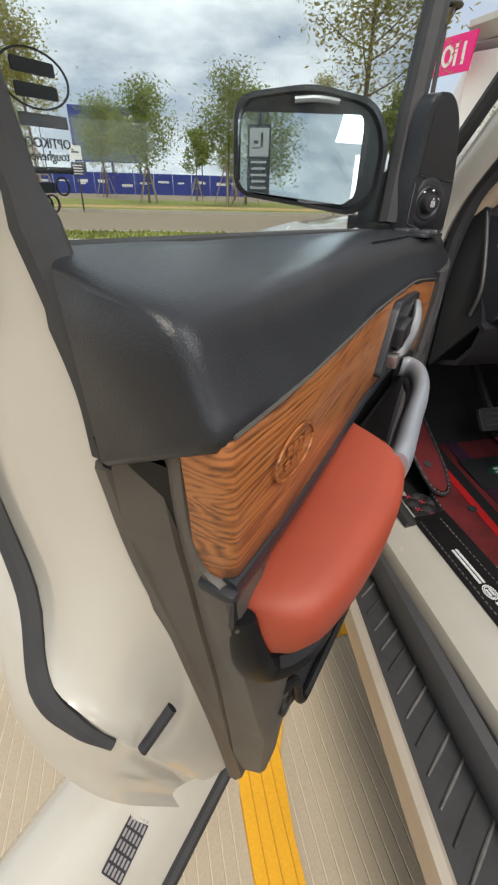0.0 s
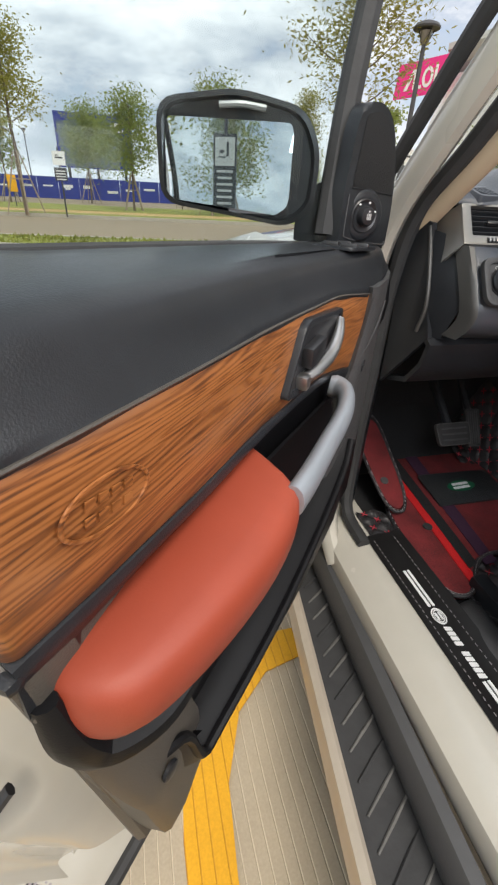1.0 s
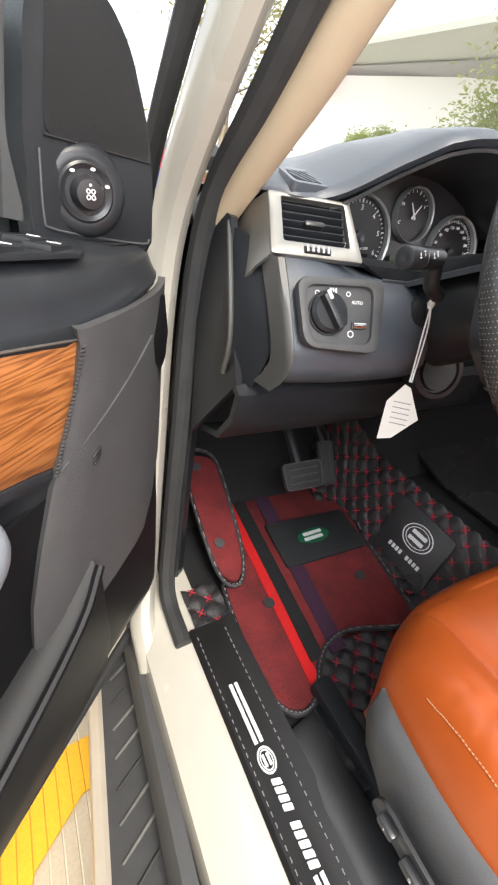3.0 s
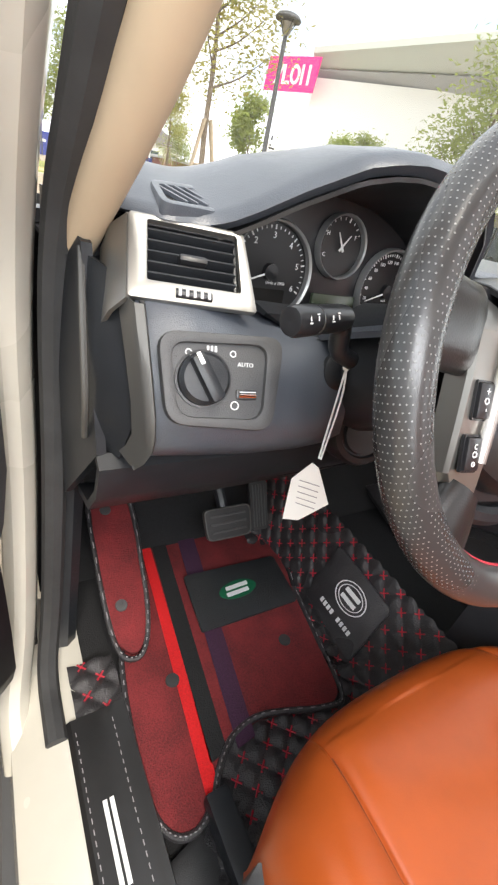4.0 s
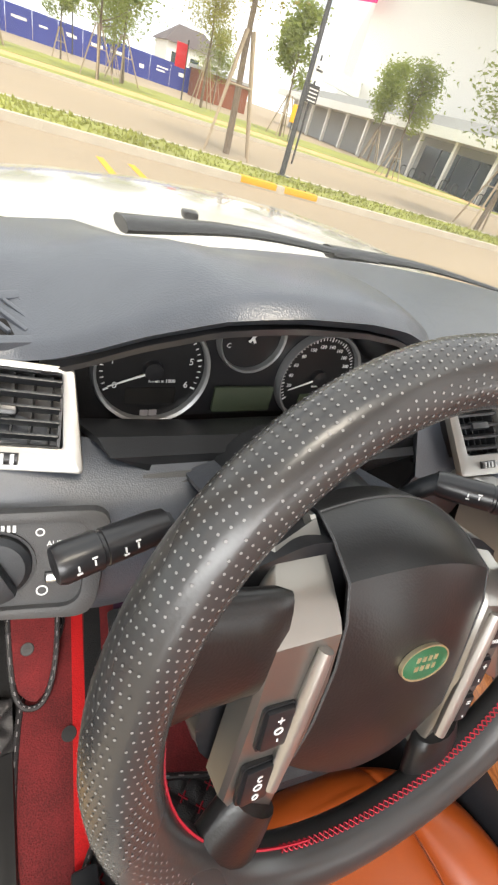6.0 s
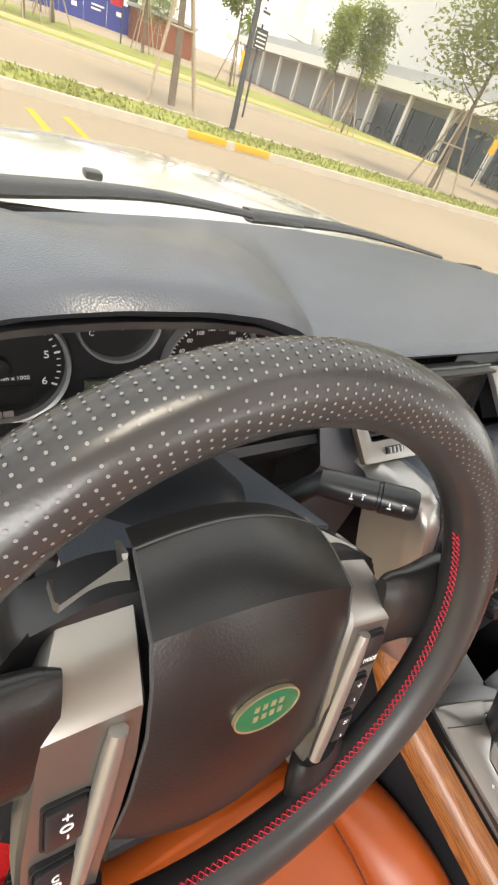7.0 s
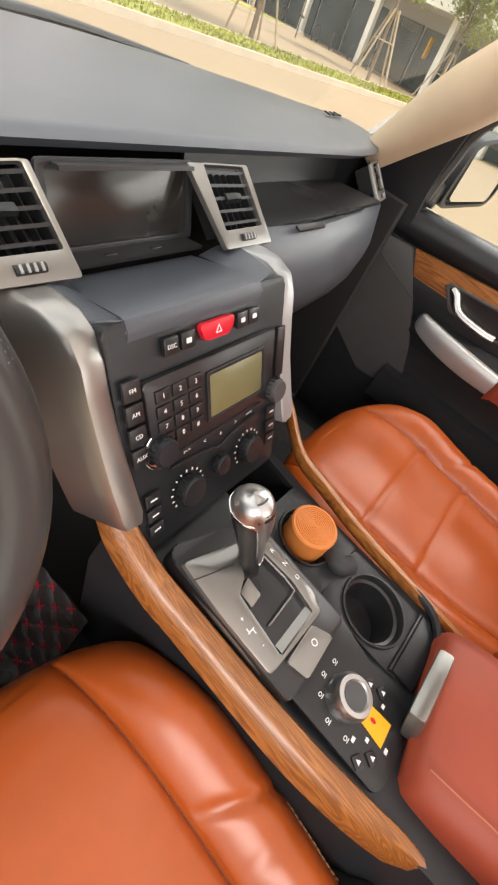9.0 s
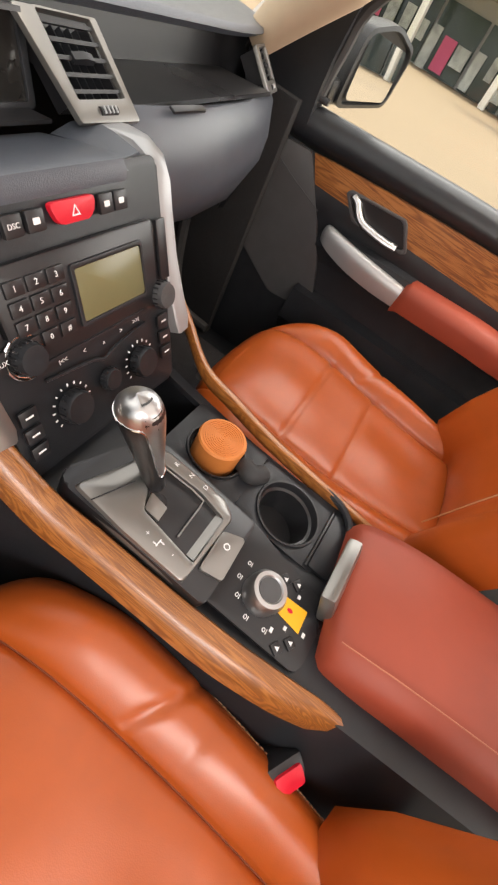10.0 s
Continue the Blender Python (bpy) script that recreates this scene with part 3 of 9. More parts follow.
def street_lamp(x, y, h, sc=1.0):
    t = thing("street_lamp", label="dark lamp post with a flat bell-shaped lantern", category="street lamp", group="lamps in the car park", matrix=yard(x, y, 0.12))
    part("base_plate", box((0.34, 0.34, 0.03), Matrix.Translation((0, 0, 0.015)), 0.006), POLE, t)
    part("post", spin([(0.075, 0.03), (0.07, 0.8), (0.05, h - 0.5), (0.045, h - 0.35)], Matrix.Identity(4), 14), POLE, t)
    part("lantern_frame", spin([(0.05, h - 0.36), (0.10, h - 0.30), (0.14, h - 0.12), (0.135, h - 0.12), (0.08, h - 0.3), (0.0, h - 0.33)], Matrix.Identity(4), 18), WSILVER, t)
    for k in range(4):
        a = k * 1.571
        part("lantern_rib", tube([(0.06 * math.cos(a), 0.06 * math.sin(a), h - 0.34), (0.24 * math.cos(a), 0.24 * math.sin(a), h - 0.05)], 0.012, 6), POLE, t)
    part("lantern_cap", spin([(0.30, h - 0.09), (0.31, h - 0.06), (0.26, h + 0.0), (0.12, h + 0.05), (0.02, h + 0.07)], Matrix.Identity(4), 24), POLE, t)
    return t


street_lamp(5.95, 11.7, 4.75)
street_lamp(-12.0, 66, 7.0)
street_lamp(6.5, 60, 7.0)


def bars(m, w, rows, mat, parent, thick=0.004, name="print_bar"):
    """Unreadable lines of print as plain bars; rows of (x, y, length, height)."""
    for x, y, l, h in rows:
        part(name, plate(rect(l, h, 0, x, y), m, thick), mat, parent)


def sign_post(x, y, turn, h=2.6):
    t = thing("car_park_sign", label="slim post with a white and a dark plate of unreadable print", category="sign", group="car park signs", matrix=yard(x, y, 0.1) @ Matrix.Rotation(turn, 4, "Z"))
    part("post", spin([(0.035, 0), (0.035, h)], Matrix.Identity(4), 10), POLE, t)
    m = Matrix.Translation((0, -0.05, h - 0.4)) @ Matrix.Rotation(radians(90), 4, "X")
    p = part("upper_plate", plate(rect(0.5, 0.5, 0.03), m, 0.02), PAPER, t)
    bars(m @ Matrix.Translation((0, 0, 0.02)), 0, [(0, 0.02, 0.3, 0.06), (-0.08, 0.1, 0.1, 0.05)], POLE, p)
    m = m @ Matrix.Translation((0, -0.58, 0))
    p = part("lower_plate", plate(rect(0.5, 0.48, 0.03), m, 0.02), POLE, t)
    bars(m @ Matrix.Translation((0, 0, 0.02)), 0, [(0, 0.12 - 0.1 * k, 0.38, 0.035) for k in range(4)], PAPER, p)
    return t


sign_post(-3.75, 22.6, 0.1)
sign_post(8.6, 15.9, 0.2, 3.0)

# dark pylon sign behind the car, seen in the door mirror
t = thing("pylon_sign", label="tall dark board on a post with white unreadable print", category="sign", matrix=yard(-3.25, -7.6, 0) @ Matrix.Rotation(radians(180 - 8), 4, "Z"))
part("post", spin([(0.05, 0), (0.05, 6)], Matrix.Translation((0, 0.08, 0)), 12), POLE, t)
m = Matrix.Translation((0, 0, 2.15)) @ Matrix.Diagonal((0.68, 1, 1, 1)) @ Matrix.Rotation(radians(90), 4, "X")
b = part("board", plate(rect(0.85, 1.75, 0.03), m, 0.06), POLE, t)
bars(m @ Matrix.Translation((0, 0, 0.06)), 0, [(0, 0.5, 0.72, 0.60)], PAPER, b, 0.003)
bars(m @ Matrix.Translation((0, 0, 0.064)), 0, [(-0.1, 0.55, 0.09, 0.30), (0.12, 0.5, 0.16, 0.07), (0.1, 0.38, 0.3, 0.03)], POLE, b, 0.003)
bars(m @ Matrix.Translation((0, 0, 0.06)), 0, [(0, 0.08 - 0.14 * k, 0.6 - 0.08 * (k % 2), 0.05) for k in range(6)], PAPER, b, 0.003)

# blue hoarding with print, billboard, white and grey mall
def hoarding(x0, x1, y, h, z=0.1):
    t = thing("site_hoarding", label="long blue printed hoarding fence of panels", category="fence", matrix=yard(0, y, z))
    n = int((x1 - x0) / 2.4)
    for i in range(n):
        m = Matrix.Translation((x0 + 2.4 * (i + 0.5), 0, h / 2)) @ Matrix.Rotation(radians(90), 4, "X")
        p = part("panel", plate(rect(2.36, h), m, 0.05), BLUE, t)
        r = random.Random(i)
        bars(m @ Matrix.Translation((0, 0, 0.05)), 0, [(r.uniform(-.3, .3), r.uniform(-.2, .4), r.uniform(.5, 1.4), r.uniform(.12, .35)) for _ in range(1 + i % 2)], WALLW, p)
    return t


hoarding(-40, 22, 64, 2.3)
hoarding(-60, -14, 44, 2.2)
t = thing("billboard", label="large blue billboard with a dull picture on steel legs", category="billboard", matrix=yard(-4.6, 78, 0))
for k in (-4, 0, 4):
    part("leg", tube([(k, 0, 0), (k, 0, 9)], 0.2, 8), POLE, t)
m = Matrix.Translation((0, 0, 7.2)) @ Matrix.Rotation(radians(90), 4, "X")
b = part("board", plate(rect(10.4, 6.6), m, 0.3), BLUE, t)
part("picture", plate([(-4.9, -3.1), (3.2, -3.1), (1.0, 2.6), (-4.9, 2.2)], m @ Matrix.Translation((0, 0, 0.3)), 0.02), M("dull_printed_picture", (0.11, 0.14, 0.19), 0.5, var=0.5, scale=0.6, stain=0.2), b)
bars(m @ Matrix.Translation((0, 0, 0.3)), 0, [(3.3, 2.2, 1.9, 0.5), (3.3, 1.5, 1.6, 0.3)], WALLW, b, 0.03)

t = thing("shopping_mall", label="big white shopping mall with a far-reaching flat eave", category="building", matrix=yard(0, 0, 0))
part("facade", plate([(44.6, 67.6), (55.8, 47.1), (74, 14), (120, 60), (70, 110)], Matrix.Identity(4), 17.5), WALLW, t)
EAVE = M("grey_green_eave_soffit", (0.52, 0.54, 0.48), 0.6, var=0.04, stain=0.1)
part("eave", loft([[(43.6, 68.0, 20.0), (47.7, 43.3, 20.0), (58, 2, 20.0)], [(43.6, 68.0, 20.7), (47.7, 43.3, 20.7), (58, 2, 20.7)], [(60, 75, 20.9), (75, 50, 20.9), (85, 10, 20.9)], [(60, 75, 17.4), (75, 50, 17.4), (85, 10, 17.4)], [(44.9, 68.2, 18.7), (53.0, 46.5, 18.7), (66, 9, 18.7)]], closed=False, ring=True, thick=0.2), EAVE, t)
part("soffit_band", loft([[(44.9, 68.0, 18.6), (53.0, 46.3, 18.6), (66, 8.8, 18.6)], [(44.9, 67.9, 17.3), (56.2, 47.0, 17.3), (74.4, 13.8, 17.3)]], thick=0.2), WALLG, t)
part("canopy", loft([[(37.6, 65.6, 6.2), (43.4, 62.8, 5.6)], [(37.9, 66.2, 7.8), (43.2, 62.9, 7.4)], [(42.0, 70.0, 7.9), (46.0, 66.5, 7.6)]], thick=0.25), EAVE, t)
m = basis((41.6, 69.4, 17.0), (0.318, -0.948, 0), (0, 0, 1))
s = part("sign_board", plate([(-4.9, -1.9), (4.5, -1.9), (4.9, 2.1), (-4.5, 2.1)], m, 0.3), PINK, t)
for w in ([(-3.1, -1.1), (-2.5, -1.1), (-1.3, 1.2), (-1.8, 1.2)], [(-1.5, -1.1), (0.0, -1.1), (0.0, -0.7), (-1.0, -0.7), (-1.0, 1.2), (-1.5, 1.2)], [(2.0, -1.1), (2.4, -1.1), (2.4, 1.2), (2.0, 1.2)], [(3.2, -1.1), (3.6, -1.1), (3.6, 1.2), (3.2, 1.2)]):
    part("emblem_stroke", plate(w, m @ Matrix.Translation((0, 0, 0.3)), 0.05), WALLW, s)
part("emblem_ring", ring_plate(oval(1.8, 2.3, 24, 0.9, 0.05), oval(1.0, 1.5, 24, 0.9, 0.05), m @ Matrix.Translation((0, 0, 0.3)), 0.05), WALLW, s)

t = thing("low_shop_wing", label="low grey shop wing with a white roof fascia and columns", category="building", matrix=yard(0, 0, 0))
P0, P1 = Vector((40, 74, 0)), Vector((27.2, -31, 0))
dv = (P1 - P0).normalized()
nv = Vector((-dv.y, dv.x, 0))
part("back_wall", plate([tuple((P0 - nv * -0.0).xy), tuple(P1.xy), tuple((P1 + nv * 12).xy), tuple((P0 + nv * 12).xy)], Matrix.Identity(4), 3.4), WALLG, t)
part("roof_fascia", plate([tuple((P0 - nv * 3).xy), tuple((P1 - nv * 3).xy), tuple((P1 + nv * 12).xy), tuple((P0 + nv * 12).xy)], Matrix.Translation((0, 0, 3.4)), 0.75), WALLW, t)
part("roof", plate([tuple((P0 - nv * 1).xy), tuple((P1 - nv * 1).xy), tuple((P1 + nv * 12).xy), tuple((P0 + nv * 12).xy)], Matrix.Translation((0, 0, 4.15)), 0.9), WALLG, t)
for k in range(21):
    q = P0.lerp(P1, (k + 0.5) / 21) - nv * 2.2
    part("column", box((0.34, 0.34, 3.4), Matrix.Translation((q.x, q.y, 1.7)) @ Matrix.Rotation(math.atan2(dv.y, dv.x), 4, "Z"), 0.02), WALLW, t)
SHOPGLASS = M("shop_front_glass", (0.05, 0.07, 0.07), 0.12, var=0.5, stain=0.3)
for k in range(26):
    q = P0.lerp(P1, 0.34 + 0.66 * (k + 0.5) / 26) - nv * 0.12
    w = part("shop_window", box((2.5, 0.1, 2.7), Matrix.Translation((q.x, q.y, 1.4)) @ Matrix.Rotation(math.atan2(dv.y, dv.x), 4, "Z")), SHOPGLASS, t)
BANNER = M("pink_shop_banner", (0.62, 0.10, 0.20), 0.6, var=0.2, stain=0.5)
FOIL = M("pale_shop_display", (0.42, 0.44, 0.42), 0.6, var=0.5, scale=3, stain=1.0)
rs = random.Random(12)
for k in range(30):
    u = 0.60 + 0.26 * (k + 0.5) / 30
    q = P0.lerp(P1, u) - nv * (0.24 + 0.15 * rs.random())
    part("shop_banner" if k % 5 == 1 else "shop_display", box((rs.uniform(0.4, 0.8), 0.06, rs.uniform(0.7, 2.1)), Matrix.Translation((q.x, q.y, rs.uniform(0.8, 1.5))) @ Matrix.Rotation(math.atan2(dv.y, dv.x), 4, "Z")), BANNER if k % 5 == 1 else FOIL, t)
for k in range(16):
    q = P0.lerp(P1, 0.34 + 0.22 * k / 15) - nv * 2.6
    part("bike_rack", tube(curve([(q.x - 0.3, q.y, 0), (q.x - 0.3, q.y, 0.7), (q.x + 0.3, q.y, 0.7), (q.x + 0.3, q.y, 0)], 3), 0.05, 6), POLE, t)
t = thing("far_house", label="distant white house with a dark hipped roof", category="house", matrix=yard(27, 88, 0))
part("wall", box((9, 7, 5), Matrix.Translation((0, 0, 2.5))), WALLW, t)
part("roof", loft([[(-5, -4, 5), (5, -4, 5), (5, 4, 5), (-5, 4, 5)], [(-2, -.2, 7.4), (2, -.2, 7.4), (2, .2, 7.4), (-2, .2, 7.4)]], closed=True, caps=True), M("dark_roof_tiles", (0.09, 0.07, 0.07), 0.7, var=0.2), t)
for k in (-3, 0, 3):
    part("window", box((1.4, 0.1, 1.5), Matrix.Translation((k, -3.53, 3.2))), SHOPGLASS, t)
t = thing("brick_gatehouse", label="small red-brown gatehouse far across the grass", category="building", matrix=yard(23, 62, 0))
part("wall", box((6, 4, 2.6), Matrix.Translation((0, 0, 1.3))), M("red_brown_wall", (0.22, 0.075, 0.04), 0.8, var=0.2), t)
part("roof", box((6.6, 4.6, 0.3), Matrix.Translation((0, 0, 2.75)), 0.03), WALLG, t)
for x, y, z in ((15.5, 29.0, 1.5), (24.5, 17.2, 2.0), (-7.8, 33, 1.3), (31, 13, 1.9)):
    t = thing("notice_box", label="small yellow notice plate on a thin pole", category="sign", group="yellow notice plates", matrix=yard(x, y, 0.05))
    part("pole", tube([(0, 0, 0), (0, 0, z)], 0.03, 6), POLE, t)
    part("plate", box((0.5, 0.08, 0.9), Matrix.Translation((0, -0.06, z)), 0.02), YELLOWTAG, t)
t = thing("flag_sign", label="small red banner on a thin mast", category="banner", matrix=yard(11.2, 38, 0))
part("mast", tube([(0, 0, 0), (0, 0, 3.4)], 0.05, 8), POLE, t)
part("banner", box((0.75, 0.05, 1.3), Matrix.Translation((-0.4, 0, 2.5)), 0.01), RED, t)

# ---------------------------------------------------------------- car body
car = thing("car", (0, 0.5, 0), "cream pearl off-road car body with black seals and sills", "car")


def mirrored(pts):
    return [(-p[0], *p[1:]) for p in pts]


def shear_strip(prof, y0, y1, k=0.0, n=6, yref=0.3):
    """A moulding of one profile of (x, z) that runs along the car's length; k: sideways drift for each metre."""
    return loft([[(x - k * (yref - (y0 + (y1 - y0) * i / n)), y0 + (y1 - y0) * i / n, z) for x, z in prof] for i in range(n + 1)], closed=True, caps=True)


FLOOR = M("black_floor_carpet", (0.012, 0.012, 0.013), 0.95, var=0.4, scale=200, bump=0.8, bscale=400)
part("floor_pan", plate([(-0.70, -1.2), (0.74, -1.2), (0.74, 0.95), (-0.70, 0.95)], Matrix.Translation((0, 0, 0.42)), 0.065), FLOOR, car)
part("firewall", loft([[(-0.74, 0.70, 0.48), (0.74, 0.70, 0.48)], [(-0.74, 0.86, 0.62), (0.74, 0.86, 0.62)], [(-0.74, 0.90, 1.16), (0.74, 0.90, 1.16)]], thick=0.02), FLOOR, car)
part("sill", shear_strip([(-0.70, 0.40), (-0.70, 0.508), (-0.735, 0.512), (-0.775, 0.505), (-0.812, 0.478), (-0.818, 0.44), (-0.80, 0.40)], -1.25, 0.66, 0.02), PAINT, car, "cream painted door sill")
part("sill_moulding", shear_strip([(-0.79, 0.36), (-0.813, 0.445), (-0.832, 0.44), (-0.846, 0.41), (-0.835, 0.36)], -1.25, 0.62, 0.06), GREYPL, car, "dark grey plastic sill moulding")
part("sill_right", shear_strip([(0.70, 0.40), (0.70, 0.50), (0.80, 0.49), (0.82, 0.40)], -1.25, 0.66), PLASTIC, car)
post = [(-0.800, 0.42, 0.44), (-0.800, 0.49, 0.50), (-0.780, 0.545, 0.62), (-0.766, 0.575, 0.85), (-0.762, 0.575, 1.05), (-0.758, 0.548, 1.17), (-0.755, 0.462, 1.28), (-0.746, 0.335, 1.42), (-0.722, 0.195, 1.56)]
part("a_pillar", tube(curve(post, 6), 0.023, 10, flat=1.2), PAINT, car, "cream painted windscreen pillar")
part("a_pillar_right", tube(curve(mirrored(post[4:]), 6), 0.023, 10, flat=1.2), PAINT, car)
seal = [(-0.752, 0.40, 0.515), (-0.750, 0.50, 0.535), (-0.735, 0.545, 0.65), (-0.724, 0.560, 0.88), (-0.721, 0.555, 1.08), (-0.717, 0.525, 1.19), (-0.714, 0.435, 1.28), (-0.706, 0.305, 1.42), (-0.690, 0.175, 1.55)]
part("door_seal", tube(curve(seal, 6), 0.015, 8), RUBBER, car, "black rubber door seal")
part("door_seal_right", tube(curve(mirrored(seal), 6), 0.015, 8), RUBBER, car)
gut = [(x - 0.022, y + 0.035, z + 0.02) for x, y, z in post[4:]]
part("pillar_moulding", tube(curve(gut, 6), 0.012, 8), RUBBER, car)
inner = [(-0.722, 0.57, 0.50), (-0.706, 0.60, 0.80), (-0.702, 0.585, 1.05), (-0.700, 0.55, 1.16)]
part("kick_panel", tube(curve(inner, 5), 0.026, 8), PLASTIC, car)
trim = [(-0.700, 0.540, 1.160), (-0.694, 0.498, 1.205), (-0.683, 0.412, 1.29), (-0.669, 0.298, 1.415), (-0.655, 0.18, 1.545)]
part("pillar_trim", tube(curve(trim, 6), [0.016 + 0.006 * min(1, i / 12) for i in range(25)], 10), BEIGE, car, "beige cloth windscreen pillar trim")
part("pillar_trim_right", tube(curve(mirrored([(-0.70, 0.50, 1.185)] + trim[2:]), 6), [0.03 + 0.025 * min(1, i / 8) for i in range(19)], 12), BEIGE, car)
for sx in (-1, 1):
    part("footwell_side", box((0.03, 0.34 if sx < 0 else 0.52, 0.66), Matrix.Translation((sx * 0.772, 0.74 if sx < 0 else 0.66, 0.80)), 0.004), FLOOR, car)
# Roof out of view, added to close the cabin and shade it.
part("roof", loft([[(-0.70, 0.10, 1.57), (0, 0.22, 1.60), (0.70, 0.10, 1.57)], [(-0.69, -1.4, 1.62), (0, -1.4, 1.66), (0.69, -1.4, 1.62)]], thick=0.03), BEIGE, car)
hood = [[(x, y, 1.130 + zc - 0.080 * (x / 0.8) ** 2 - (0.10 if abs(x) > 0.78 else 0)) for x in (-0.86, -0.78, -0.5, -0.25, 0, 0.25, 0.5, 0.78, 0.86)] for y, zc in ((0.98, -0.02), (1.08, 0.005), (1.3, 0.01), (1.6, -0.015), (1.85, -0.07), (2.0, -0.18), (2.05, -0.40))]
part("bonnet", loft(hood, thick=0.02), PAINT, car, "cream painted bonnet")
for x, y in ((-0.254, 1.144), (0.222, 1.075)):
    part("washer_nozzle", box((0.034, 0.03, 0.016), Matrix.Translation((x, y, 1.148)), 0.006), GLOSS, car)
part("scuttle", loft([[(x, 0.86 - 0.20 * (x / 0.8) ** 2 + d, z) for x in np.linspace(-0.78, 0.78, 15)] for d, z in ((0.0, 1.165), (0.05, 1.163), (0.12, 1.145), (0.16, 1.10))], thick=0.015), GLOSS, car, "black windscreen scuttle panel")
ws = [[(x * w, y - 0.20 * (x / 0.8) ** 2 * q, z) for x in np.linspace(-0.74, 0.74, 13)] for w, y, z, q in ((1.0, 0.92, 1.172, 1), (0.97, 0.64, 1.33, 0.9), (0.92, 0.35, 1.48, 0.8), (0.88, 0.18, 1.57, 0.7))]
g = part("windscreen", loft(ws), SCREEN, car, "clear windscreen glass")
g.visible_shadow = False
wip = [(-0.45, 0.90, 1.178), (-0.2, 0.945, 1.186), (0.10, 0.925, 1.182)]
part("wiper_arm", tube(curve(wip, 6), [0.030 - 0.0016 * i for i in range(13)], 8, flat=0.4), PLASTIC, car)
part("wiper_arm", tube(curve([(-0.02, 0.945, 1.18), (0.25, 0.935, 1.186), (0.50, 0.86, 1.182)], 6), [0.028 - 0.0016 * i for i in range(13)], 8, flat=0.4), PLASTIC, car)
part("front_wing", loft([[(-0.80, 0.62, 1.08), (-0.86, 0.62, 1.0), (-0.90, 0.62, 0.75), (-0.89, 0.62, 0.48)], [(-0.83, 1.2, 1.09), (-0.90, 1.2, 1.0), (-0.94, 1.2, 0.78), (-0.93, 1.2, 0.70)], [(-0.80, 1.95, 0.98), (-0.88, 1.95, 0.9), (-0.92, 1.95, 0.75), (-0.90, 1.95, 0.60)]], thick=0.02), PAINT, car)
# Pillars and rear doors added behind the viewpoint to keep sun off the sill.
for sx in (-1, 1):
    part("shading_b_pillar", loft([[(sx * 0.80, -0.66, 0.46), (sx * 0.80, -0.82, 0.46)], [(sx * 0.80, -0.68, 1.05), (sx * 0.80, -0.82, 1.05)], [(sx * 0.71, -0.72, 1.58), (sx * 0.71, -0.84, 1.58)]], thick=0.06), PLASTIC, car)
    part("shading_rear_door", loft([[(sx * 0.84, y, 0.46), (sx * 0.87, y, 0.80), (sx * 0.83, y, 1.10)] for y in (-0.80, -1.2, -1.6)], thick=0.05), PAINT, car)

TINT = M("tinted_side_glass", (0.020, 0.024, 0.026), 0.04, var=0.1, rvar=0.02)
for sx in (-1, 1):
    part("rear_side_glass", loft([[(sx * 0.835, y, 1.11), (sx * 0.80, y, 1.30), (sx * 0.745, y, 1.50)] for y in (-0.88, -1.3, -1.75)], thick=0.006), TINT, car, "dark tinted rear side glass")
    part("waist_seal", tube([(sx * 0.845, -0.80, 1.105), (sx * 0.845, -1.3, 1.11), (sx * 0.835, -1.8, 1.12)], 0.012, 8), RUBBER, car)
    part("rear_pillar", loft([[(sx * 0.84, -1.74, 1.10), (sx * 0.84, -1.90, 1.10)], [(sx * 0.75, -1.76, 1.52), (sx * 0.75, -1.98, 1.52)]], thick=0.05), PAINT, car)

# ribbed side step under the open door
step = thing("side_step", (-0.87, 0.1, 0.3), "black ribbed rubber side step with a pale metal edge", "side step")
K = 0.135
part("tread_board", shear_strip([(-0.775, 0.335), (-0.775, 0.362), (-0.905, 0.368), (-0.905, 0.335)], -1.2, 0.58, K), RUBBER, step)
part("edge_trim", shear_strip([(-0.905, 0.30), (-0.905, 0.372), (-0.912, 0.376), (-0.926, 0.37), (-0.930, 0.35), (-0.925, 0.30)], -1.2, 0.60, K), M("pale_step_edge", (0.50, 0.44, 0.36), 0.4, metal=0.3, var=0.1), step)
RIB = M("worn_rib_top", (0.11, 0.107, 0.10), 0.6, var=0.5, scale=60)
for i in range(36):
    y = -1.0 + i * 0.044
    dx = -K * (0.3 - y)
    a, b = Vector((-0.802 + dx, y + 0.030, 0.366)), Vector((-0.893 + dx, y - 0.030, 0.3705))
    part("rib", tube([a, a.lerp(b, 0.5), b], [0.0022, 0.0034, 0.0022], 5, flat=0.7), RIB if i % 3 else RUBBER, step)

# sill cover of the floor mat, with white print
mat3 = thing("sill_mat", (-0.70, 0.1, 0.51), "black leatherette sill cover with white print and grey stitching", "floor mat")
part("cover", loft([[(-0.652, y, 0.528), (-0.662, y, 0.525), (-0.672, y, 0.521), (-0.70, y, 0.519), (-0.731, y, 0.519), (-0.737, y, 0.514)] for y in np.linspace(-0.75, 0.42, 24)], thick=0.006), LEATHER, mat3)
sm = basis((-0.703, 0, 0.5195), (0, -1, 0), (1, 0, 0.02))
for a, b in ((-0.305, -0.213), (-0.062, 0.095)):
    for o in (-0.0045, 0.0045):
        part("white_bar", plate(rect(b - a, 0.0055, 0, (a + b) / 2, o), sm, 0.0015), WHITE, mat3)
for w, h, i in ((0.036, 0.026, 0.85), (0.028, 0.0185, 0.86)):
    part("emblem_ring", ring_plate(oval(w, h, 28, -0.190), oval(w * i, h * i, 28, -0.190), sm, 0.0015), WHITE, mat3)
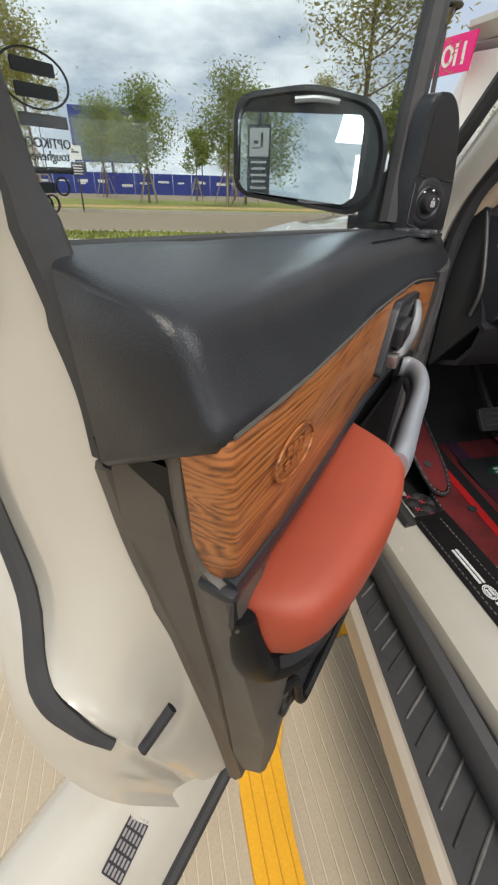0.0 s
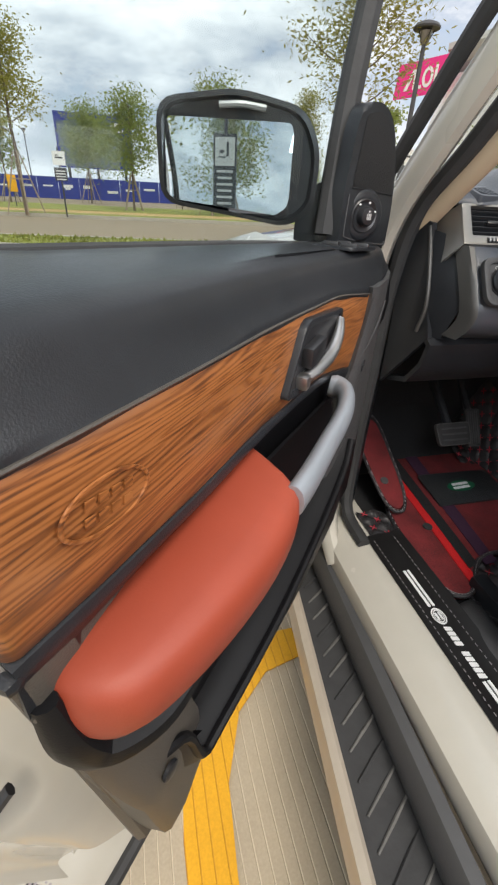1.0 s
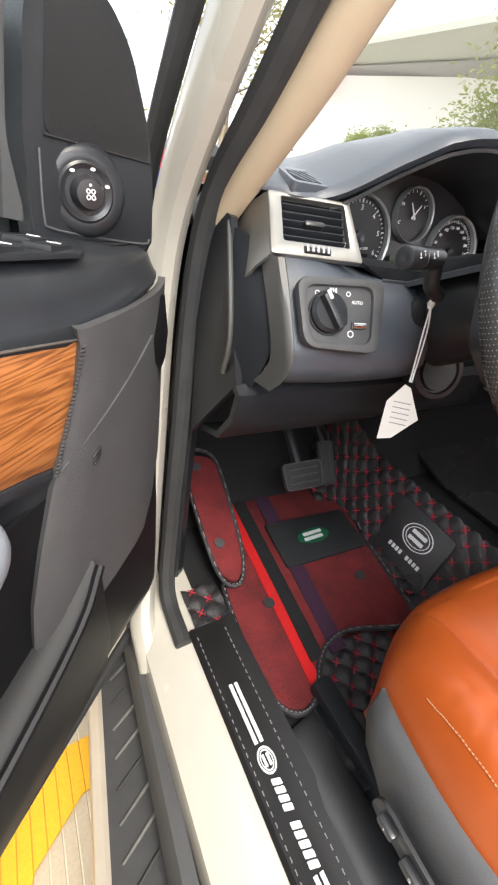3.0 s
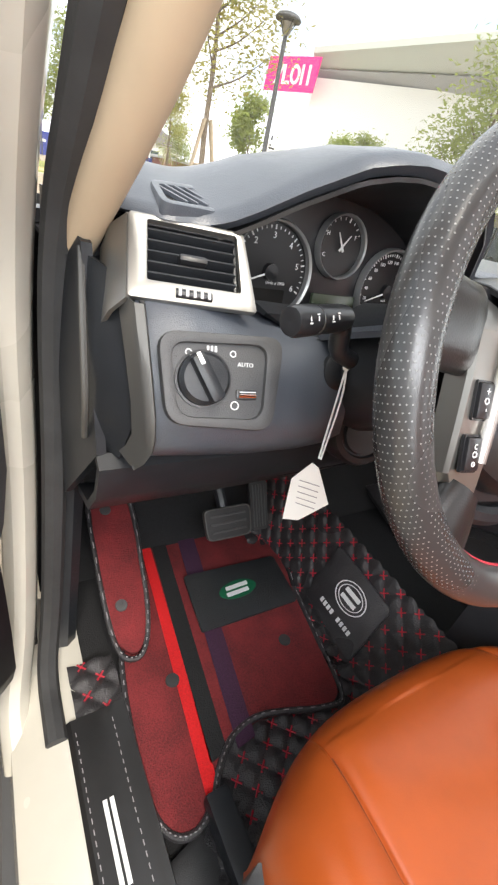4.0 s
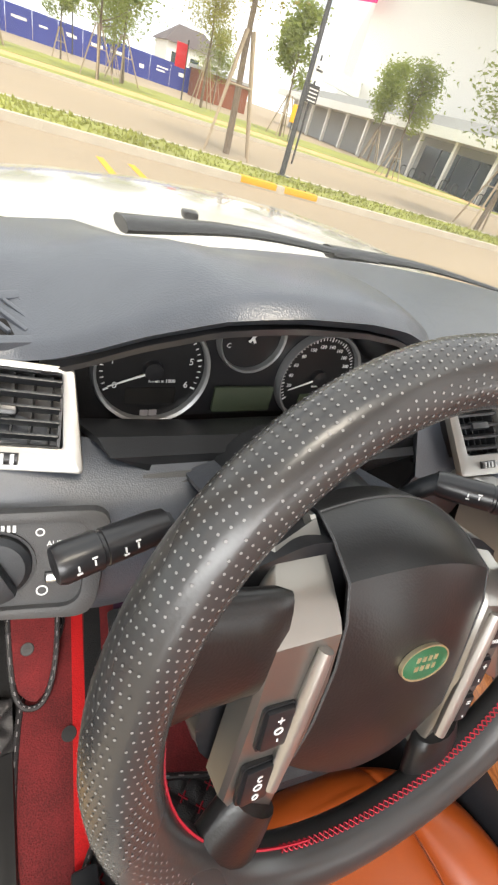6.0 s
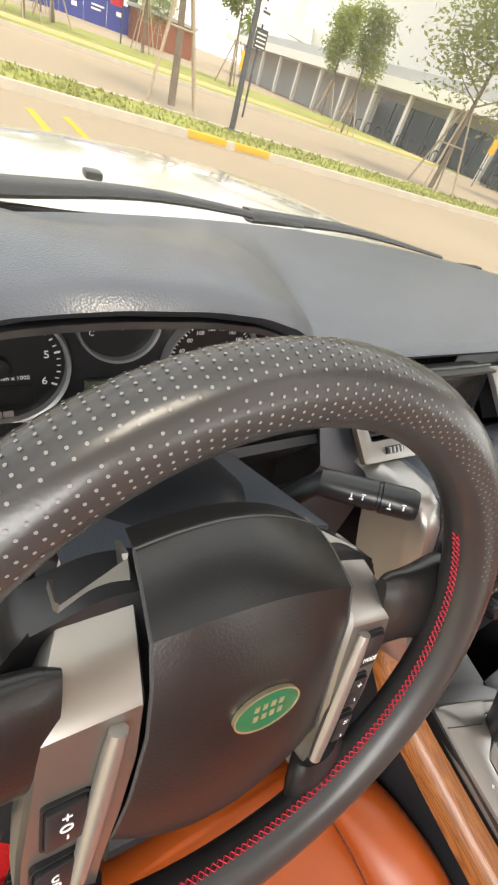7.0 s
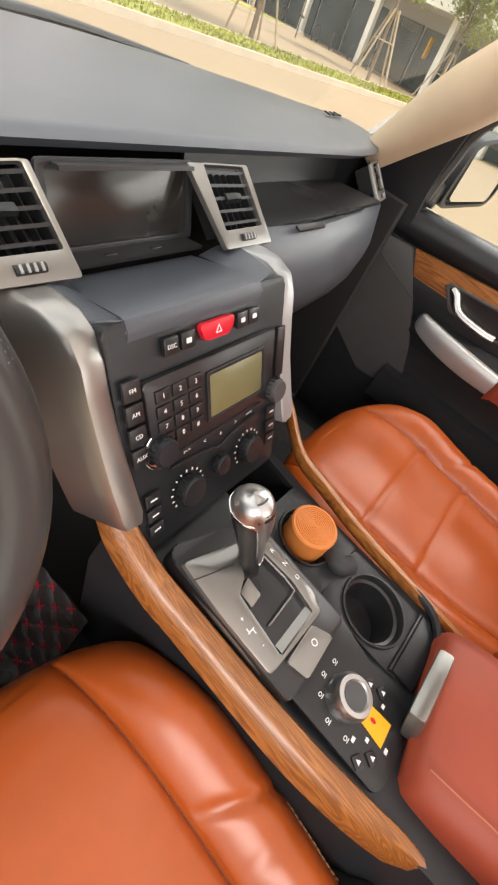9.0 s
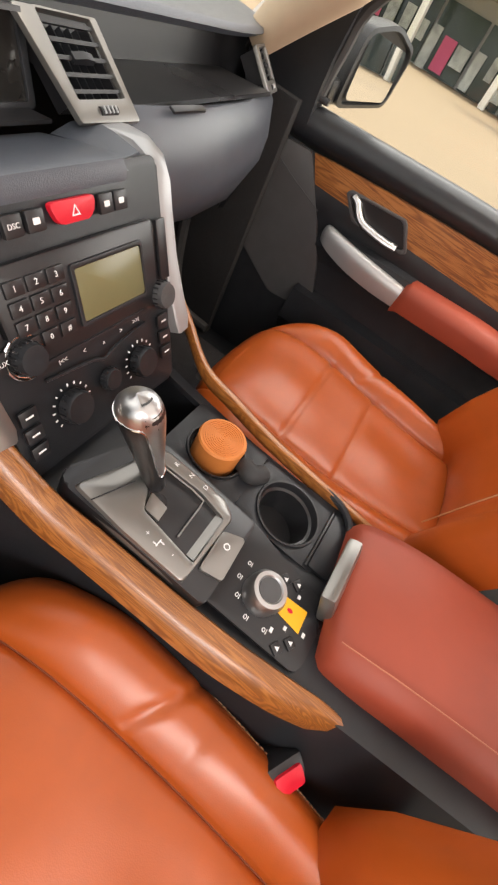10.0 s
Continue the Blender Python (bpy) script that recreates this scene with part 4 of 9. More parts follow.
for o in (-0.0035, 0.0035):
    part("emblem_bar", plate(rect(0.016, 0.004, 0, -0.190, o), sm, 0.0015), WHITE, mat3)
for k in range(10):
    if k != 4:
        part("print_block", plate([(x + 0.25 * (y), y) for x, y in rect(0.0078, 0.0135, 0.0015, -0.162 + 0.0101 * k, 0)], sm, 0.0015), WHITE, mat3)
for x, z in ((-0.7265, 0.5195), (-0.674, 0.5215)):
    for k in range(95):
        part("stitch", box((0.0012, 0.006, 0.0012), Matrix.Translation((x, -0.73 + k * 0.012, z + 0.0005))), THREADG, mat3)

# ---------------------------------------------------------------- driver's door, swung open
DOOR = Matrix.Translation((-0.90, 0.52, 0)) @ Matrix.Rotation(radians(-43.3), 4, "Z")
door = thing("driver_door", label="open cream car door with black, walnut and tan trim", category="car door", matrix=DOOR)


def D(n, s, z):
    return Vector((n, -s, z))


def door_loft(profile, ss, **k):
    """A skin over the door's length: profile(s) gives points (n, z)."""
    return loft([[D(n, s, z) for n, z in profile(s)] for s in ss], **k)


def dplate(pts, n, thick, bevel=0.0, **k):
    """A slab on the door's inner side over an outline of (s, z), its face at n + thick."""
    return plate([(-s, z) for s, z in pts], basis((n, 0, 0), (0, 1, 0), (0, 0, 1)), thick, bevel, **k)


shell = part("door_shell", door_loft(lambda s: [(0.06, 1.13), (-0.055, 1.13), (-0.10, 1.05), (-0.125, 0.90), (-0.12, 0.62), (-0.115, 0.52), (-0.05, 0.50), (0.05, 0.56), (0.075, 0.7), (0.08, 1.1)], [-0.05, 0.1, 0.3, 0.5, 0.64, 0.675, 0.69], closed=True, caps=True), PAINT, door, "cream painted door shell")
# rear closing face: hem, latch slot, stickers and seal
part("closing_hem", tube(curve([D(-0.115, 0.70, 1.13), D(-0.128, 0.705, 0.95), D(-0.13, 0.71, 0.75), D(-0.125, 0.71, 0.62), D(-0.11, 0.715, 0.54)], 6), 0.016, 8), PAINT, shell)
part("closing_seal", tube(curve([D(-0.125, 0.685, 1.10), D(-0.105, 0.700, 0.985), D(-0.040, 0.726, 0.918), D(0.014, 0.762, 0.888), D(0.050, 0.765, 0.875), D(0.074, 0.757, 0.858)], 6), [min(0.010, 0.004 + 0.0005 * (30 - i)) for i in range(31)], 8), RUBBER, door, "black rubber closing seal")
ci = [(0.035, 0.700, 1.20), (0.050, 0.702, 1.07), (0.066, 0.697, 1.0), (0.078, 0.688, 0.93), (0.088, 0.676, 0.85), (0.098, 0.662, 0.74), (0.106, 0.646, 0.62)]
co = [(-0.12, 0.680, 1.16), (-0.100, 0.697, 0.985), (-0.035, 0.722, 0.920), (0.016, 0.757, 0.895), (0.052, 0.760, 0.882), (0.082, 0.746, 0.840), (0.095, 0.702, 0.70)]
cr = [curve([D(*a), D(*a).lerp(D(*b), 0.5) + Vector((0, -0.012, 0.004)), D(*b)], 6) for a, b in zip(ci, co)]
cc = [curve([r[k] for r in cr], 4) for k in range(len(cr[0]))]
part("closing_panel", loft([[c[i] for c in cc] for i in range(len(cc[0]))], thick=0.003), PAINT, shell, "cream painted closing face", 70)
sk_ = [(-0.15, 0.76, 0.90), (-0.12, 0.79, 0.80), (-0.08, 0.80, 0.72), (-0.03, 0.80, 0.66), (0.02, 0.78, 0.60), (0.06, 0.72, 0.52)]
sr = [curve([D(*a) + Vector((0, 0.004, -0.010)), D(*a).lerp(D(*b), 0.5) + Vector((-0.015, -0.004, -0.01)), D(*b)], 5) for a, b in zip(co[1:], [tuple(lerp(u, w, 0.45) for u, w in zip(p, q)) for p, q in zip(co[1:], sk_)])]
sc_ = [curve([r[k] for r in sr], 4) for k in range(len(sr[0]))]
part("outer_lip", loft([[c[i] for c in sc_] for i in range(len(sc_[0]))], thick=0.003), PAINT, shell, "cream painted outer edge", 70)
part("frame_post", tube(curve([D(-0.03, 0.70, 1.14), D(-0.012, 0.712, 1.24), D(-0.015, 0.745, 1.36), D(-0.035, 0.83, 1.60)], 5), 0.024, 10), PAINT, shell)
part("latch_slot", tube([D(0.099, 0.720, 0.872), D(0.090, 0.746, 0.847)], 0.0048, 8, flat=0.7), GLOSS, shell, "black latch slot")
flare_rows = []
for s, k in ((-0.05, 0.0), (0.2, 0.0), (0.45, 0.0), (0.56, 0.15), (0.66, 0.6), (0.76, 1.0), (0.85, 1.15)):
    flare_rows.append([D(n, s, z + (1 - k) * 0.03) for n, z in ((0.066, 0.40), (0.05, 0.430), (0.025, 0.462), (0.0, 0.482), (-0.035, 0.505), (-0.065, 0.512), (-0.10, 0.50), (-0.13, 0.45), (-0.13, 0.40), (0.0, 0.39))])
part("door_flare", loft(flare_rows, closed=True, caps=True), PAINT, shell, "cream painted lower flare", 50)
part("flare_seal", tube([D(0.066, s, 0.405 + (1 - k) * 0.03) for s, k in ((-0.05, 0.0), (0.45, 0.0), (0.56, 0.15), (0.66, 0.6), (0.76, 1.0), (0.85, 1.15))], 0.010, 8), RUBBER, shell)
lm = basis(D(0.008, 0.722, 0.4790), (0.12, -0.98, -0.10), (0.80, 0.1, -0.60))
lab = part("sticker", plate(rect(0.115, 0.030, 0.002), lm, 0.001), GLOSS, shell, "black sticker with grey unreadable print")
bars(lm @ Matrix.Translation((0, 0, 0.001)), 0, [(-0.045 + 0.012 * k, 0.011 - 0.0055 * j, 0.009, 0.003) for k in range(9) for j in range(5)], THREADG, lab, 0.0004)
part("window_seal_rear", tube(curve([D(0.058, 0.698, 1.075), D(0.058, 0.70, 1.115), D(0.048, 0.702, 1.155), D(0.036, 0.705, 1.20), D(0.030, 0.722, 1.30), D(0.018, 0.77, 1.45), D(0.0, 0.82, 1.60)], 5), [0.013] * 10 + [0.011] * 5 + [0.008] * 16, 8), RUBBER, door)
part("rear_seal", tube(curve([D(0.060, 0.702, 1.07), D(0.070, 0.697, 1.0), D(0.084, 0.682, 0.90), D(0.098, 0.662, 0.75), D(0.110, 0.642, 0.60)], 5), 0.011, 8), BROWNPL, door)


def skin(s):
    """How far the door's inner face stands in at a distance from the hinge."""
    return float(np.interp(s, (0.0, 0.08, 0.15, 0.20, 0.27, 0.38, 0.45, 0.51, 0.58, 0.65, 0.72), (0.124, 0.130, 0.130, 0.127, 0.124, 0.128, 0.131, 0.136, 0.142, 0.147, 0.147)))


def wood_top(s):
    return float(np.interp(s, (-0.05, 0.04, 0.10, 0.138, 0.20, 0.263, 0.39, 0.46, 0.568, 0.638, 0.73), (1.108, 1.104, 1.094, 1.087, 1.096, 1.104, 1.109, 1.112, 1.116, 1.119, 1.120)))


def wood_low(s):
    return float(np.interp(s, (0.161, 0.20, 0.285, 0.327, 0.40, 0.484, 0.55, 0.637, 0.70, 0.73), (0.988, 0.998, 1.013, 1.017, 1.020, 1.025, 1.027, 1.032, 1.032, 1.031)))


def cap_profile(s):
    """The padded top rail: a nearly level top, a rounded inner edge and a steep inner face down to the wood."""
    r = 0.038 * max(0, s) / 0.7
    d, zb = skin(s) - 0.146, wood_top(s)
    return [(0.012, 1.105), (0.013, 1.122 + r), (0.018, 1.132 + r), (0.030, 1.137 + r), (0.06, 1.1385 + r * 0.95), (0.095, 1.1375 + r * 0.88), (0.114 + d, 1.1365 + r * 0.82), (0.1225 + d, 1.1345 + r * 0.78), (0.1290 + d, 1.1305 + r * 0.72), (0.1335 + d, 1.1250 + r * 0.62),
            (0.1375 + d, lerp(zb, 1.1250 + r * 0.62, 0.62)), (0.1430 + d, lerp(zb, 1.1250 + r * 0.62, 0.25)), (0.1475 + d, zb + 0.001), (0.1440 + d, zb - 0.007), (0.08, 1.082)]


ss = [(-0.052, 0.40), (-0.049, 0.55), (-0.040, 0.70), (-0.020, 0.84), (0.005, 0.93), (0.030, 0.98), (0.06, 1), (0.11, 1), (0.15, 1), (0.21, 1), (0.28, 1), (0.38, 1), (0.48, 1), (0.58, 1), (0.66, 1), (0.700, 1), (0.711, 1), (0.717, 0.985), (0.721, 0.955), (0.7235, 0.90)]
rows = []
for s, k in ss:
    pr = cap_profile(s)
    zc = 1.118 + 0.030 * max(0, s)
    kz = k if s > 0.6 else (1.0 if k > 0.9 else lerp(0.75, 1.0, k))
    rows.append([D(lerp(0.055, n, k), s - (0.75 * max(0.0, 0.070 - n) if s > 0.6 else 0), lerp(zc, z, kz)) for n, z in pr])
part("upper_padding", loft(rows, closed=True, caps=True), PLASTIC, door, "black padded top rail with worn grain", 60)
wood_rows = []
for s in (0.0, 0.06, 0.13, 0.2, 0.28, 0.36, 0.44, 0.52, 0.60, 0.68, 0.76, 0.84, 0.92, 1.0):
    st_, sb_ = lerp(0.137, 0.714, s), lerp(0.161, 0.706, s)
    wood_rows.append([D(skin(lerp(st_, sb_, q)) + e, lerp(st_, sb_, q), lerp(wood_top(st_) + 0.002, wood_low(sb_) - 0.001, q)) for q, e in ((0, -0.003), (0.03, 0.0), (0.25, 0.0005), (0.5, 0.0008), (0.75, 0.0005), (0.97, 0.0), (1.0, -0.003))])
for e, dn in ((0.0022, -0.0006), (0.0045, -0.0028), (0.0062, -0.0065), (0.0074, -0.012), (0.0084, -0.022)):       # the rear edge turns outwards
    wood_rows.append([D(0.147 + dn + k, lerp(0.714, 0.706, q) + e, lerp(1.1215, 1.0310, q)) for q, k in ((0, -0.003), (0.03, 0.0), (0.25, 0.0005), (0.5, 0.0008), (0.75, 0.0005), (0.97, 0.0), (1.0, -0.003))])
wp = part("wood_panel", loft(wood_rows, thick=0.006), WOOD, door, "glossy walnut trim panel", 50)
part("panel_bead", tube(curve([D(skin(s) + 0.0015, s, wood_top(s) + 0.0012) for s in np.linspace(0.14, 0.715, 16)], 2), 0.0011, 6), BROWNPL, door)
part("carrier_corner", box((0.024, 0.010, 0.009), Matrix.Translation(D(0.1385, 0.713, 1.024)) @ Matrix.Rotation(radians(6), 4, "X"), 0.004), PLASTIC, door)
# rear end of the trim, from the seam on the closing face round to the pocket
tr_rows = []
for z, sl, se, n_ in ((1.152, 0.704, 0.710, 0.120), (1.130, 0.707, 0.7150, 0.124), (1.118, 0.708, 0.7165, 0.126), (1.07, 0.708, 0.7160, 0.127), (1.036, 0.707, 0.7150, 0.134), (1.026, 0.706, 0.7145, 0.1465), (1.00, 0.702, 0.711, 0.148), (0.97, 0.698, 0.7075, 0.150), (0.94, 0.694, 0.702, 0.1525), (0.90, 0.688, 0.694, 0.1545), (0.85, 0.681, 0.684, 0.156), (0.80, 0.676, 0.672, 0.157), (0.77, 0.671, 0.664, 0.1565), (0.70, 0.660, 0.652, 0.150), (0.64, 0.650, 0.640, 0.145), (0.612, 0.645, 0.634, 0.142)):
    nl = float(np.interp(z, (0.61, 0.79, 1.03, 1.12), (0.110, 0.116, 0.108, 0.098)))
    tr_rows.append([D(0.07, sl + 0.004, z), D(nl - 0.002, sl + 0.001, z), D(nl, sl - 0.003, z), D(nl + 0.002, sl, z), D(lerp(nl, n_, 0.6), lerp(sl, se, 0.8) + 0.002, z), D(n_ - 0.004, se + 0.0015, z), D(n_, se - 0.005, z), D(n_ - 0.0005, se - 0.030, z), D(n_ - 0.012, se - 0.085, z)])
part("trim_end", loft([[c[i] for c in [curve([r[k] for r in tr_rows], 3) for k in range(9)]] for i in range(3 * len(tr_rows) - 2)], thick=0.003), BROWNPL, door, "worn brownish rear end of the door trim", 40)
part("arm_cup", tube(curve([D(0.148, 0.705, 0.998), D(0.153, 0.702, 0.965), D(0.155, 0.692, 0.940), D(0.165, 0.678, 0.934), D(0.176, 0.655, 0.936), D(0.180, 0.620, 0.944)], 5), [0.006 + 0.006 * math.sin(3.14 * i / 25) for i in range(26)], 10, flat=1.3), POCKET, door, "black rounded lip under the arm rest")
part("trim_fixing", spin([(0.003, 0), (0.0025, 0.001), (0.0, 0.0012)], basis(D(0.1475, 0.710, 0.993), (0.5, 0, 0.2), (0, 0.2, 1)), 12), BROWNPL, door)
bm_ = basis(D(0.1478, 0.650, 1.079), (-0.07, 1, -0.16), (0, 0.1, 1))
part("wood_badge", ring_plate(oval(0.060, 0.031, 30), oval(0.0555, 0.0268, 30), bm_, 0.0012, 0.0005), WOOD, wp, "oval embossed badge in the wood")
bars(bm_, 0, [(-0.012 + 0.0085 * k, q, 0.006, 0.0050) for k in range(4) for q in (0.0045, -0.0045)], WOOD, wp, 0.0008, "badge_bar")
# recessed door handle in its dark surround
HB = basis(D(0.1305, 0.340, 1.066), (-0.034, 1, 0), (0, 0, 1))          # x to the hinge, y up, z into the car
bez = [(-0.080, -0.030), (-0.066, -0.034), (0.050, -0.037), (0.062, -0.028), (0.083, 0.018), (0.078, 0.027), (-0.034, 0.037), (-0.046, 0.031)]
inb = [(x * 0.88 + 0.0005, y * 0.78) for x, y in bez]
bz = part("handle_bezel", ring_plate(rounded(bez, 0.007), rounded(inb, 0.006), HB @ Matrix.Translation((0, 0, -0.008)), 0.0125, 0.002), PLASTIC, door, "dark grey handle surround")
part("handle_recess", plate(rounded(inb, 0.006), HB @ Matrix.Translation((0, 0, -0.0075)), 0.0100), GLOSS, bz)
lv = [(-0.049, -0.021, 0.004), (-0.040, -0.0165, 0.009), (-0.022, -0.0145, 0.012), (0.006, -0.0125, 0.013), (0.026, -0.0085, 0.013), (0.044, 0.0010, 0.012), (0.058, 0.0100, 0.009), (0.069, 0.0165, 0.005)]
part("door_handle", tube(curve([HB @ Vector(p) for p in lv], 5), [0.0052 + 0.0022 * math.sin(min(1, i / 33) * 3.14) for i in range(36)], 12, flat=0.62, up=(0.6, 0, 0.8)), SATIN, bz, "satin chrome pull lever")
part("handle_hook", box((0.012, 0.015, 0.014), HB @ Matrix.Translation((-0.047, -0.0205, 0.007)) @ Matrix.Rotation(radians(8), 4, "Z"), 0.003), SATIN, bz)
part("lock_tab", box((0.042, 0.021, 0.012), HB @ Matrix.Translation((-0.024, 0.0040, 0.008)) @ Matrix.Rotation(radians(5), 4, "Z"), 0.003), GLOSS, bz)
# lower trim
def low_profile(s):
    b = 0.030 * math.exp(-((s - 0.50) / 0.22) ** 2)
    return [(0.06, 1.09), (0.120, 1.09), (0.126, 1.05), (0.124, 1.02), (0.118, 1.0), (0.114, 0.95), (0.116, 0.90), (0.118 + b * 0.2, 0.84), (0.120, 0.80), (0.122, 0.72), (0.122, 0.64), (0.114, 0.605), (0.095, 0.595), (0.06, 0.60)]


part("lower_trim", loft([[D(n, s - 0.15 * (1.06 - z) * max(0.0, min(1.0, (s - 0.3) / 0.4)), z) for n, z in low_profile(s)] for s in (-0.03, 0.05, 0.15, 0.3, 0.45, 0.6, 0.68, 0.700, 0.708)], closed=True, caps=True), POCKET, door, "black lower door trim", 50)
fp = []
for z, sl in ((1.098, 0.144), (1.085, 0.141), (1.05, 0.150), (1.00, 0.175), (0.98, 0.186), (0.93, 0.205), (0.876, 0.222), (0.83, 0.228), (0.80, 0.220)):
    row = []
    for q in (0.0, 0.04, 0.2, 0.4, 0.6, 0.75, 0.88, 0.96, 1.0):
        s_ = lerp(sl, -0.075 + 0.10 * max(0, (0.90 - z) / 0.10), q)
        row.append(D(float(np.interp(s_, (-0.08, -0.04, 0.0, 0.05, 0.10, 0.14, 0.19, 0.25), (0.096, 0.114, 0.126, 0.134, 0.138, 0.139, 0.138, 0.134))) - (0.004 if q == 0 else 0), s_, z))
    fp.append(row)
part("front_panel", loft(fp, thick=0.008), GREYPL, door, "dark grey grained panel by the hinge", 60)
part("panel_seam", tube(curve([D(0.1365, 0.178, 0.993), D(0.1385, 0.120, 1.016), D(0.1350, 0.06, 1.040), D(0.1290, 0.015, 1.058)], 4), 0.0011, 6), GREYPL, door)
for k in range(34):
    q = k / 33
    part("panel_stitch", box((0.002, 0.0045, 0.0012), Matrix.Translation(D(skin(lerp(0.140, 0.180, q)) + 0.0075, lerp(0.140, 0.1815, q), lerp(1.085, 0.992, q))), 0.0004), GREYPL, door)
for k in (-1, 0, 1):
    part("panel_vent", box((0.002, 0.013, 0.0022), Matrix.Translation(D(0.1400, 0.134, 0.984 + 0.004 * k)) @ Matrix.Rotation(radians(30), 4, "X"), 0.0006), GLOSS, door)
# dark hollow behind the pull bar, its lip under the wood, and the map pocket below it
ca = []
for s in (0.168, 0.20, 0.24, 0.29, 0.36, 0.43, 0.50, 0.57, 0.63, 0.68, 0.704, 0.712):
    zl, n_ = wood_low(s), skin(s)
    dp = 0.024 * min(1.0, max(0.0, (s - 0.20) / 0.05)) * min(1.0, max(0.0, (0.68 - s) / 0.05))
    ca.append([D(n_ - 0.006, s, zl + 0.002), D(n_ + 0.001, s, zl - 0.0005), D(n_ + 0.0025, s, zl - 0.005), D(n_ + 0.0015, s, zl - 0.010), D(n_ - dp * 0.6, s, zl - 0.016), D(n_ - dp, s, zl - 0.030), D(n_ - dp, s, zl - (0.06 if s < 0.66 else 0.034)), D(n_ - dp, s, zl - (0.066 if s < 0.66 else 0.038))])
part("arm_carrier", loft(ca, thick=0.004), PLASTIC, door, "", 50)
arm = []
for si, ni, so2, no, zt, th in ((0.459, 0.128, 0.490, 0.182, 0.998, 0.045), (0.463, 0.128, 0.497, 0.190, 1.003, 0.053), (0.485, 0.129, 0.516, 0.196, 1.005, 0.058), (0.535, 0.133, 0.556, 0.200, 1.006, 0.060), (0.590, 0.138, 0.602, 0.199, 1.007, 0.060), (0.640, 0.143, 0.644, 0.195, 1.008, 0.056), (0.672, 0.146, 0.674, 0.189, 1.008, 0.051), (0.688, 0.148, 0.687, 0.182, 1.006, 0.046), (0.696, 0.149, 0.694, 0.174, 1.002, 0.038), (0.6995, 0.151, 0.6975, 0.168, 0.996, 0.027), (0.7008, 0.154, 0.6995, 0.164, 0.989, 0.012), (0.7010, 0.157, 0.7005, 0.161, 0.985, 0.004)):
    row = []
    for q, dz in ((-0.55, -th * 0.9), (-0.34, -0.004 - th * 0.05), (-0.12, -0.001), (0.08, 0.0), (0.3, 0.0005), (0.65, 0.0005), (0.87, -0.0025), (0.97, -th * 0.17), (1.0, -th * 0.40), (0.975, -th * 0.72), (0.82, -th * 0.94), (0.55, -th - 0.002), (0.1, -th - 0.004)):
        row.append(D(max(0.110 if th > 0.03 else ni - 0.003, lerp(ni, no, q)), lerp(si, so2, q), zt + dz))
    arm.append(row)
sk = [curve([r[k] for r in arm], 4) for k in range(len(arm[0]))]
part("arm_rest", loft([[c[i] for c in sk] for i in range(len(sk[0]))], closed=True, caps=True), ARM, door, "reddish tan leather arm rest", 80)
bp = [(0.128, 0.256, 0.992), (0.139, 0.254, 0.991), (0.152, 0.264, 0.990), (0.163, 0.292, 0.988), (0.170, 0.332, 0.986), (0.174, 0.380, 0.985), (0.179, 0.430, 0.986), (0.183, 0.470, 0.989), (0.184, 0.499, 0.990)]
part("pull_bar", tube(curve([D(*p) for p in bp], 5), [0.0088, 0.0094, 0.0098] + [0.0104] * 38, 14, flat=1.55, up=(0.35, 0, 0.94)), BARSIL, door, "satin silver curved pull bar tinted with reflected sky")
part("pull_lower", tube(curve([D(n_ - 0.007, s_, z_ - 0.015) for n_, s_, z_ in bp[2:]], 5), 0.0080, 10, flat=1.2), DSIL, door)
pock = [[D(0.125, s, zt), D(0.172 - 0.02 * k, s, zt - 0.004), D(0.180 - 0.02 * k, s, zt - 0.012), D(0.176 - 0.02 * k, s - 0.02, 0.72), D(0.160 - 0.02 * k, s - 0.035, 0.64), D(0.12, s - 0.045, 0.60)] for s, zt, k in ((0.15, 0.87, 1.6), (0.20, 0.835, 1.2), (0.33, 0.79, 0.9), (0.45, 0.760, 0.8), (0.56, 0.742, 0.9), (0.595, 0.740, 1.0), (0.612, 0.80, 1.2), (0.638, 0.815, 1.5), (0.660, 0.812, 2.0))]
part("map_pocket", loft(pock, thick=0.006), POCKET, door, "moulded door pocket")
part("pocket_rim", tube(curve([r[2] + Vector((0.0, 0, 0.006)) for r in pock], 4), 0.005, 8), POCKET, door)
# Black sheet added for the shade inside the pocket.
part("pocket_shade_sheet", loft([[D(0.128, s, 0.97), D(0.127, s, 0.90), D(0.127, s, 0.72)] for s in (0.17, 0.3, 0.45, 0.585)], thick=0.004), POCKET, door)
part("pocket_plug", spin([(0.009, 0), (0.009, 0.003), (0.006, 0.004)], basis(D(0.158, 0.640, 0.797), (0, 1, 0), (0, 0, 1)), 16), GLOSS, door)
# triangle by the mirror: tweeter grille and mirror switch
TRI = basis(D(0.075, 0.025, 0), (0.316, 0.949, 0), (0, 0, 1))          # x to the hinge, y up, z into the car
tri = [(-0.060, 1.128), (0.070, 1.122), (0.070, 1.190), (0.062, 1.235), (0.042, 1.285), (0.022, 1.306), (0.0, 1.315), (-0.038, 1.312), (-0.052, 1.285), (-0.062, 1.21)]
tr = part("mirror_triangle", plate(rounded(tri, 0.015), TRI @ Matrix.Translation((0, 0, -0.022)), 0.022, 0.007, 3), PLASTIC, door, "black triangle panel with tweeter grille")
gr = [(-0.045, 1.214), (0.063, 1.207), (0.056, 1.240), (0.030, 1.288), (0.004, 1.305), (-0.034, 1.300)]
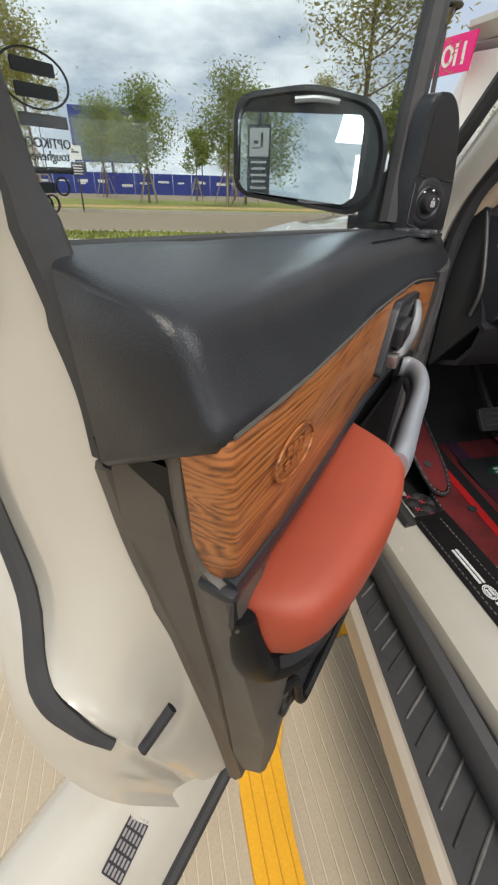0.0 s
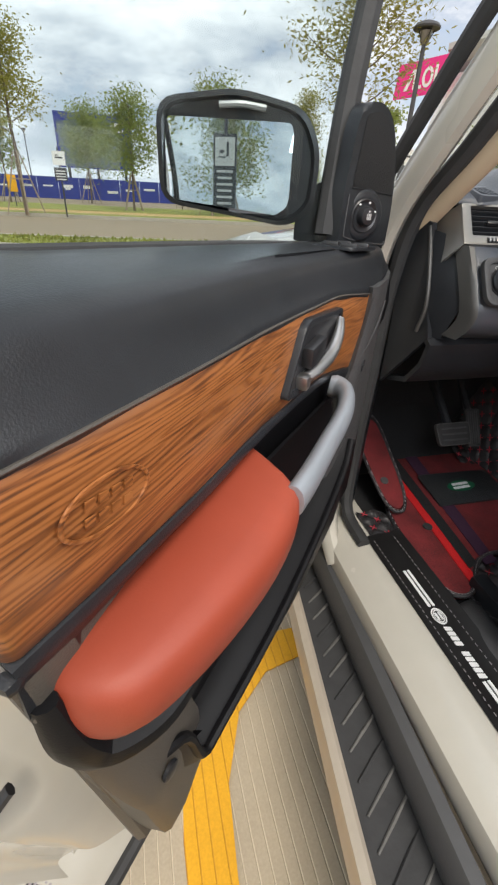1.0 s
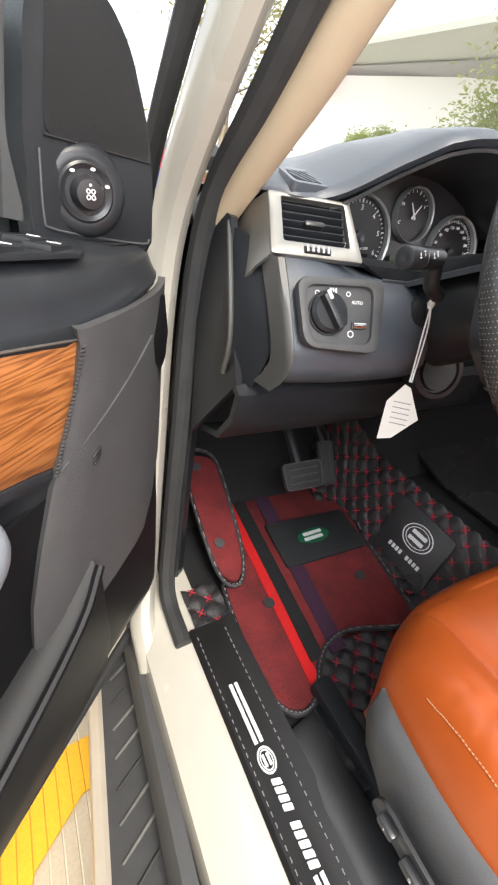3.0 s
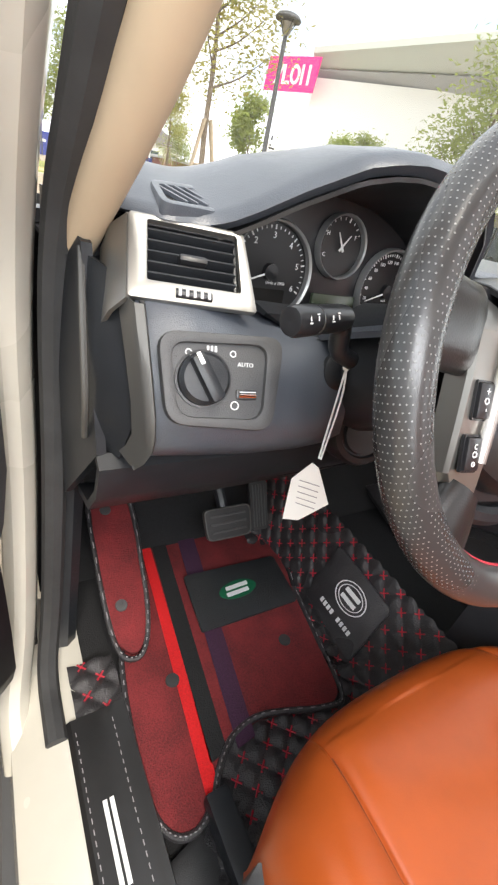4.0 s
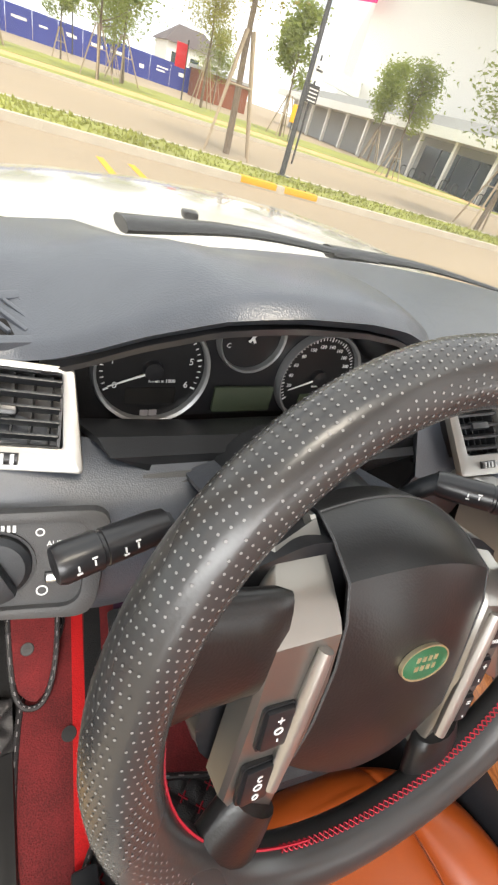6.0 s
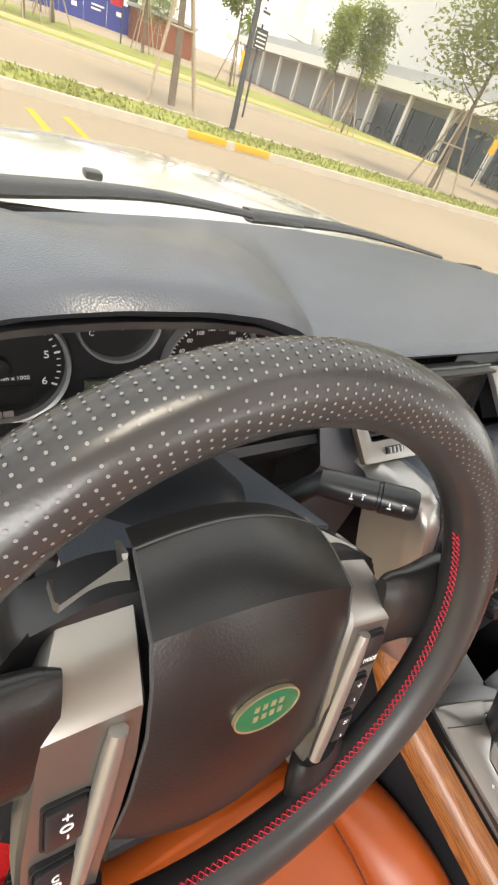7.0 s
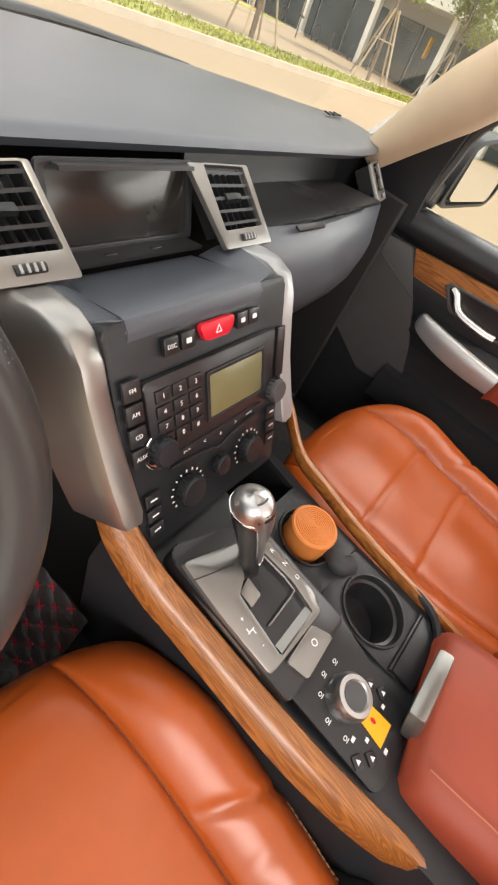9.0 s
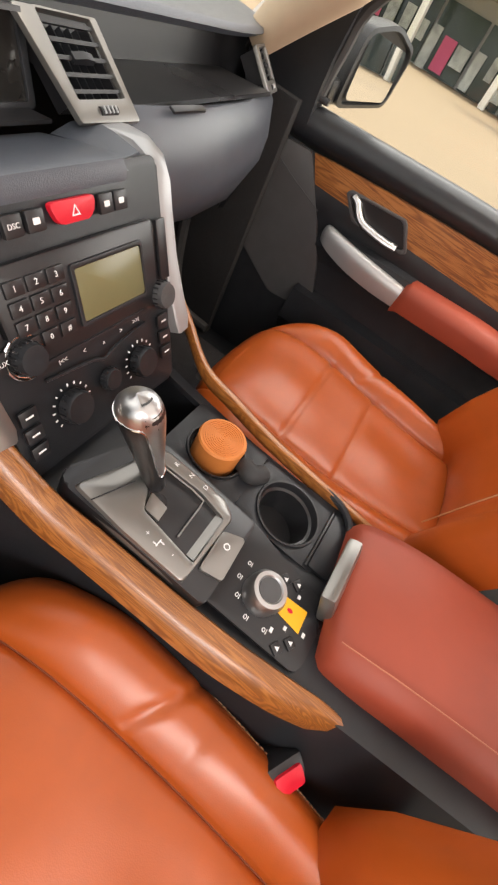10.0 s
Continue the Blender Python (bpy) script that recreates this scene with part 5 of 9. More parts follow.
part("tweeter_grille", plate(rounded(gr, 0.010), TRI, 0.0015, 0.0008), M("fine_mesh_grille", (0.018, 0.018, 0.020), 0.6, bump=1.0, bscale=1500, cells=True), tr)
part("grille_line", tube([TRI @ Vector((x, y, 0.0008)) for x, y in (gr[0], gr[1])], 0.0012, 6), GLOSS, tr)
km = basis(TRI @ Vector((-0.0135, 1.178, 0.006)), (0.62, 0.78, 0), (0, 0, 1))
part("switch_boss", spin([(0.040, -0.022), (0.038, -0.010), (0.034, -0.002), (0.030, 0.002), (0.0245, 0.0015)], km, 36), PLASTIC, tr, "", 60)
kn = part("mirror_switch", spin([(0.0235, -0.002), (0.0235, 0.0015), (0.0215, 0.0030), (0.0140, 0.0), (0.0128, 0.0100), (0.0110, 0.0128), (0.0, 0.0135)], km, 32), GLOSS, tr, "black round mirror switch with white symbol")
for a in (0.35, 1.25, 2.2):
    part("switch_mark", plate(oval(0.0042, 0.0026, 8, 0.0188 * math.cos(a), 0.0188 * math.sin(a)), km @ Matrix.Translation((0, 0, 0.0018)), 0.001), WHITE, tr)
for x in (-0.0020, 0.0020):
    for y in (-0.0022, 0.0022):
        part("switch_symbol", ring_plate(oval(0.0036, 0.0040, 12, x, y), oval(0.0023, 0.0026, 12, x, y), km @ Matrix.Translation((0, 0, 0.0132)), 0.0006), WHITE, kn)
part("switch_symbol", plate(oval(0.0022, 0.0022, 8, 0, 0.0068), km @ Matrix.Translation((0, 0, 0.0130)), 0.0006), WHITE, kn)
part("grille_line", tube(curve([TRI @ Vector(p) for p in ((-0.050, 1.205, 0.0008), (-0.051, 1.158, 0.0008), (-0.044, 1.149, 0.0008), (0.0, 1.142, 0.0008), (0.058, 1.136, 0.0008), (0.066, 1.140, 0.0))], 4), 0.0011, 6), GREYPL, tr)
# window switches at the front of the rail
sw_ = plate(rounded([(0.052, -0.088), (0.092, -0.074), (0.122, -0.112), (0.114, -0.196), (0.056, -0.196)], 0.010), Matrix.Translation((0, 0, 1.1352)) @ Matrix.Rotation(radians(-3.0), 4, "X"), 0.004, 0.0015)
part("switch_plate", sw_, PLASTIC, door)
for n_, s_ in ((0.101, 0.172), (0.104, 0.128), (0.073, 0.160), (0.077, 0.116)):
    wm_ = Matrix.Translation((n_, -s_, 1.1388 + 0.052 * s_)) @ Matrix.Rotation(radians(12), 4, "Z") @ Matrix.Rotation(radians(-7), 4, "X")
    b = part("window_switch", box((0.021, 0.032, 0.008), wm_, 0.003), GLOSS, door, "black window switch")
    part("switch_mark", box((0.010, 0.0016, 0.0008), wm_ @ Matrix.Translation((0, 0.009, 0.0042))), WHITE, b)
# glass, frame and print on it
gl = part("window_glass", dplate([(0.05, 1.11), (0.70, 1.13), (0.70, 1.62), (0.30, 1.62), (-0.02, 1.45), (0.048, 1.15)], 0.016, 0.004), DOORGLASS, door, "clear side window with print")
gl.visible_shadow = False
part("glass_seal", tube(curve([D(0.020, 0.05, 1.132), D(0.020, 0.3, 1.150), D(0.020, 0.70, 1.172)], 4), 0.006, 8), RUBBER, door)
part("window_frame_front", tube(curve([D(0.03, 0.070, 1.15), D(0.028, 0.052, 1.25), D(0.026, 0.022, 1.36), D(0.02, -0.04, 1.50), D(0.015, -0.08, 1.62)], 5), 0.018, 8), RUBBER, door, "black window frame")
PRINT = M("black_glass_print", (0.012, 0.012, 0.012), 0.7, var=0.1)
gm = basis((0.0145, 0, 0), (0, 1, 0), (0, 0, 1)) @ Matrix.Translation((0, 0, -0.001))
part("print_ring", ring_plate(oval(0.037, 0.022, 30, -0.671, 1.241), oval(0.0355, 0.0205, 30, -0.671, 1.241), gm, 0.0008), PRINT, gl)
for k in (-0.0042, 0.0042):
    part("print_bar", plate(rect(0.022, 0.0052, 0.001, -0.671, 1.241 + k), gm, 0.0008), PRINT, gl)
for txt, z, sz in (("OPTIKOOL", 1.2175, 0.0058), ("toughened", 1.2125, 0.0058)):
    part("print_line", letters(txt, sz, gm @ Matrix.Translation((-0.671, z, 0)) @ Matrix.Diagonal((-1, 1, 1, 1)), 0.0003), PRINT, gl)
bars(gm, 0, [(-0.670, 1.2262, 0.026, 0.0050), (-0.671, 1.2068, 0.026, 0.0028), (-0.676, 1.1995, 0.010, 0.0045)], PRINT, gl, 0.0008)
for s_, z in ((0.666, 1.2000), (0.674, 1.1925), (0.678, 1.1925)):
    part("print_ring", ring_plate(oval(0.0085, 0.0085, 20, -s_, z), oval(0.0070, 0.0070, 20, -s_, z), gm, 0.0008), PRINT, gl)
# door mirror
mo = Vector((-0.085, -0.148, 1.236))
mm = basis(mo, (0.86, 0.50, 0), (0, -0.05, 1)) @ Matrix.Scale(0.92, 4)          # x inward along the glass, y up, z to the rear
mir = part("mirror_housing", loft([[mm @ Vector((x * w, y * w2, d)) for x, y in rounded([(-0.118, -0.058), (0.085, -0.085), (0.125, -0.06), (0.128, 0.02), (0.10, 0.07), (0.0, 0.088), (-0.118, 0.072)], 0.03)] for w, w2, d in ((0.55, 0.5, -0.115), (0.85, 0.85, -0.095), (0.98, 0.98, -0.05), (1.0, 1.0, -0.01), (0.99, 0.99, 0.004), (0.93, 0.91, 0.006), (0.90, 0.88, -0.006))], closed=True, caps=True), GLOSS, door, "black door mirror housing")
gm_ = mm @ Matrix.Translation((-0.006, 0.0, 0.001)) @ Matrix.Rotation(radians(-6), 4, "X")
mg_rows = []
for u in np.linspace(-1, 1, 33):
    x = 0.095 * math.sin(u * math.pi / 2) - 0.005
    top = 0.052 - 0.020 * max(0.0, (abs(u) - 0.72) / 0.28) ** 2
    low = float(np.interp(x, (-0.10, 0.07, 0.09), (-0.052, -0.068, -0.055))) + 0.018 * max(0.0, (abs(u) - 0.76) / 0.24) ** 2
    mg_rows.append([gm_ @ Vector((x, lerp(low, top, v), -(x * x + (lerp(low, top, v)) ** 2) / 7.0)) for v in np.linspace(0, 1, 25)])
part("mirror_glass", loft(mg_rows), MIRROR, mir, "slightly convex mirror glass", 180)
part("mirror_lamp", tube(curve([mm @ Vector((-0.026, 0.0665, 0.006)), mm @ Vector((0.006, 0.0685, 0.008)), mm @ Vector((0.040, 0.0655, 0.006))], 5), 0.0058, 8, flat=0.7), SILVER, mir)
part("mirror_note", plate(rect(0.06, 0.007, 0.002, 0.02, -0.064), mm @ Matrix.Translation((0, 0, 0.003)), 0.001), THREADG, mir)
part("mirror_arm", loft([[Vector(p) for p in ((-0.02, -0.075, 1.14), (-0.02, -0.075, 1.20), (-0.03, 0.02, 1.20), (-0.03, 0.02, 1.14))], [Vector(p) for p in ((0.012, -0.06, 1.13), (0.012, -0.06, 1.22), (0.012, 0.06, 1.22), (0.012, 0.06, 1.13))]], closed=True, caps=True), GLOSS, mir)

# ---------------------------------------------------------------- dashboard
dash = thing("dashboard", (0, 0.6, 1.0), "charcoal grained car dashboard with vents and silver trim", "dashboard")


def base_y(x):
    return 0.835 - 0.22 * ((x - 0.05) / 0.8) ** 2


HOOD_X = (-0.605, -0.585, -0.565, -0.532, -0.492, -0.465, -0.438, -0.385, -0.345, -0.310, -0.275, -0.246, -0.222)


def hump(x, v=0.0):
    """The rise of the instrument hood over the dash top, as a share of its height; it widens towards the windscreen."""
    if x > -0.385:
        x = -0.385 + (x + 0.385) / (1 + 0.9 * v)
    return float(np.interp(x, HOOD_X, (0.0, 0.09, 0.24, 0.53, 0.85, 0.95, 1.0, 1.0, 0.94, 0.80, 0.58, 0.25, 0.0)))


def lip_y(x):
    """How far the front edge of the dash top lies ahead."""
    return float(np.interp(x, HOOD_X, (0.474, 0.464, 0.453, 0.434, 0.408, 0.399, 0.395, 0.395, 0.397, 0.403, 0.418, 0.436, 0.452)))


def hood_rise(v):
    """Height of the instrument hood from its lip back to the windscreen."""
    return float(np.interp(v, (0, 0.04, 0.10, 0.2, 0.32, 0.45, 0.6, 0.75, 0.88, 1), (0.086, 0.089, 0.088, 0.082, 0.070, 0.052, 0.032, 0.014, 0.003, 0)))


rows = []
for v in (0, 0.02, 0.05, 0.09, 0.14, 0.2, 0.27, 0.34, 0.42, 0.5, 0.58, 0.66, 0.74, 0.82, 0.9, 1.0):
    r = []
    for x in np.concatenate([np.linspace(-0.70, -0.11, 60), np.linspace(-0.09, 0.73, 19)]):
        lip = lip_y(x) + 0.8 * max(0.0, -0.640 - x)
        lip += 0.05 * max(0, (x - 0.5) / 0.25) ** 2
        y = lerp(lip, base_y(x) + 0.012, v)
        z = 1.207 + 0.010 * math.sin(v * 3.14) - 0.010 * v + 0.026 * min(1.0, max(0.0, (-0.44 - x) / 0.10)) * min(1.0, v * 2.6) + hood_rise(v) * hump(x, v)
        if v == 0:
            z -= 0.006
        r.append((x, y, z))
    rows.append(r)
part("top_pad", loft(rows, thick=0.012), DASH, dash, "charcoal grained dash top", 60)
# underside of the instrument hood and the deep-set cluster
hx = np.linspace(-0.592, -0.222, 36)
part("hood_lining", loft([[(x, lip_y(x) + 0.004, 1.190 + 0.088 * hump(x)) for x in hx], [(lerp(x, -0.398, 0.04), 0.545, 1.182 + 0.070 * hump(x)) for x in hx]], thick=0.004), GLOSS, dash)
cl = thing("instrument_cluster", (-0.40, 0.53, 1.16), "black instrument cluster with silver-ringed dials", "instrument cluster")
part("backing", plate(rounded([(-0.19, -0.07), (0.175, -0.07), (0.180, 0.030), (0.105, 0.078), (-0.07, 0.080), (-0.19, 0.020)], 0.02), basis((-0.397, 0.535, 1.175), (1, 0, 0), (0, 0.12, 1)), 0.004), GLOSS, cl)
CM = basis((-0.397, 0.529, 1.165), (1, 0, 0), (0, 0.12, 1))


def dial(cx, cy, r, marks, a0, a1, hand, labels=(), lab_size=0.008):
    m = CM @ Matrix.Translation((cx, cy, 0))
    d = part("dial", plate(oval(2 * r, 2 * r, 40), m, 0.002), M("black_dial_face", (0.010, 0.010, 0.011), 0.4), cl)
    rows_ = []
    for k in range(48):
        a = 2 * math.pi * k / 48
        rows_.append([m @ Vector((q * math.cos(a), q * math.sin(a), h)) for q, h in ((r * 0.97, 0.002), (r * 0.98, 0.009), (r * 1.03, 0.011), (r * 1.06, 0.006), (r * 1.06, 0.0))])
    part("dial_ring", loft(rows_, ring=True), SILVER, d, "silver dial ring")
    for k in range(marks):
        a = radians(lerp(a0, a1, k / (marks - 1)))
        w = 0.0018 if k % 5 == 0 else 0.0010
        part("dial_mark", plate(rect(0.005 if k % 5 == 0 else 0.0032, w), m @ Matrix.Rotation(a, 4, "Z") @ Matrix.Translation((r * 0.88, 0, 0.002)), 0.0005), WHITE, d)
    for txt, a in labels:
        a = radians(a)
        part("dial_number", letters(txt, lab_size, m @ Matrix.Translation((r * 0.72 * math.cos(a), r * 0.72 * math.sin(a), 0.0025)), 0.0003), WHITE, d)
    for ang, ln in hand:
        part("needle", plate([(-0.006, -0.0014), (ln, -0.0005), (ln, 0.0005), (-0.006, 0.0014)], m @ Matrix.Rotation(radians(ang), 4, "Z") @ Matrix.Translation((0, 0, 0.006)), 0.001), WHITE, d)
    if len(hand) == 1:
        part("needle_hub", spin([(0.010, 0.002), (0.009, 0.008), (0.0, 0.009)], m, 20), GLOSS, d)
    return d


d1 = dial(-0.094, -0.005, 0.054, 31, 205, -25, [(200, 0.045)], [(str(k), 205 - 230 * k / 6) for k in range(7)], 0.010)
d2 = dial(0.105, -0.012, 0.054, 49, 215, -35, [(200, 0.042)], [(str(k * 20), 215 - 250 * k / 13) for k in range(1, 13)], 0.0062)
dial(0.004, 0.034, 0.036, 9, 150, 30, [(120, 0.018), (52, 0.018)], [("C", 205), ("H", 150), ("F", 30)], 0.007)
part("odometer", plate(rect(0.050, 0.018, 0.002, 0, -0.033), CM @ Matrix.Translation((-0.094, 0, 0.002)), 0.0015), DGLASS, d1)
part("dial_caption", letters("1/min x 1000", 0.0052, CM @ Matrix.Translation((-0.084, -0.017, 0.0025)), 0.0003), WHITE, d1)
part("dial_caption", letters("km/h", 0.0045, CM @ Matrix.Translation((0.105, -0.024, 0.0025)), 0.0003), WHITE, d2)
part("trip_display", plate(rect(0.038, 0.012, 0.002, 0.105, -0.040), CM @ Matrix.Translation((0, 0, 0.002)), 0.0015), LCDG, d2)
for x in (-0.0045, 0.0045):
    part("warning_tile", plate(rect(0.008, 0.007, 0.001, -0.094 + x, -0.053), CM @ Matrix.Translation((0, 0, 0.002)), 0.001), THREADG, d1)
part("message_screen", plate(rect(0.072, 0.030, 0.002, 0.010, -0.038), CM @ Matrix.Translation((0, 0, 0.002)), 0.004, 0.001), LCDG, cl, "unlit green message screen")
# shelf under the cluster and the column gap
part("cluster_shelf", loft([[(-0.565, 0.505, 1.122), (-0.45, 0.50, 1.118), (-0.25, 0.50, 1.118), (-0.19, 0.50, 1.122)], [(-0.553, 0.450, 1.147), (-0.45, 0.448, 1.143), (-0.25, 0.448, 1.140), (-0.19, 0.45, 1.14)], [(-0.545, 0.432, 1.140), (-0.45, 0.43, 1.138), (-0.25, 0.43, 1.136), (-0.19, 0.43, 1.136)], [(-0.50, 0.428, 1.118), (-0.45, 0.44, 1.10), (-0.25, 0.44, 1.10), (-0.19, 0.43, 1.10)]], thick=0.006), PLASTIC, dash)
part("column_shelf", loft([[(-0.52, 0.425, 1.125), (-0.20, 0.425, 1.125)], [(-0.50, 0.47, 1.05), (-0.20, 0.47, 1.05)], [(-0.45, 0.47, 0.90), (-0.16, 0.47, 0.90)]], thick=0.01), PLASTIC, dash)
# left end: silver vent frame, slats, light switch
VM = basis((-0.615, 0.452, 1.166), (1, -0.22, 0.0), (0, 0.65, 0.75))


def vent(m, w, h, slats, fr, mat, parent, skew=0.0, knob=True, back=0.03):
    """A vent: a frame with fr = left, right, bottom and top widths, level slats and upright vanes behind them."""
    l, r, b, t = fr
    o = [(-w / 2 - l, -h / 2 - b), (w / 2 + r + skew, -h / 2 - b), (w / 2 + r, h / 2 + t), (-w / 2 - l, h / 2 + t)]
    i = [(-w / 2, -h / 2), (w / 2 + skew * 0.3, -h / 2), (w / 2, h / 2), (-w / 2, h / 2)]
    v = part("vent", ring_plate(rounded(o, 0.004), rounded(i, 0.003), m, 0.007, 0.0015), mat, parent, "air vent with silver frame and black slats")
    part("vent_well", box((w, h, 0.002), m @ Matrix.Translation((0, 0, -back))), GLOSS, v)
    for sx in (-1, 1):
        part("well_side", box((0.002, h, back), m @ Matrix.Translation((sx * w / 2, 0, -back / 2))), GLOSS, v)
        part("well_side", box((w, 0.002, back), m @ Matrix.Translation((0, sx * h / 2, -back / 2))), GLOSS, v)
    for k in range(slats):
        y = -h / 2 + h * (k + 0.75) / (slats + 0.5)
        part("slat", box((w, 0.0022, 0.010), m @ Matrix.Translation((0, y, -0.002)) @ Matrix.Rotation(radians(-20), 4, "X"), 0.0006), PLASTIC, v)
    for k in range(6):
        part("vane", box((0.0016, h * 0.95, 0.012), m @ Matrix.Translation((-w / 2 + w * (k + 0.7) / 6.4, 0, -0.017))), PLASTIC, v)
    if knob:
        part("vent_knob", box((w * 0.32, 0.007, 0.010), m @ Matrix.Translation((0, -h * 0.04, 0.003)), 0.003), GLOSS, v)
    wm = m @ Matrix.Translation((0, -h / 2 - b * 0.52, 0.006))
    th = part("thumb_wheel", tube([wm @ Vector((-w * 0.2, 0, 0)), wm @ Vector((w * 0.2, 0, 0))], 0.0045, 12), GLOSS, v)
    for k in range(5):
        part("wheel_rib", box((w * 0.035, 0.0075, 0.002), wm @ Matrix.Translation((-w * 0.16 + w * 0.08 * k, 0, 0.0043)), 0.0005), SILVER, th)
    return v


vent(VM @ Matrix.Translation((-0.005, 0.010, 0)), 0.080, 0.054, 5, (0.016, 0.007, 0.017, 0.005), WSILVER, dash, 0.012)
part("vent_cheek", loft([[VM @ Vector(p) for p in ((-0.062, 0.040, 0.006), (-0.062, -0.035, 0.006))], [VM @ Vector(p) for p in ((-0.075, 0.038, -0.012), (-0.075, -0.042, -0.010))], [VM @ Vector(p) for p in ((-0.082, 0.036, -0.05), (-0.084, -0.045, -0.05))]], thick=0.004), WSILVER, dash)
# side demister in the top pad
tv = basis((-0.606, 0.5275, 1.2165), (1, -0.10, -0.05), (0.02, 0.96, 0.28))
v = part("demister_vent", ring_plate(rounded([(-0.034, -0.058), (0.025, -0.046), (0.032, 0.012), (-0.038, -0.012)], 0.010), rounded([(-0.028, -0.049), (0.020, -0.040), (0.026, 0.001), (-0.031, -0.018)], 0.005), tv, 0.0125, 0.001), DASH, dash, "small demister vent in the dash top")
# Shallow plate coloured near black for the shade of a deep well.
part("vent_well", plate(rounded([(-0.028, -0.049), (0.020, -0.040), (0.026, 0.001), (-0.031, -0.018)], 0.005), tv, 0.0085), M("vent_shade_black", (0.006, 0.006, 0.007), 0.9, var=0.1), v)
for k in range(5):
    part("slat", box((0.036, 0.0030, 0.004), tv @ Matrix.Translation((-0.022 + 0.0105 * k, -0.030 + 0.0030 * k, 0.0105)) @ Matrix.Rotation(radians(-42), 4, "Z"), 0.0006), DASH, v)
tv2 = basis((0.655, 0.60, 1.2150), (1, 0.10, 0.0), (-0.1, 1, -0.02))
for k in range(3):
    part("demister_slot", plate([(-0.007, -0.008), (0.007, -0.008), (0.0, 0.009)], tv2 @ Matrix.Translation((-0.022 + 0.022 * k, 0, 0)), 0.003), GLOSS, dash)
# lower left dash body, with the switch panel
SM = basis((-0.606, 0.384, 1.090), (1, -0.16, 0.0), (0, 0.50, 0.86))
body = []
for x, dy in ((-0.672, 0.020), (-0.664, 0.012), (-0.62, 0.004), (-0.56, -0.004), (-0.50, -0.006), (-0.455, -0.002)):
    dr_ = 0.030 * min(1.0, max(0.0, (x + 0.60) / 0.045))
    body.append([(x, 0.47 + dy, 1.160 - dr_), (x, 0.424 + dy, 1.140 - dr_ * 0.6), (x, 0.398 + dy, 1.10), (x, 0.375 + dy, 1.055), (x, 0.372 + dy, 1.03), (x, 0.392 + dy, 1.005), (x, 0.43 + dy, 0.985), (x, 0.47 + dy, 0.98)])
part("lower_pad_left", loft(body, thick=0.012), DASH, dash, "grained lower dash pad", 60)
part("side_panel", loft([[(-0.712, 0.56, 1.17), (-0.700, 0.50, 1.160), (-0.674, 0.464, 1.150)], [(-0.712, 0.55, 1.09), (-0.702, 0.47, 1.095), (-0.674, 0.432, 1.098)], [(-0.712, 0.54, 1.04), (-0.702, 0.46, 1.042), (-0.674, 0.410, 1.045)], [(-0.712, 0.54, 0.985), (-0.704, 0.48, 0.985), (-0.680, 0.432, 0.985)]], thick=0.006), PLASTIC, dash, "", 50)
part("end_bead", tube(curve([(-0.704, 0.505, 1.165), (-0.707, 0.475, 1.10), (-0.708, 0.458, 1.04), (-0.706, 0.470, 0.99)], 5), 0.0035, 8), DSIL, dash)
strip_rows = []
for y, z, xb, w_ in ((0.440, 1.142, -0.668, 0.011), (0.428, 1.125, -0.668, 0.011), (0.411, 1.095, -0.667, 0.010), (0.393, 1.060, -0.666, 0.009), (0.386, 1.042, -0.667, 0.008), (0.389, 1.028, -0.667, 0.006), (0.398, 1.010, -0.670, 0.005), (0.412, 0.994, -0.674, 0.003)):
    strip_rows.append([(xb - w_ - 0.004, y + 0.020, z), (xb - w_, y - 0.004, z), (xb - w_ + 0.002, y - 0.011, z), (xb - 0.002, y - 0.014, z), (xb, y - 0.012, z), (xb + 0.002, y + 0.006, z)])
part("silver_strip", loft(strip_rows, thick=0.003), DSIL, dash, "satin silver strip beside the dash pad", 50)
part("knee_panel", loft([[(x, y + 0.02 * abs(x + 0.55), z) for x in (-0.70, -0.66, -0.55, -0.42, -0.30, -0.18)] for y, z in ((0.44, 0.985), (0.425, 0.975), (0.435, 0.93), (0.47, 0.885), (0.53, 0.865))], thick=0.01), PLASTIC, dash)
part("dash_end", loft([[(-0.712, 0.575, 1.19), (-0.705, 0.50, 1.17), (-0.70, 0.47, 1.05), (-0.70, 0.44, 0.985)], [(-0.716, 0.60, 1.17), (-0.718, 0.56, 1.12), (-0.718, 0.54, 1.0), (-0.715, 0.54, 0.86)]], thick=0.01), PLASTIC, dash)
part("dash_end_right", loft([[(0.735, 0.575, 1.20), (0.725, 0.50, 1.18), (0.70, 0.44, 1.10), (0.68, 0.43, 0.95)], [(0.762, 0.58, 1.13), (0.776, 0.54, 1.085), (0.784, 0.51, 1.03), (0.784, 0.50, 0.82)]], thick=0.01), PLASTIC, dash)
so = [(-0.053, -0.037), (0.044, -0.043), (0.055, 0.043), (-0.061, 0.040)]
si = [(-0.043, -0.030), (0.033, -0.032), (0.038, 0.034), (-0.050, 0.031)]
sp = part("light_switch_panel", ring_plate(rounded(so, 0.018, 6), rounded(si, 0.014, 6), SM, 0.010, 0.003), GREYPL, dash, "grey headlamp switch panel")
part("panel_face", plate(rounded(si, 0.014, 6), SM, 0.005), GREYPL, sp)
km = SM @ Matrix.Translation((-0.021, 0.002, 0.005))
k_ = part("light_knob", spin([(0.0225, 0.0), (0.0225, 0.006), (0.019, 0.010), (0.0, 0.011)], km, 36), PLASTIC, sp, "black rotary headlamp knob")
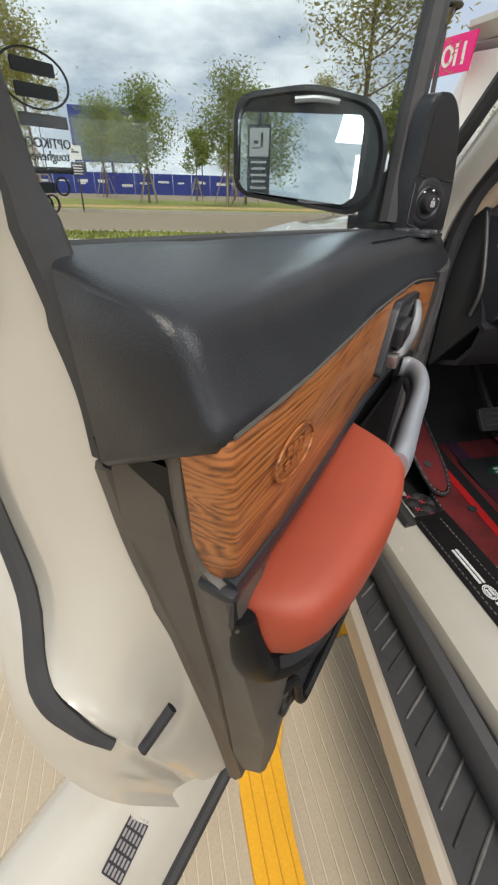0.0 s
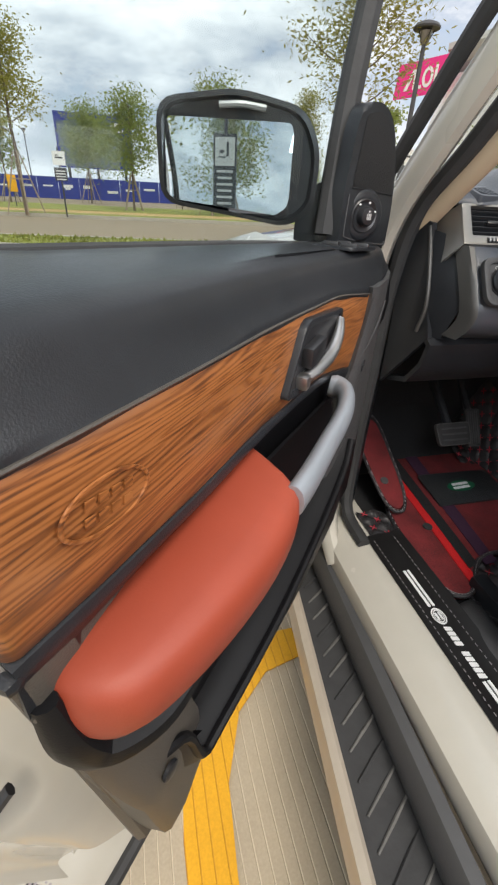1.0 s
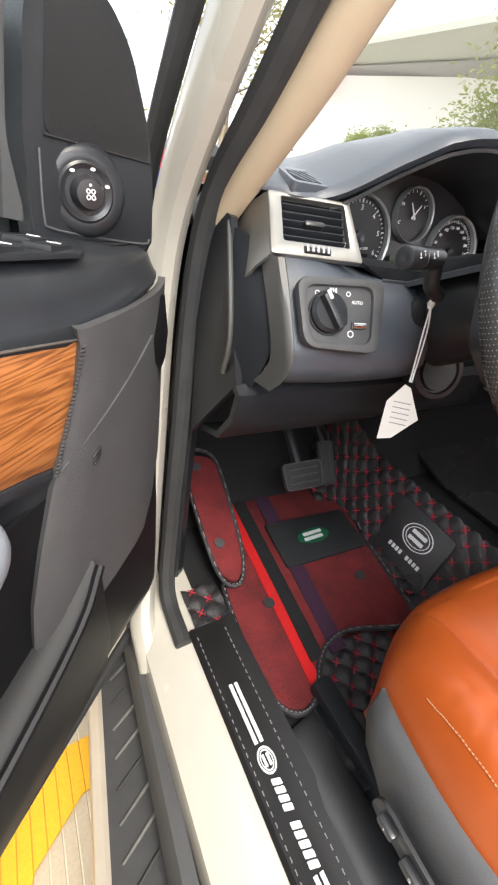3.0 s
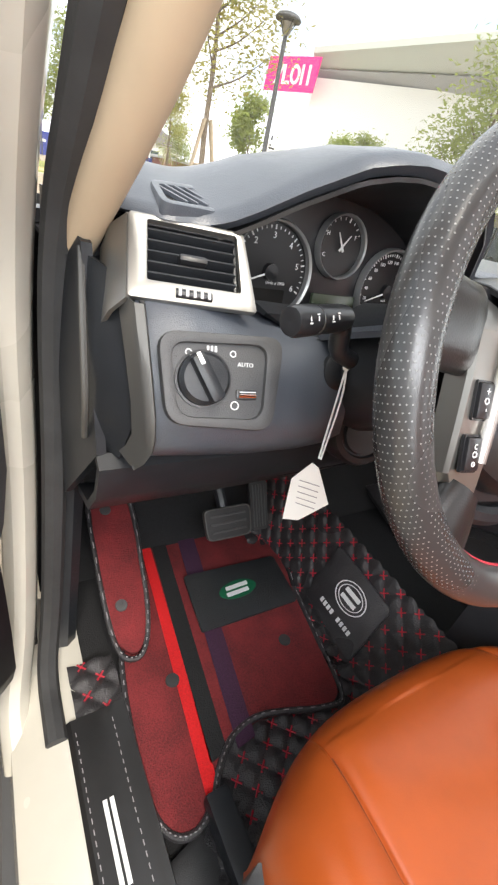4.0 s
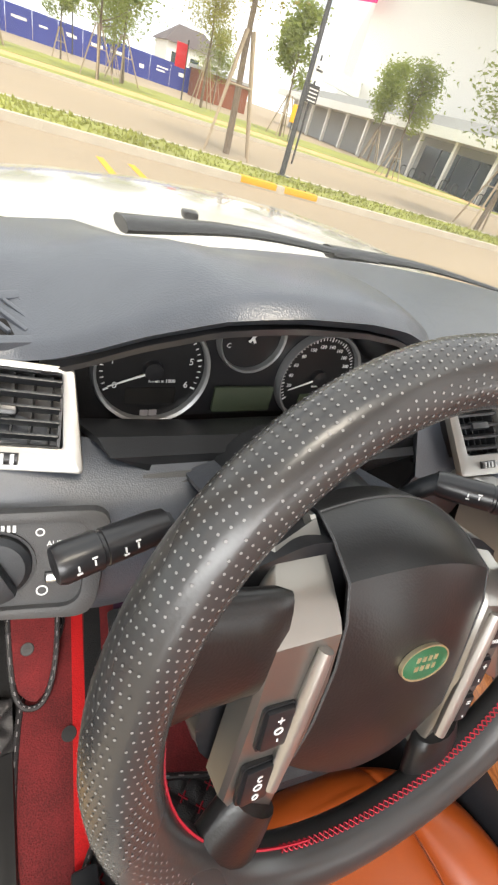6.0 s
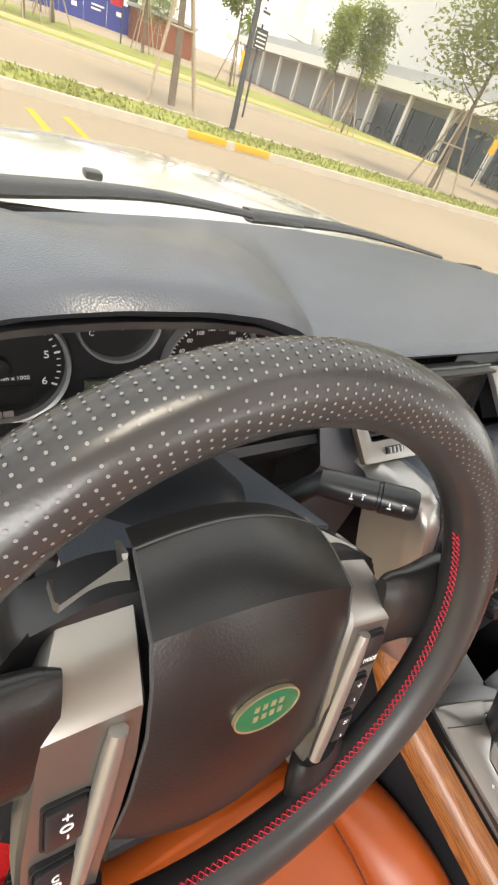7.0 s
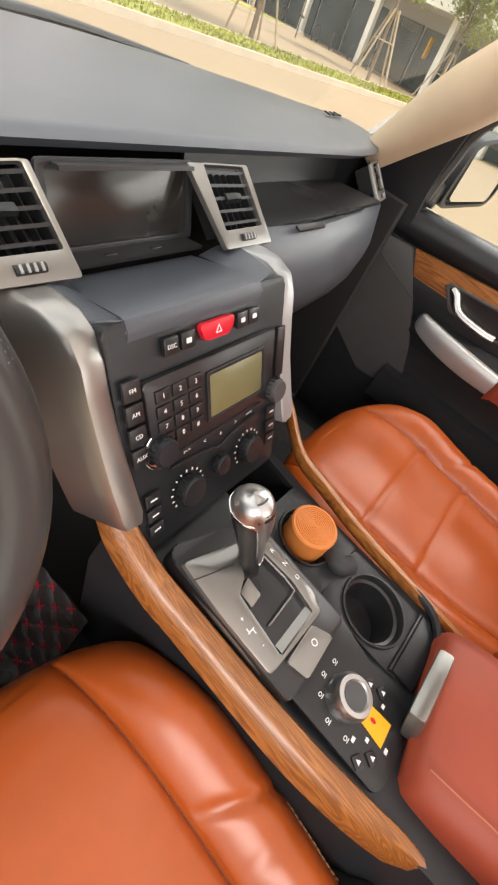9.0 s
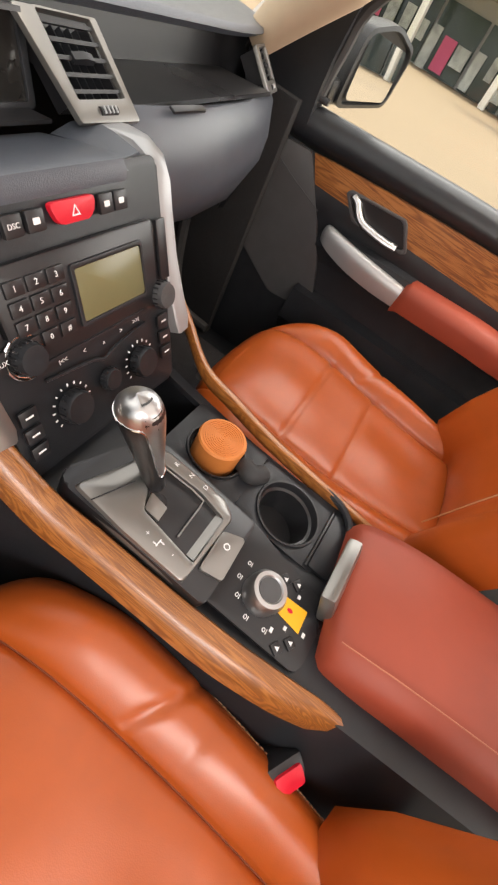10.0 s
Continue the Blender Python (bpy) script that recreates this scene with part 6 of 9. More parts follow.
part("knob_grip", box((0.013, 0.042, 0.014), km @ Matrix.Rotation(radians(28), 4, "Z") @ Matrix.Translation((0, 0, 0.013)), 0.004), PLASTIC, k_)
part("knob_mark", box((0.0035, 0.010, 0.001), km @ Matrix.Rotation(radians(28), 4, "Z") @ Matrix.Translation((0, 0.017, 0.0203))), WHITE, k_)
part("knob_ring", ring_plate(oval(0.050, 0.050, 36), oval(0.046, 0.046, 36), km, 0.002), GLOSS, sp)
part("panel_print", letters("AUTO", 0.0055, SM @ Matrix.Translation((0.018, 0.016, 0.0055)), 0.0003), WHITE, sp)
for x, y in ((-0.034, 0.024), (0.006, 0.025)):
    part("panel_symbol", ring_plate(oval(0.006, 0.006, 14, x, y), oval(0.0042, 0.0042, 14, x, y), SM @ Matrix.Translation((0, 0, 0.0055)), 0.0004), WHITE, sp)
bars(SM @ Matrix.Translation((0, 0, 0.0055)), 0, [(-0.017 + 0.0035 * k, 0.028, 0.002, 0.005) for k in range(3)], WHITE, sp, 0.0004)
part("dimmer_slot", box((0.020, 0.009, 0.006), SM @ Matrix.Translation((0.019, -0.010, 0.004)), 0.002), GLOSS, sp)
part("dimmer_wheel", tube([SM @ Vector((0.011, -0.010, 0.006)), SM @ Vector((0.027, -0.010, 0.006))], 0.004, 12), CHROME, sp)
part("panel_symbol", ring_plate(oval(0.008, 0.008, 16, 0.008, -0.020), oval(0.006, 0.006, 16, 0.008, -0.020), SM @ Matrix.Translation((0, 0, 0.0055)), 0.0004), WHITE, sp)

# ---------------------------------------------------------------- centre stack
stack = thing("centre_stack", (0, 0.3, 1.0), "black centre stack with radio, climate knobs and silver arms", "centre stack")
PM = basis((0, 0.208, 0.95), (1, 0, 0), (0, 0.403, 0.915))     # face of the stack: x across, y up the slope
part("stack_body", plate(rounded([(-0.122, -0.055), (0.122, -0.055), (0.128, 0.10), (0.130, 0.205), (-0.130, 0.205), (-0.128, 0.10)], 0.01), PM @ Matrix.Translation((0, 0, -0.16)), 0.158, 0.004), PLASTIC, stack)
part("stack_brow", loft([[(x, 0.2845, 1.116), (x, 0.2870, 1.130), (x, 0.2930, 1.1375), (x, 0.3000, 1.1375), (x, 0.345, 1.125), (x, 0.395, 1.108)] for x in (-0.106, -0.103, -0.05, 0, 0.05, 0.077, 0.080)], thick=0.006), DASH, stack, "", 50)
for sx in (-1, 1):
    part("stack_shoulder", loft([[(0.079 if sx > 0 else -0.105, 0.2875, 1.129), (sx * 0.122, 0.292, 1.118), (sx * 0.131, 0.300, 1.108)], [(0.079 if sx > 0 else -0.105, 0.294, 1.1365), (sx * 0.118, 0.304, 1.1340), (sx * 0.129, 0.312, 1.129)], [(0.079 if sx > 0 else -0.105, 0.345, 1.1245), (sx * 0.118, 0.350, 1.130), (sx * 0.128, 0.352, 1.132)], [(sx * 0.090, 0.392, 1.108), (sx * 0.110, 0.385, 1.122), (sx * 0.126, 0.376, 1.128)]], thick=0.004), DASH, stack, "", 50)
rad = part("radio", plate(rounded([(-0.098, 0.056), (0.098, 0.056), (0.103, 0.150), (-0.103, 0.150)], 0.006), PM, 0.006, 0.002), GLOSS, stack, "black radio face")
RM = PM @ Matrix.Translation((0, 0, 0.006))
part("radio_display", plate(rect(0.092, 0.050, 0.003, 0.028, 0.105), RM, 0.002, 0.0008), LCD, rad, "unlit greenish radio display")
part("display_frame", ring_plate(rect(0.102, 0.060, 0.004, 0.028, 0.105), rect(0.093, 0.051, 0.003, 0.028, 0.105), RM, 0.003, 0.0008), PLASTIC, rad)
for j, row in enumerate((("1", "2", "3"), ("4", "5", "6"), ("7", "8", "9"), ("*", "0", "#"))):
    for i, c in enumerate(row):
        x, y = -0.082 + 0.0215 * i, 0.132 - 0.0165 * j
        b = part("radio_key", box((0.0185, 0.013, 0.003), RM @ Matrix.Translation((x, y, 0.001)), 0.001), GLOSS, rad)
        part("key_print", letters(c, 0.0075, RM @ Matrix.Translation((x, y, 0.0028)), 0.0002), WHITE, b)
for j, c in enumerate(("FM", "AM", "CD", "AUX")):
    b = part("source_key", box((0.019, 0.020, 0.004), PM @ Matrix.Translation((-0.114, 0.148 - 0.0235 * j, 0.004)), 0.001), GLOSS, stack)
    part("key_print", letters(c, 0.0062, PM @ Matrix.Translation((-0.114, 0.148 - 0.0235 * j, 0.0065)), 0.0002), WHITE, b)
part("side_key", box((0.016, 0.065, 0.004), PM @ Matrix.Translation((0.117, 0.115, 0.004)), 0.0015), GLOSS, stack)
part("cd_slot", box((0.15, 0.003, 0.002), PM @ Matrix.Translation((0.0, 0.060, 0.0065))), PLASTIC, rad)
# hazard strip
part("hazard_button", plate(rounded([(-0.027, 0.184), (0.027, 0.184), (0.020, 0.166), (-0.020, 0.166)], 0.006), PM, 0.006, 0.002), RED, stack, "red hazard warning button")
part("hazard_print", ring_plate([(-0.005, 0.171), (0.005, 0.171), (0, 0.180)], [(-0.0032, 0.1722), (0.0032, 0.1722), (0, 0.178)], PM @ Matrix.Translation((0, 0, 0.0062)), 0.0004), WHITE, stack)
for x, c in ((-0.064, "DSC"), (-0.042, ""), (0.040, ""), (0.060, "")):
    b = part("strip_key", box((0.018, 0.017, 0.005), PM @ Matrix.Translation((x, 0.174, 0.003)), 0.0015), GLOSS, stack)
    if c:
        part("key_print", letters(c, 0.006, PM @ Matrix.Translation((x, 0.174, 0.006)), 0.0002), WHITE, b)
    else:
        part("key_mark", plate(rect(0.007, 0.005, 0.001, x, 0.174), PM @ Matrix.Translation((0, 0, 0.0056)), 0.0003), WHITE, b)


def knob(cx, cy, r, h, rim, parent, label, ticks=0):
    m = PM @ Matrix.Translation((cx, cy, 0.002))
    k = part("rotary_knob", spin([(r, 0), (r, h * 0.75), (r * 0.9, h), (r * 0.5, h * 1.0), (0.0, h * 0.96)], m, 32), rim, parent, label)
    for j in range(16):
        a = 2 * math.pi * j / 16
        part("knob_rib", box((0.0016, 0.003, h * 0.6), m @ Matrix.Rotation(a, 4, "Z") @ Matrix.Translation((0, r, h * 0.4)), 0.0004), GLOSS, k)
    for j in range(ticks):
        a = radians(215 - 250 * j / (ticks - 1))
        part("knob_tick", plate(rect(0.003, 0.0016), m @ Matrix.Translation((r * 1.32 * math.cos(a), r * 1.32 * math.sin(a), 0)) @ Matrix.Rotation(a, 4, "Z"), 0.0006), WHITE, parent)
    return k


knob(0.103, 0.068, 0.0155, 0.016, GREYPL, stack, "dark grey tuning knob")
k = knob(-0.090, 0.074, 0.0150, 0.016, PLASTIC, stack, "black volume knob with a chrome ring")
part("chrome_ring", ring_plate(oval(0.044, 0.044, 32), oval(0.034, 0.034, 32), PM @ Matrix.Translation((-0.090, 0.074, 0)), 0.006, 0.0015), CHROME, k)
knob(-0.055, 0.001, 0.0185, 0.014, PLASTIC, stack, "black temperature knob", 13)
knob(0.055, 0.001, 0.0185, 0.014, PLASTIC, stack, "black temperature knob", 13)
knob(0.0, 0.005, 0.0125, 0.010, PLASTIC, stack, "small black fan knob")
for x, y, c in ((-0.050, 0.050, "I<<"), (-0.022, 0.048, "<"), (0.006, 0.044, "^"), (0.034, 0.048, ">"), (0.060, 0.050, ">>I")):
    part("key_print", letters(c, 0.008, PM @ Matrix.Translation((x, y, 0.0005)), 0.0003), WHITE, stack)
part("key_ridge", tube(curve([PM @ Vector((-0.075, 0.040, 0)), PM @ Vector((-0.02, 0.036, 0.003)), PM @ Vector((0.0, 0.030, 0.003)), PM @ Vector((0.02, 0.036, 0.003)), PM @ Vector((0.075, 0.042, 0))], 6), 0.002, 6), PLASTIC, stack)
for sx in (-1, 1):
    for j in range(3):
        b = part("climate_key", box((0.020, 0.016, 0.004), PM @ Matrix.Translation((sx * 0.106, 0.018 - 0.021 * j + (0.015 if sx > 0 else 0), 0.002)), 0.0015), GLOSS, stack)
        part("key_mark", plate(rect(0.009, 0.002, 0, sx * 0.106, 0.018 - 0.021 * j + (0.015 if sx > 0 else 0)), PM @ Matrix.Translation((0, 0, 0.0042)), 0.0004), WHITE, b)
# silver arms that frame the stack
for sx, mat_, lab in ((-1, ARMSIL, "wide satin silver arm"), (1, SILVER, "satin silver arm")):
    arm_rows = []
    for y, z, xi, w, bk_ in ((0.372, 1.126, 0.125, 0.036, 0.02), (0.352, 1.131, 0.125, 0.036, 0.03), (0.328, 1.133, 0.126, 0.035, 0.04), (0.306, 1.127, 0.127, 0.033, 0.05), (0.290, 1.108, 0.128, 0.031, 0.06), (0.278, 1.080, 0.128, 0.031, 0.06), (0.256, 1.035, 0.126, 0.032, 0.06), (0.232, 0.995, 0.124, 0.034, 0.055), (0.214, 0.968, 0.123, 0.034, 0.05), (0.209, 0.958, 0.126, 0.028, 0.05)):
        k = 1.0 if sx > 0 else 0.92
        o_ = Vector((0, -0.009, 0.004))
        arm_rows.append([Vector((sx * xi, y + 0.004, z - 0.002)), Vector((sx * (xi + 0.002), y, z)) + o_ * 0.8, Vector((sx * (xi + 0.005), y, z)) + o_, Vector((sx * (xi + w * k - 0.005), y + 0.002, z)) + o_, Vector((sx * (xi + w * k - 0.001), y + 0.005, z)) + o_ * 0.7, Vector((sx * (xi + w * k + 0.003), y + 0.012, z - 0.002)), Vector((sx * (xi + w * k + 0.014), y + bk_, z - 0.014))])
    part("stack_arm", loft(arm_rows, thick=0.005), mat_, stack, lab, 45)
# screen, centre vents, passenger shelf
part("screen_recess", loft([[(-0.082, 0.418, 1.196), (0.078, 0.418, 1.196)], [(-0.078, 0.452, 1.188), (0.074, 0.452, 1.188)], [(-0.078, 0.428, 1.118), (0.074, 0.428, 1.118)], [(-0.085, 0.390, 1.118), (0.090, 0.390, 1.118)]], thick=0.004), GLOSS, dash)
part("screen_frame", ring_plate(rect(0.186, 0.078, 0.006), rect(0.170, 0.066, 0.005), basis((-0.002, 0.4255, 1.157), (1, 0, 0), (0, 0.30, 1)), 0.004, 0.001), PLASTIC, dash)
part("screen", box((0.176, 0.070, 0.004), basis((-0.002, 0.427, 1.157), (1, 0, 0), (0, 0.30, 1)), 0.002), DGLASS, dash, "dark unlit navigation screen")
for x in (-0.035, 0.025):
    part("screen_button", box((0.014, 0.004, 0.005), basis((x, 0.400, 1.121), (1, 0, 0), (0, 0.2, 1)), 0.001), GLOSS, dash)


def centre_vent(m, outer, inner, slats):
    """A slanted vent beside the screen, open up to the dash pad; outer and inner are its corners: low left, low right, top right, top left."""
    def at(u, w, z):
        a, b = Vector(inner[0]).lerp(Vector(inner[1]), u), Vector(inner[3]).lerp(Vector(inner[2]), u)
        p = a.lerp(b, w)
        return m @ Vector((p.x, p.y, z))
    v = part("vent", ring_plate(rounded(outer, 0.004), rounded(inner, 0.003), m, 0.007, 0.0018), WSILVER, dash, "air vent with silver frame and black slats")
    part("vent_well", loft([[at(0, 0, -0.002), at(0, 1, -0.002)], [at(0.03, 0, -0.03), at(0.03, 1, -0.03)], [at(0.97, 0, -0.03), at(0.97, 1, -0.03)], [at(1, 0, -0.002), at(1, 1, -0.002)]], thick=0.001), GLOSS, v)
    for k in range(slats):
        w = (k + 0.6) / slats
        part("slat", loft([[at(u, w - 0.035, 0.003), at(u, w + 0.01, 0.0045), at(u, w + 0.05, -0.006), at(u, w + 0.02, -0.0065)] for u in (0.0, 0.5, 1.0)], closed=True, caps=True), PLASTIC, v)
    for k in range(6):
        u = (k + 0.6) / 6.2
        part("vane", loft([[at(u, w, -0.010), at(u + 0.02, w, -0.010), at(u + 0.02, w, -0.024), at(u, w, -0.024)] for w in (0.02, 0.98)], closed=True, caps=True), PLASTIC, v)
    part("vent_knob", loft([[at(0.5 + 0.20 * q, 0.44, 0.002), at(0.5 + 0.20 * q, 0.47, 0.010 - 0.003 * abs(q)), at(0.5 + 0.20 * q, 0.57, 0.009 - 0.003 * abs(q)), at(0.5 + 0.20 * q, 0.60, 0.001)] for q in (-1, -0.7, 0, 0.7, 1)], closed=True, caps=True), PLASTIC, v)
    c = (Vector(outer[0]) + Vector(outer[1]) + Vector(inner[0]) + Vector(inner[1])) / 4
    th = part("thumb_wheel", tube([m @ Vector((c.x - 0.013, c.y, 0.006)), m @ Vector((c.x + 0.013, c.y, 0.006))], 0.0045, 12), GLOSS, v)
    for k in range(4):
        part("wheel_rib", box((0.0026, 0.0070, 0.002), m @ Matrix.Translation((c.x - 0.009 + 0.006 * k, c.y, 0.0103)), 0.0005), SILVER, th)


for sx, outer, inner in ((-1, ((-0.054, -0.050), (0.034, -0.052), (0.025, 0.041), (-0.070, 0.037)), ((-0.041, -0.0275), (0.0256, -0.0275), (0.018, 0.039), (-0.0565, 0.0355))),
                         (1, ((-0.027, -0.052), (0.066, -0.054), (0.0545, 0.038), (-0.0506, 0.041)), ((-0.0186, -0.0315), (0.054, -0.0315), (0.0445, 0.0355), (-0.025, 0.0385)))):
    cm = basis((sx * 0.127, 0.404, 1.163), (1, sx * 0.02, 0), (sx * -0.14, 0.72, 0.70))
    centre_vent(cm, outer, inner, 5)
pm_ = basis((0.655, 0.452, 1.163), (1, 0.22, 0), (-0.05, 0.70, 0.70))
vent(pm_, 0.044, 0.050, 4, (0.016, 0.008, 0.020, 0.004), WSILVER, dash)
part("shelf_end", box((0.17, 0.02, 0.115), Matrix.Translation((0.675, 0.535, 1.145)), 0.004), GLOSS, dash)
part("shelf_back", loft([[(0.165, 0.455, 1.204), (0.61, 0.475, 1.204)], [(0.17, 0.53, 1.195), (0.61, 0.54, 1.195)], [(0.17, 0.52, 1.120), (0.61, 0.52, 1.125)], [(0.18, 0.385, 1.128), (0.61, 0.40, 1.138)]], thick=0.006), GLOSS, dash)
part("glovebox", loft([[(x, y + 0.10 * ((x - 0.35) / 0.4) ** 2, z) for x in (0.168, 0.20, 0.35, 0.50, 0.64, 0.70)] for y, z in ((0.395, 1.128), (0.372, 1.136), (0.352, 1.118), (0.335, 1.06), (0.335, 1.03), (0.352, 0.985), (0.40, 0.955), (0.48, 0.945))], thick=0.012), DASH, dash, "charcoal glovebox front", 60)
part("glovebox_latch", box((0.075, 0.010, 0.004), basis((0.30, 0.369, 1.1375), (1, 0, 0), (0, 0.9, 0.3)), 0.0015), GLOSS, dash)
part("under_dash", loft([[(0.12, 0.50, 0.95), (0.74, 0.52, 0.95)], [(0.12, 0.60, 0.90), (0.74, 0.60, 0.90)]], thick=0.01), PLASTIC, dash)
part("dash_filler", loft([[(-0.20, 0.47, 1.205), (-0.13, 0.46, 1.205)], [(-0.205, 0.43, 1.15), (-0.16, 0.415, 1.15)], [(-0.20, 0.40, 1.10), (-0.155, 0.36, 1.10)], [(-0.20, 0.42, 0.95), (-0.15, 0.36, 0.92)]], thick=0.01), DASH, dash)

# ---------------------------------------------------------------- steering column and wheel
cowl_x = np.linspace(-0.72, 0.73, 19)
part("cowl", loft([[(x, base_y(x) + d, z) for x in cowl_x] for d, z in ((0.004, 1.196), (0.012, 1.15))] + [[(x, 0.905, 1.14) for x in cowl_x]], thick=0.008), GLOSS, car)
WC = Vector((-0.398, 0.226, 1.157))
CWM = basis(WC, (1, 0, 0), (0, 0.40, 0.917))
WM = CWM @ Matrix.Rotation(radians(-10), 4, "Z")       # x right, y up the rim, z to the driver
wheel = thing("steering_wheel", WC, "black perforated leather steering wheel with silver spokes", "steering wheel")


def W(x, y, z):
    return WM @ Vector((x, y, z))


RR, TR = 0.167, 0.0172
RIM = basis(CWM @ Vector((-0.014, 0.007, 0.005)), CWM.to_3x3() @ Vector((1, 0, 0.047)), CWM.to_3x3() @ Vector((0, 1, 0.018))) @ Matrix.Rotation(radians(-10), 4, "Z")


def RW(x, y, z):
    return RIM @ Vector((x, y, z))


ring_pts = [RW(RR * math.cos(a), RR * math.sin(a), 0.002 * math.cos(2 * a)) for a in np.linspace(0, 2 * math.pi, 72, endpoint=False)]
rim = part("rim", tube(ring_pts, TR, 20, closed=True, up=tuple(RIM.to_3x3().col[2])), GRIP, wheel, "black leather rim with pale perforations")


def rim_point(a, b, r=TR):
    """A place on the rim: a round the wheel, b round the tube (0 is outward, 90 degrees towards the driver)."""
    q = RR + r * math.cos(b)
    return RW(q * math.cos(a), q * math.sin(a), r * math.sin(b) + 0.002 * math.cos(2 * a))


# perforations, as one joined set of tiny discs proud of the leather
dv_, df_ = [], []
for a0, a1 in ((22, 245),):
    na = 150
    for i in range(na):
        a = radians(lerp(a0, a1, i / (na - 1)))
        for j in range(15):
            b = radians(-42 + 11.2 * j + (5.6 if i % 2 else 0))
            if 62 < math.degrees(b) < 74:
                continue
            c = rim_point(a, b, TR + 0.0002)
            u = (rim_point(a + 0.01, b) - rim_point(a, b)).normalized()
            n = (c - rim_point(a, b, 0.0)).normalized()
            w = n.cross(u)
            k0 = len(dv_)
            for q in range(6):
                t_ = q * math.pi / 3
                dv_.append(c + 0.00062 * (u * math.cos(t_) + w * math.sin(t_)))
            df_.append(tuple(range(k0, k0 + 6)))
me = bpy.data.meshes.new("perforation")
me.from_pydata(dv_, [], df_)
tagged(part("perforation", me, DOT, rim), kind="stuff")
# hub: silver plates, black airbag pad; it stands symmetrically about HX
HX = -0.012


def hub_row(hw, y_mid, y_edge, z_mid, z_edge, n=13):
    """One row across the pad: half width, and the height and proudness in its middle and at its edges."""
    return [W(HX + hw * u, lerp(y_mid, y_edge, u * u), lerp(z_mid, z_edge, abs(u) ** 2.4)) for u in np.linspace(-1, 1, n)]


pad_rows = [hub_row(0.058, 0.083, 0.070, -0.062, -0.066), hub_row(0.060, 0.0845, 0.0710, -0.043, -0.046), hub_row(0.0610, 0.0840, 0.0705, -0.0395, -0.0425),
            hub_row(0.0625, 0.0760, 0.0640, -0.0230, -0.0265), hub_row(0.0635, 0.0610, 0.0505, -0.0010, -0.0060), hub_row(0.0620, 0.0340, 0.0300, 0.0065, -0.0005), hub_row(0.0605, 0.0050, 0.0030, 0.0105, 0.0010),
            hub_row(0.0630, -0.0350, -0.0330, 0.0100, 0.0008), hub_row(0.0665, -0.0680, -0.0560, 0.0060, -0.0010), hub_row(0.0670, -0.0860, -0.0660, 0.0005, -0.0040),
            hub_row(0.0660, -0.0920, -0.0700, -0.0080, -0.0110), hub_row(0.0630, -0.0940, -0.0720, -0.0350, -0.0350)]
pad = part("airbag_pad", loft(pad_rows, thick=0.004), LEATHER, wheel, "black grained airbag pad", 30)
# Thin grey tubes drawn as the highlight along the pad's edge seam.
part("pad_edge_highlight", tube([r[0] for r in pad_rows[1:]], 0.0009, 5), GREYPL, pad)
part("pad_edge_highlight", tube([r[-1] for r in pad_rows[1:]], 0.0009, 5), GREYPL, pad)
part("pad_edge_highlight", tube([p + (W(0, 0, 1) - W(0, 0, 0)) * 0.0006 for p in pad_rows[1]], 0.0009, 5), GREYPL, pad)
em = WM @ Matrix.Translation((HX, 0.004, 0.0100)) @ Matrix.Rotation(radians(-4), 4, "X")
part("emblem", plate(oval(0.041, 0.0215, 32), em, 0.002, 0.0008), GREEN, pad, "green oval badge with pale gold marks")
part("emblem_ring", ring_plate(oval(0.0425, 0.023, 32), oval(0.0405, 0.021, 32), em, 0.0024), GOLD, pad)
for y in (-0.0030, 0.0030):
    for k in range(4):
        part("emblem_bar", plate([(-0.009 + 0.0052 * k + q * 0.15, y * 0.95 + q) for q in (-0.0016, 0.0016)] + [(-0.0062 + 0.0052 * k + q * 0.15, y * 0.95 + q) for q in (0.0016, -0.0016)], em @ Matrix.Translation((0, 0, 0.002)), 0.0004), GOLD, pad)
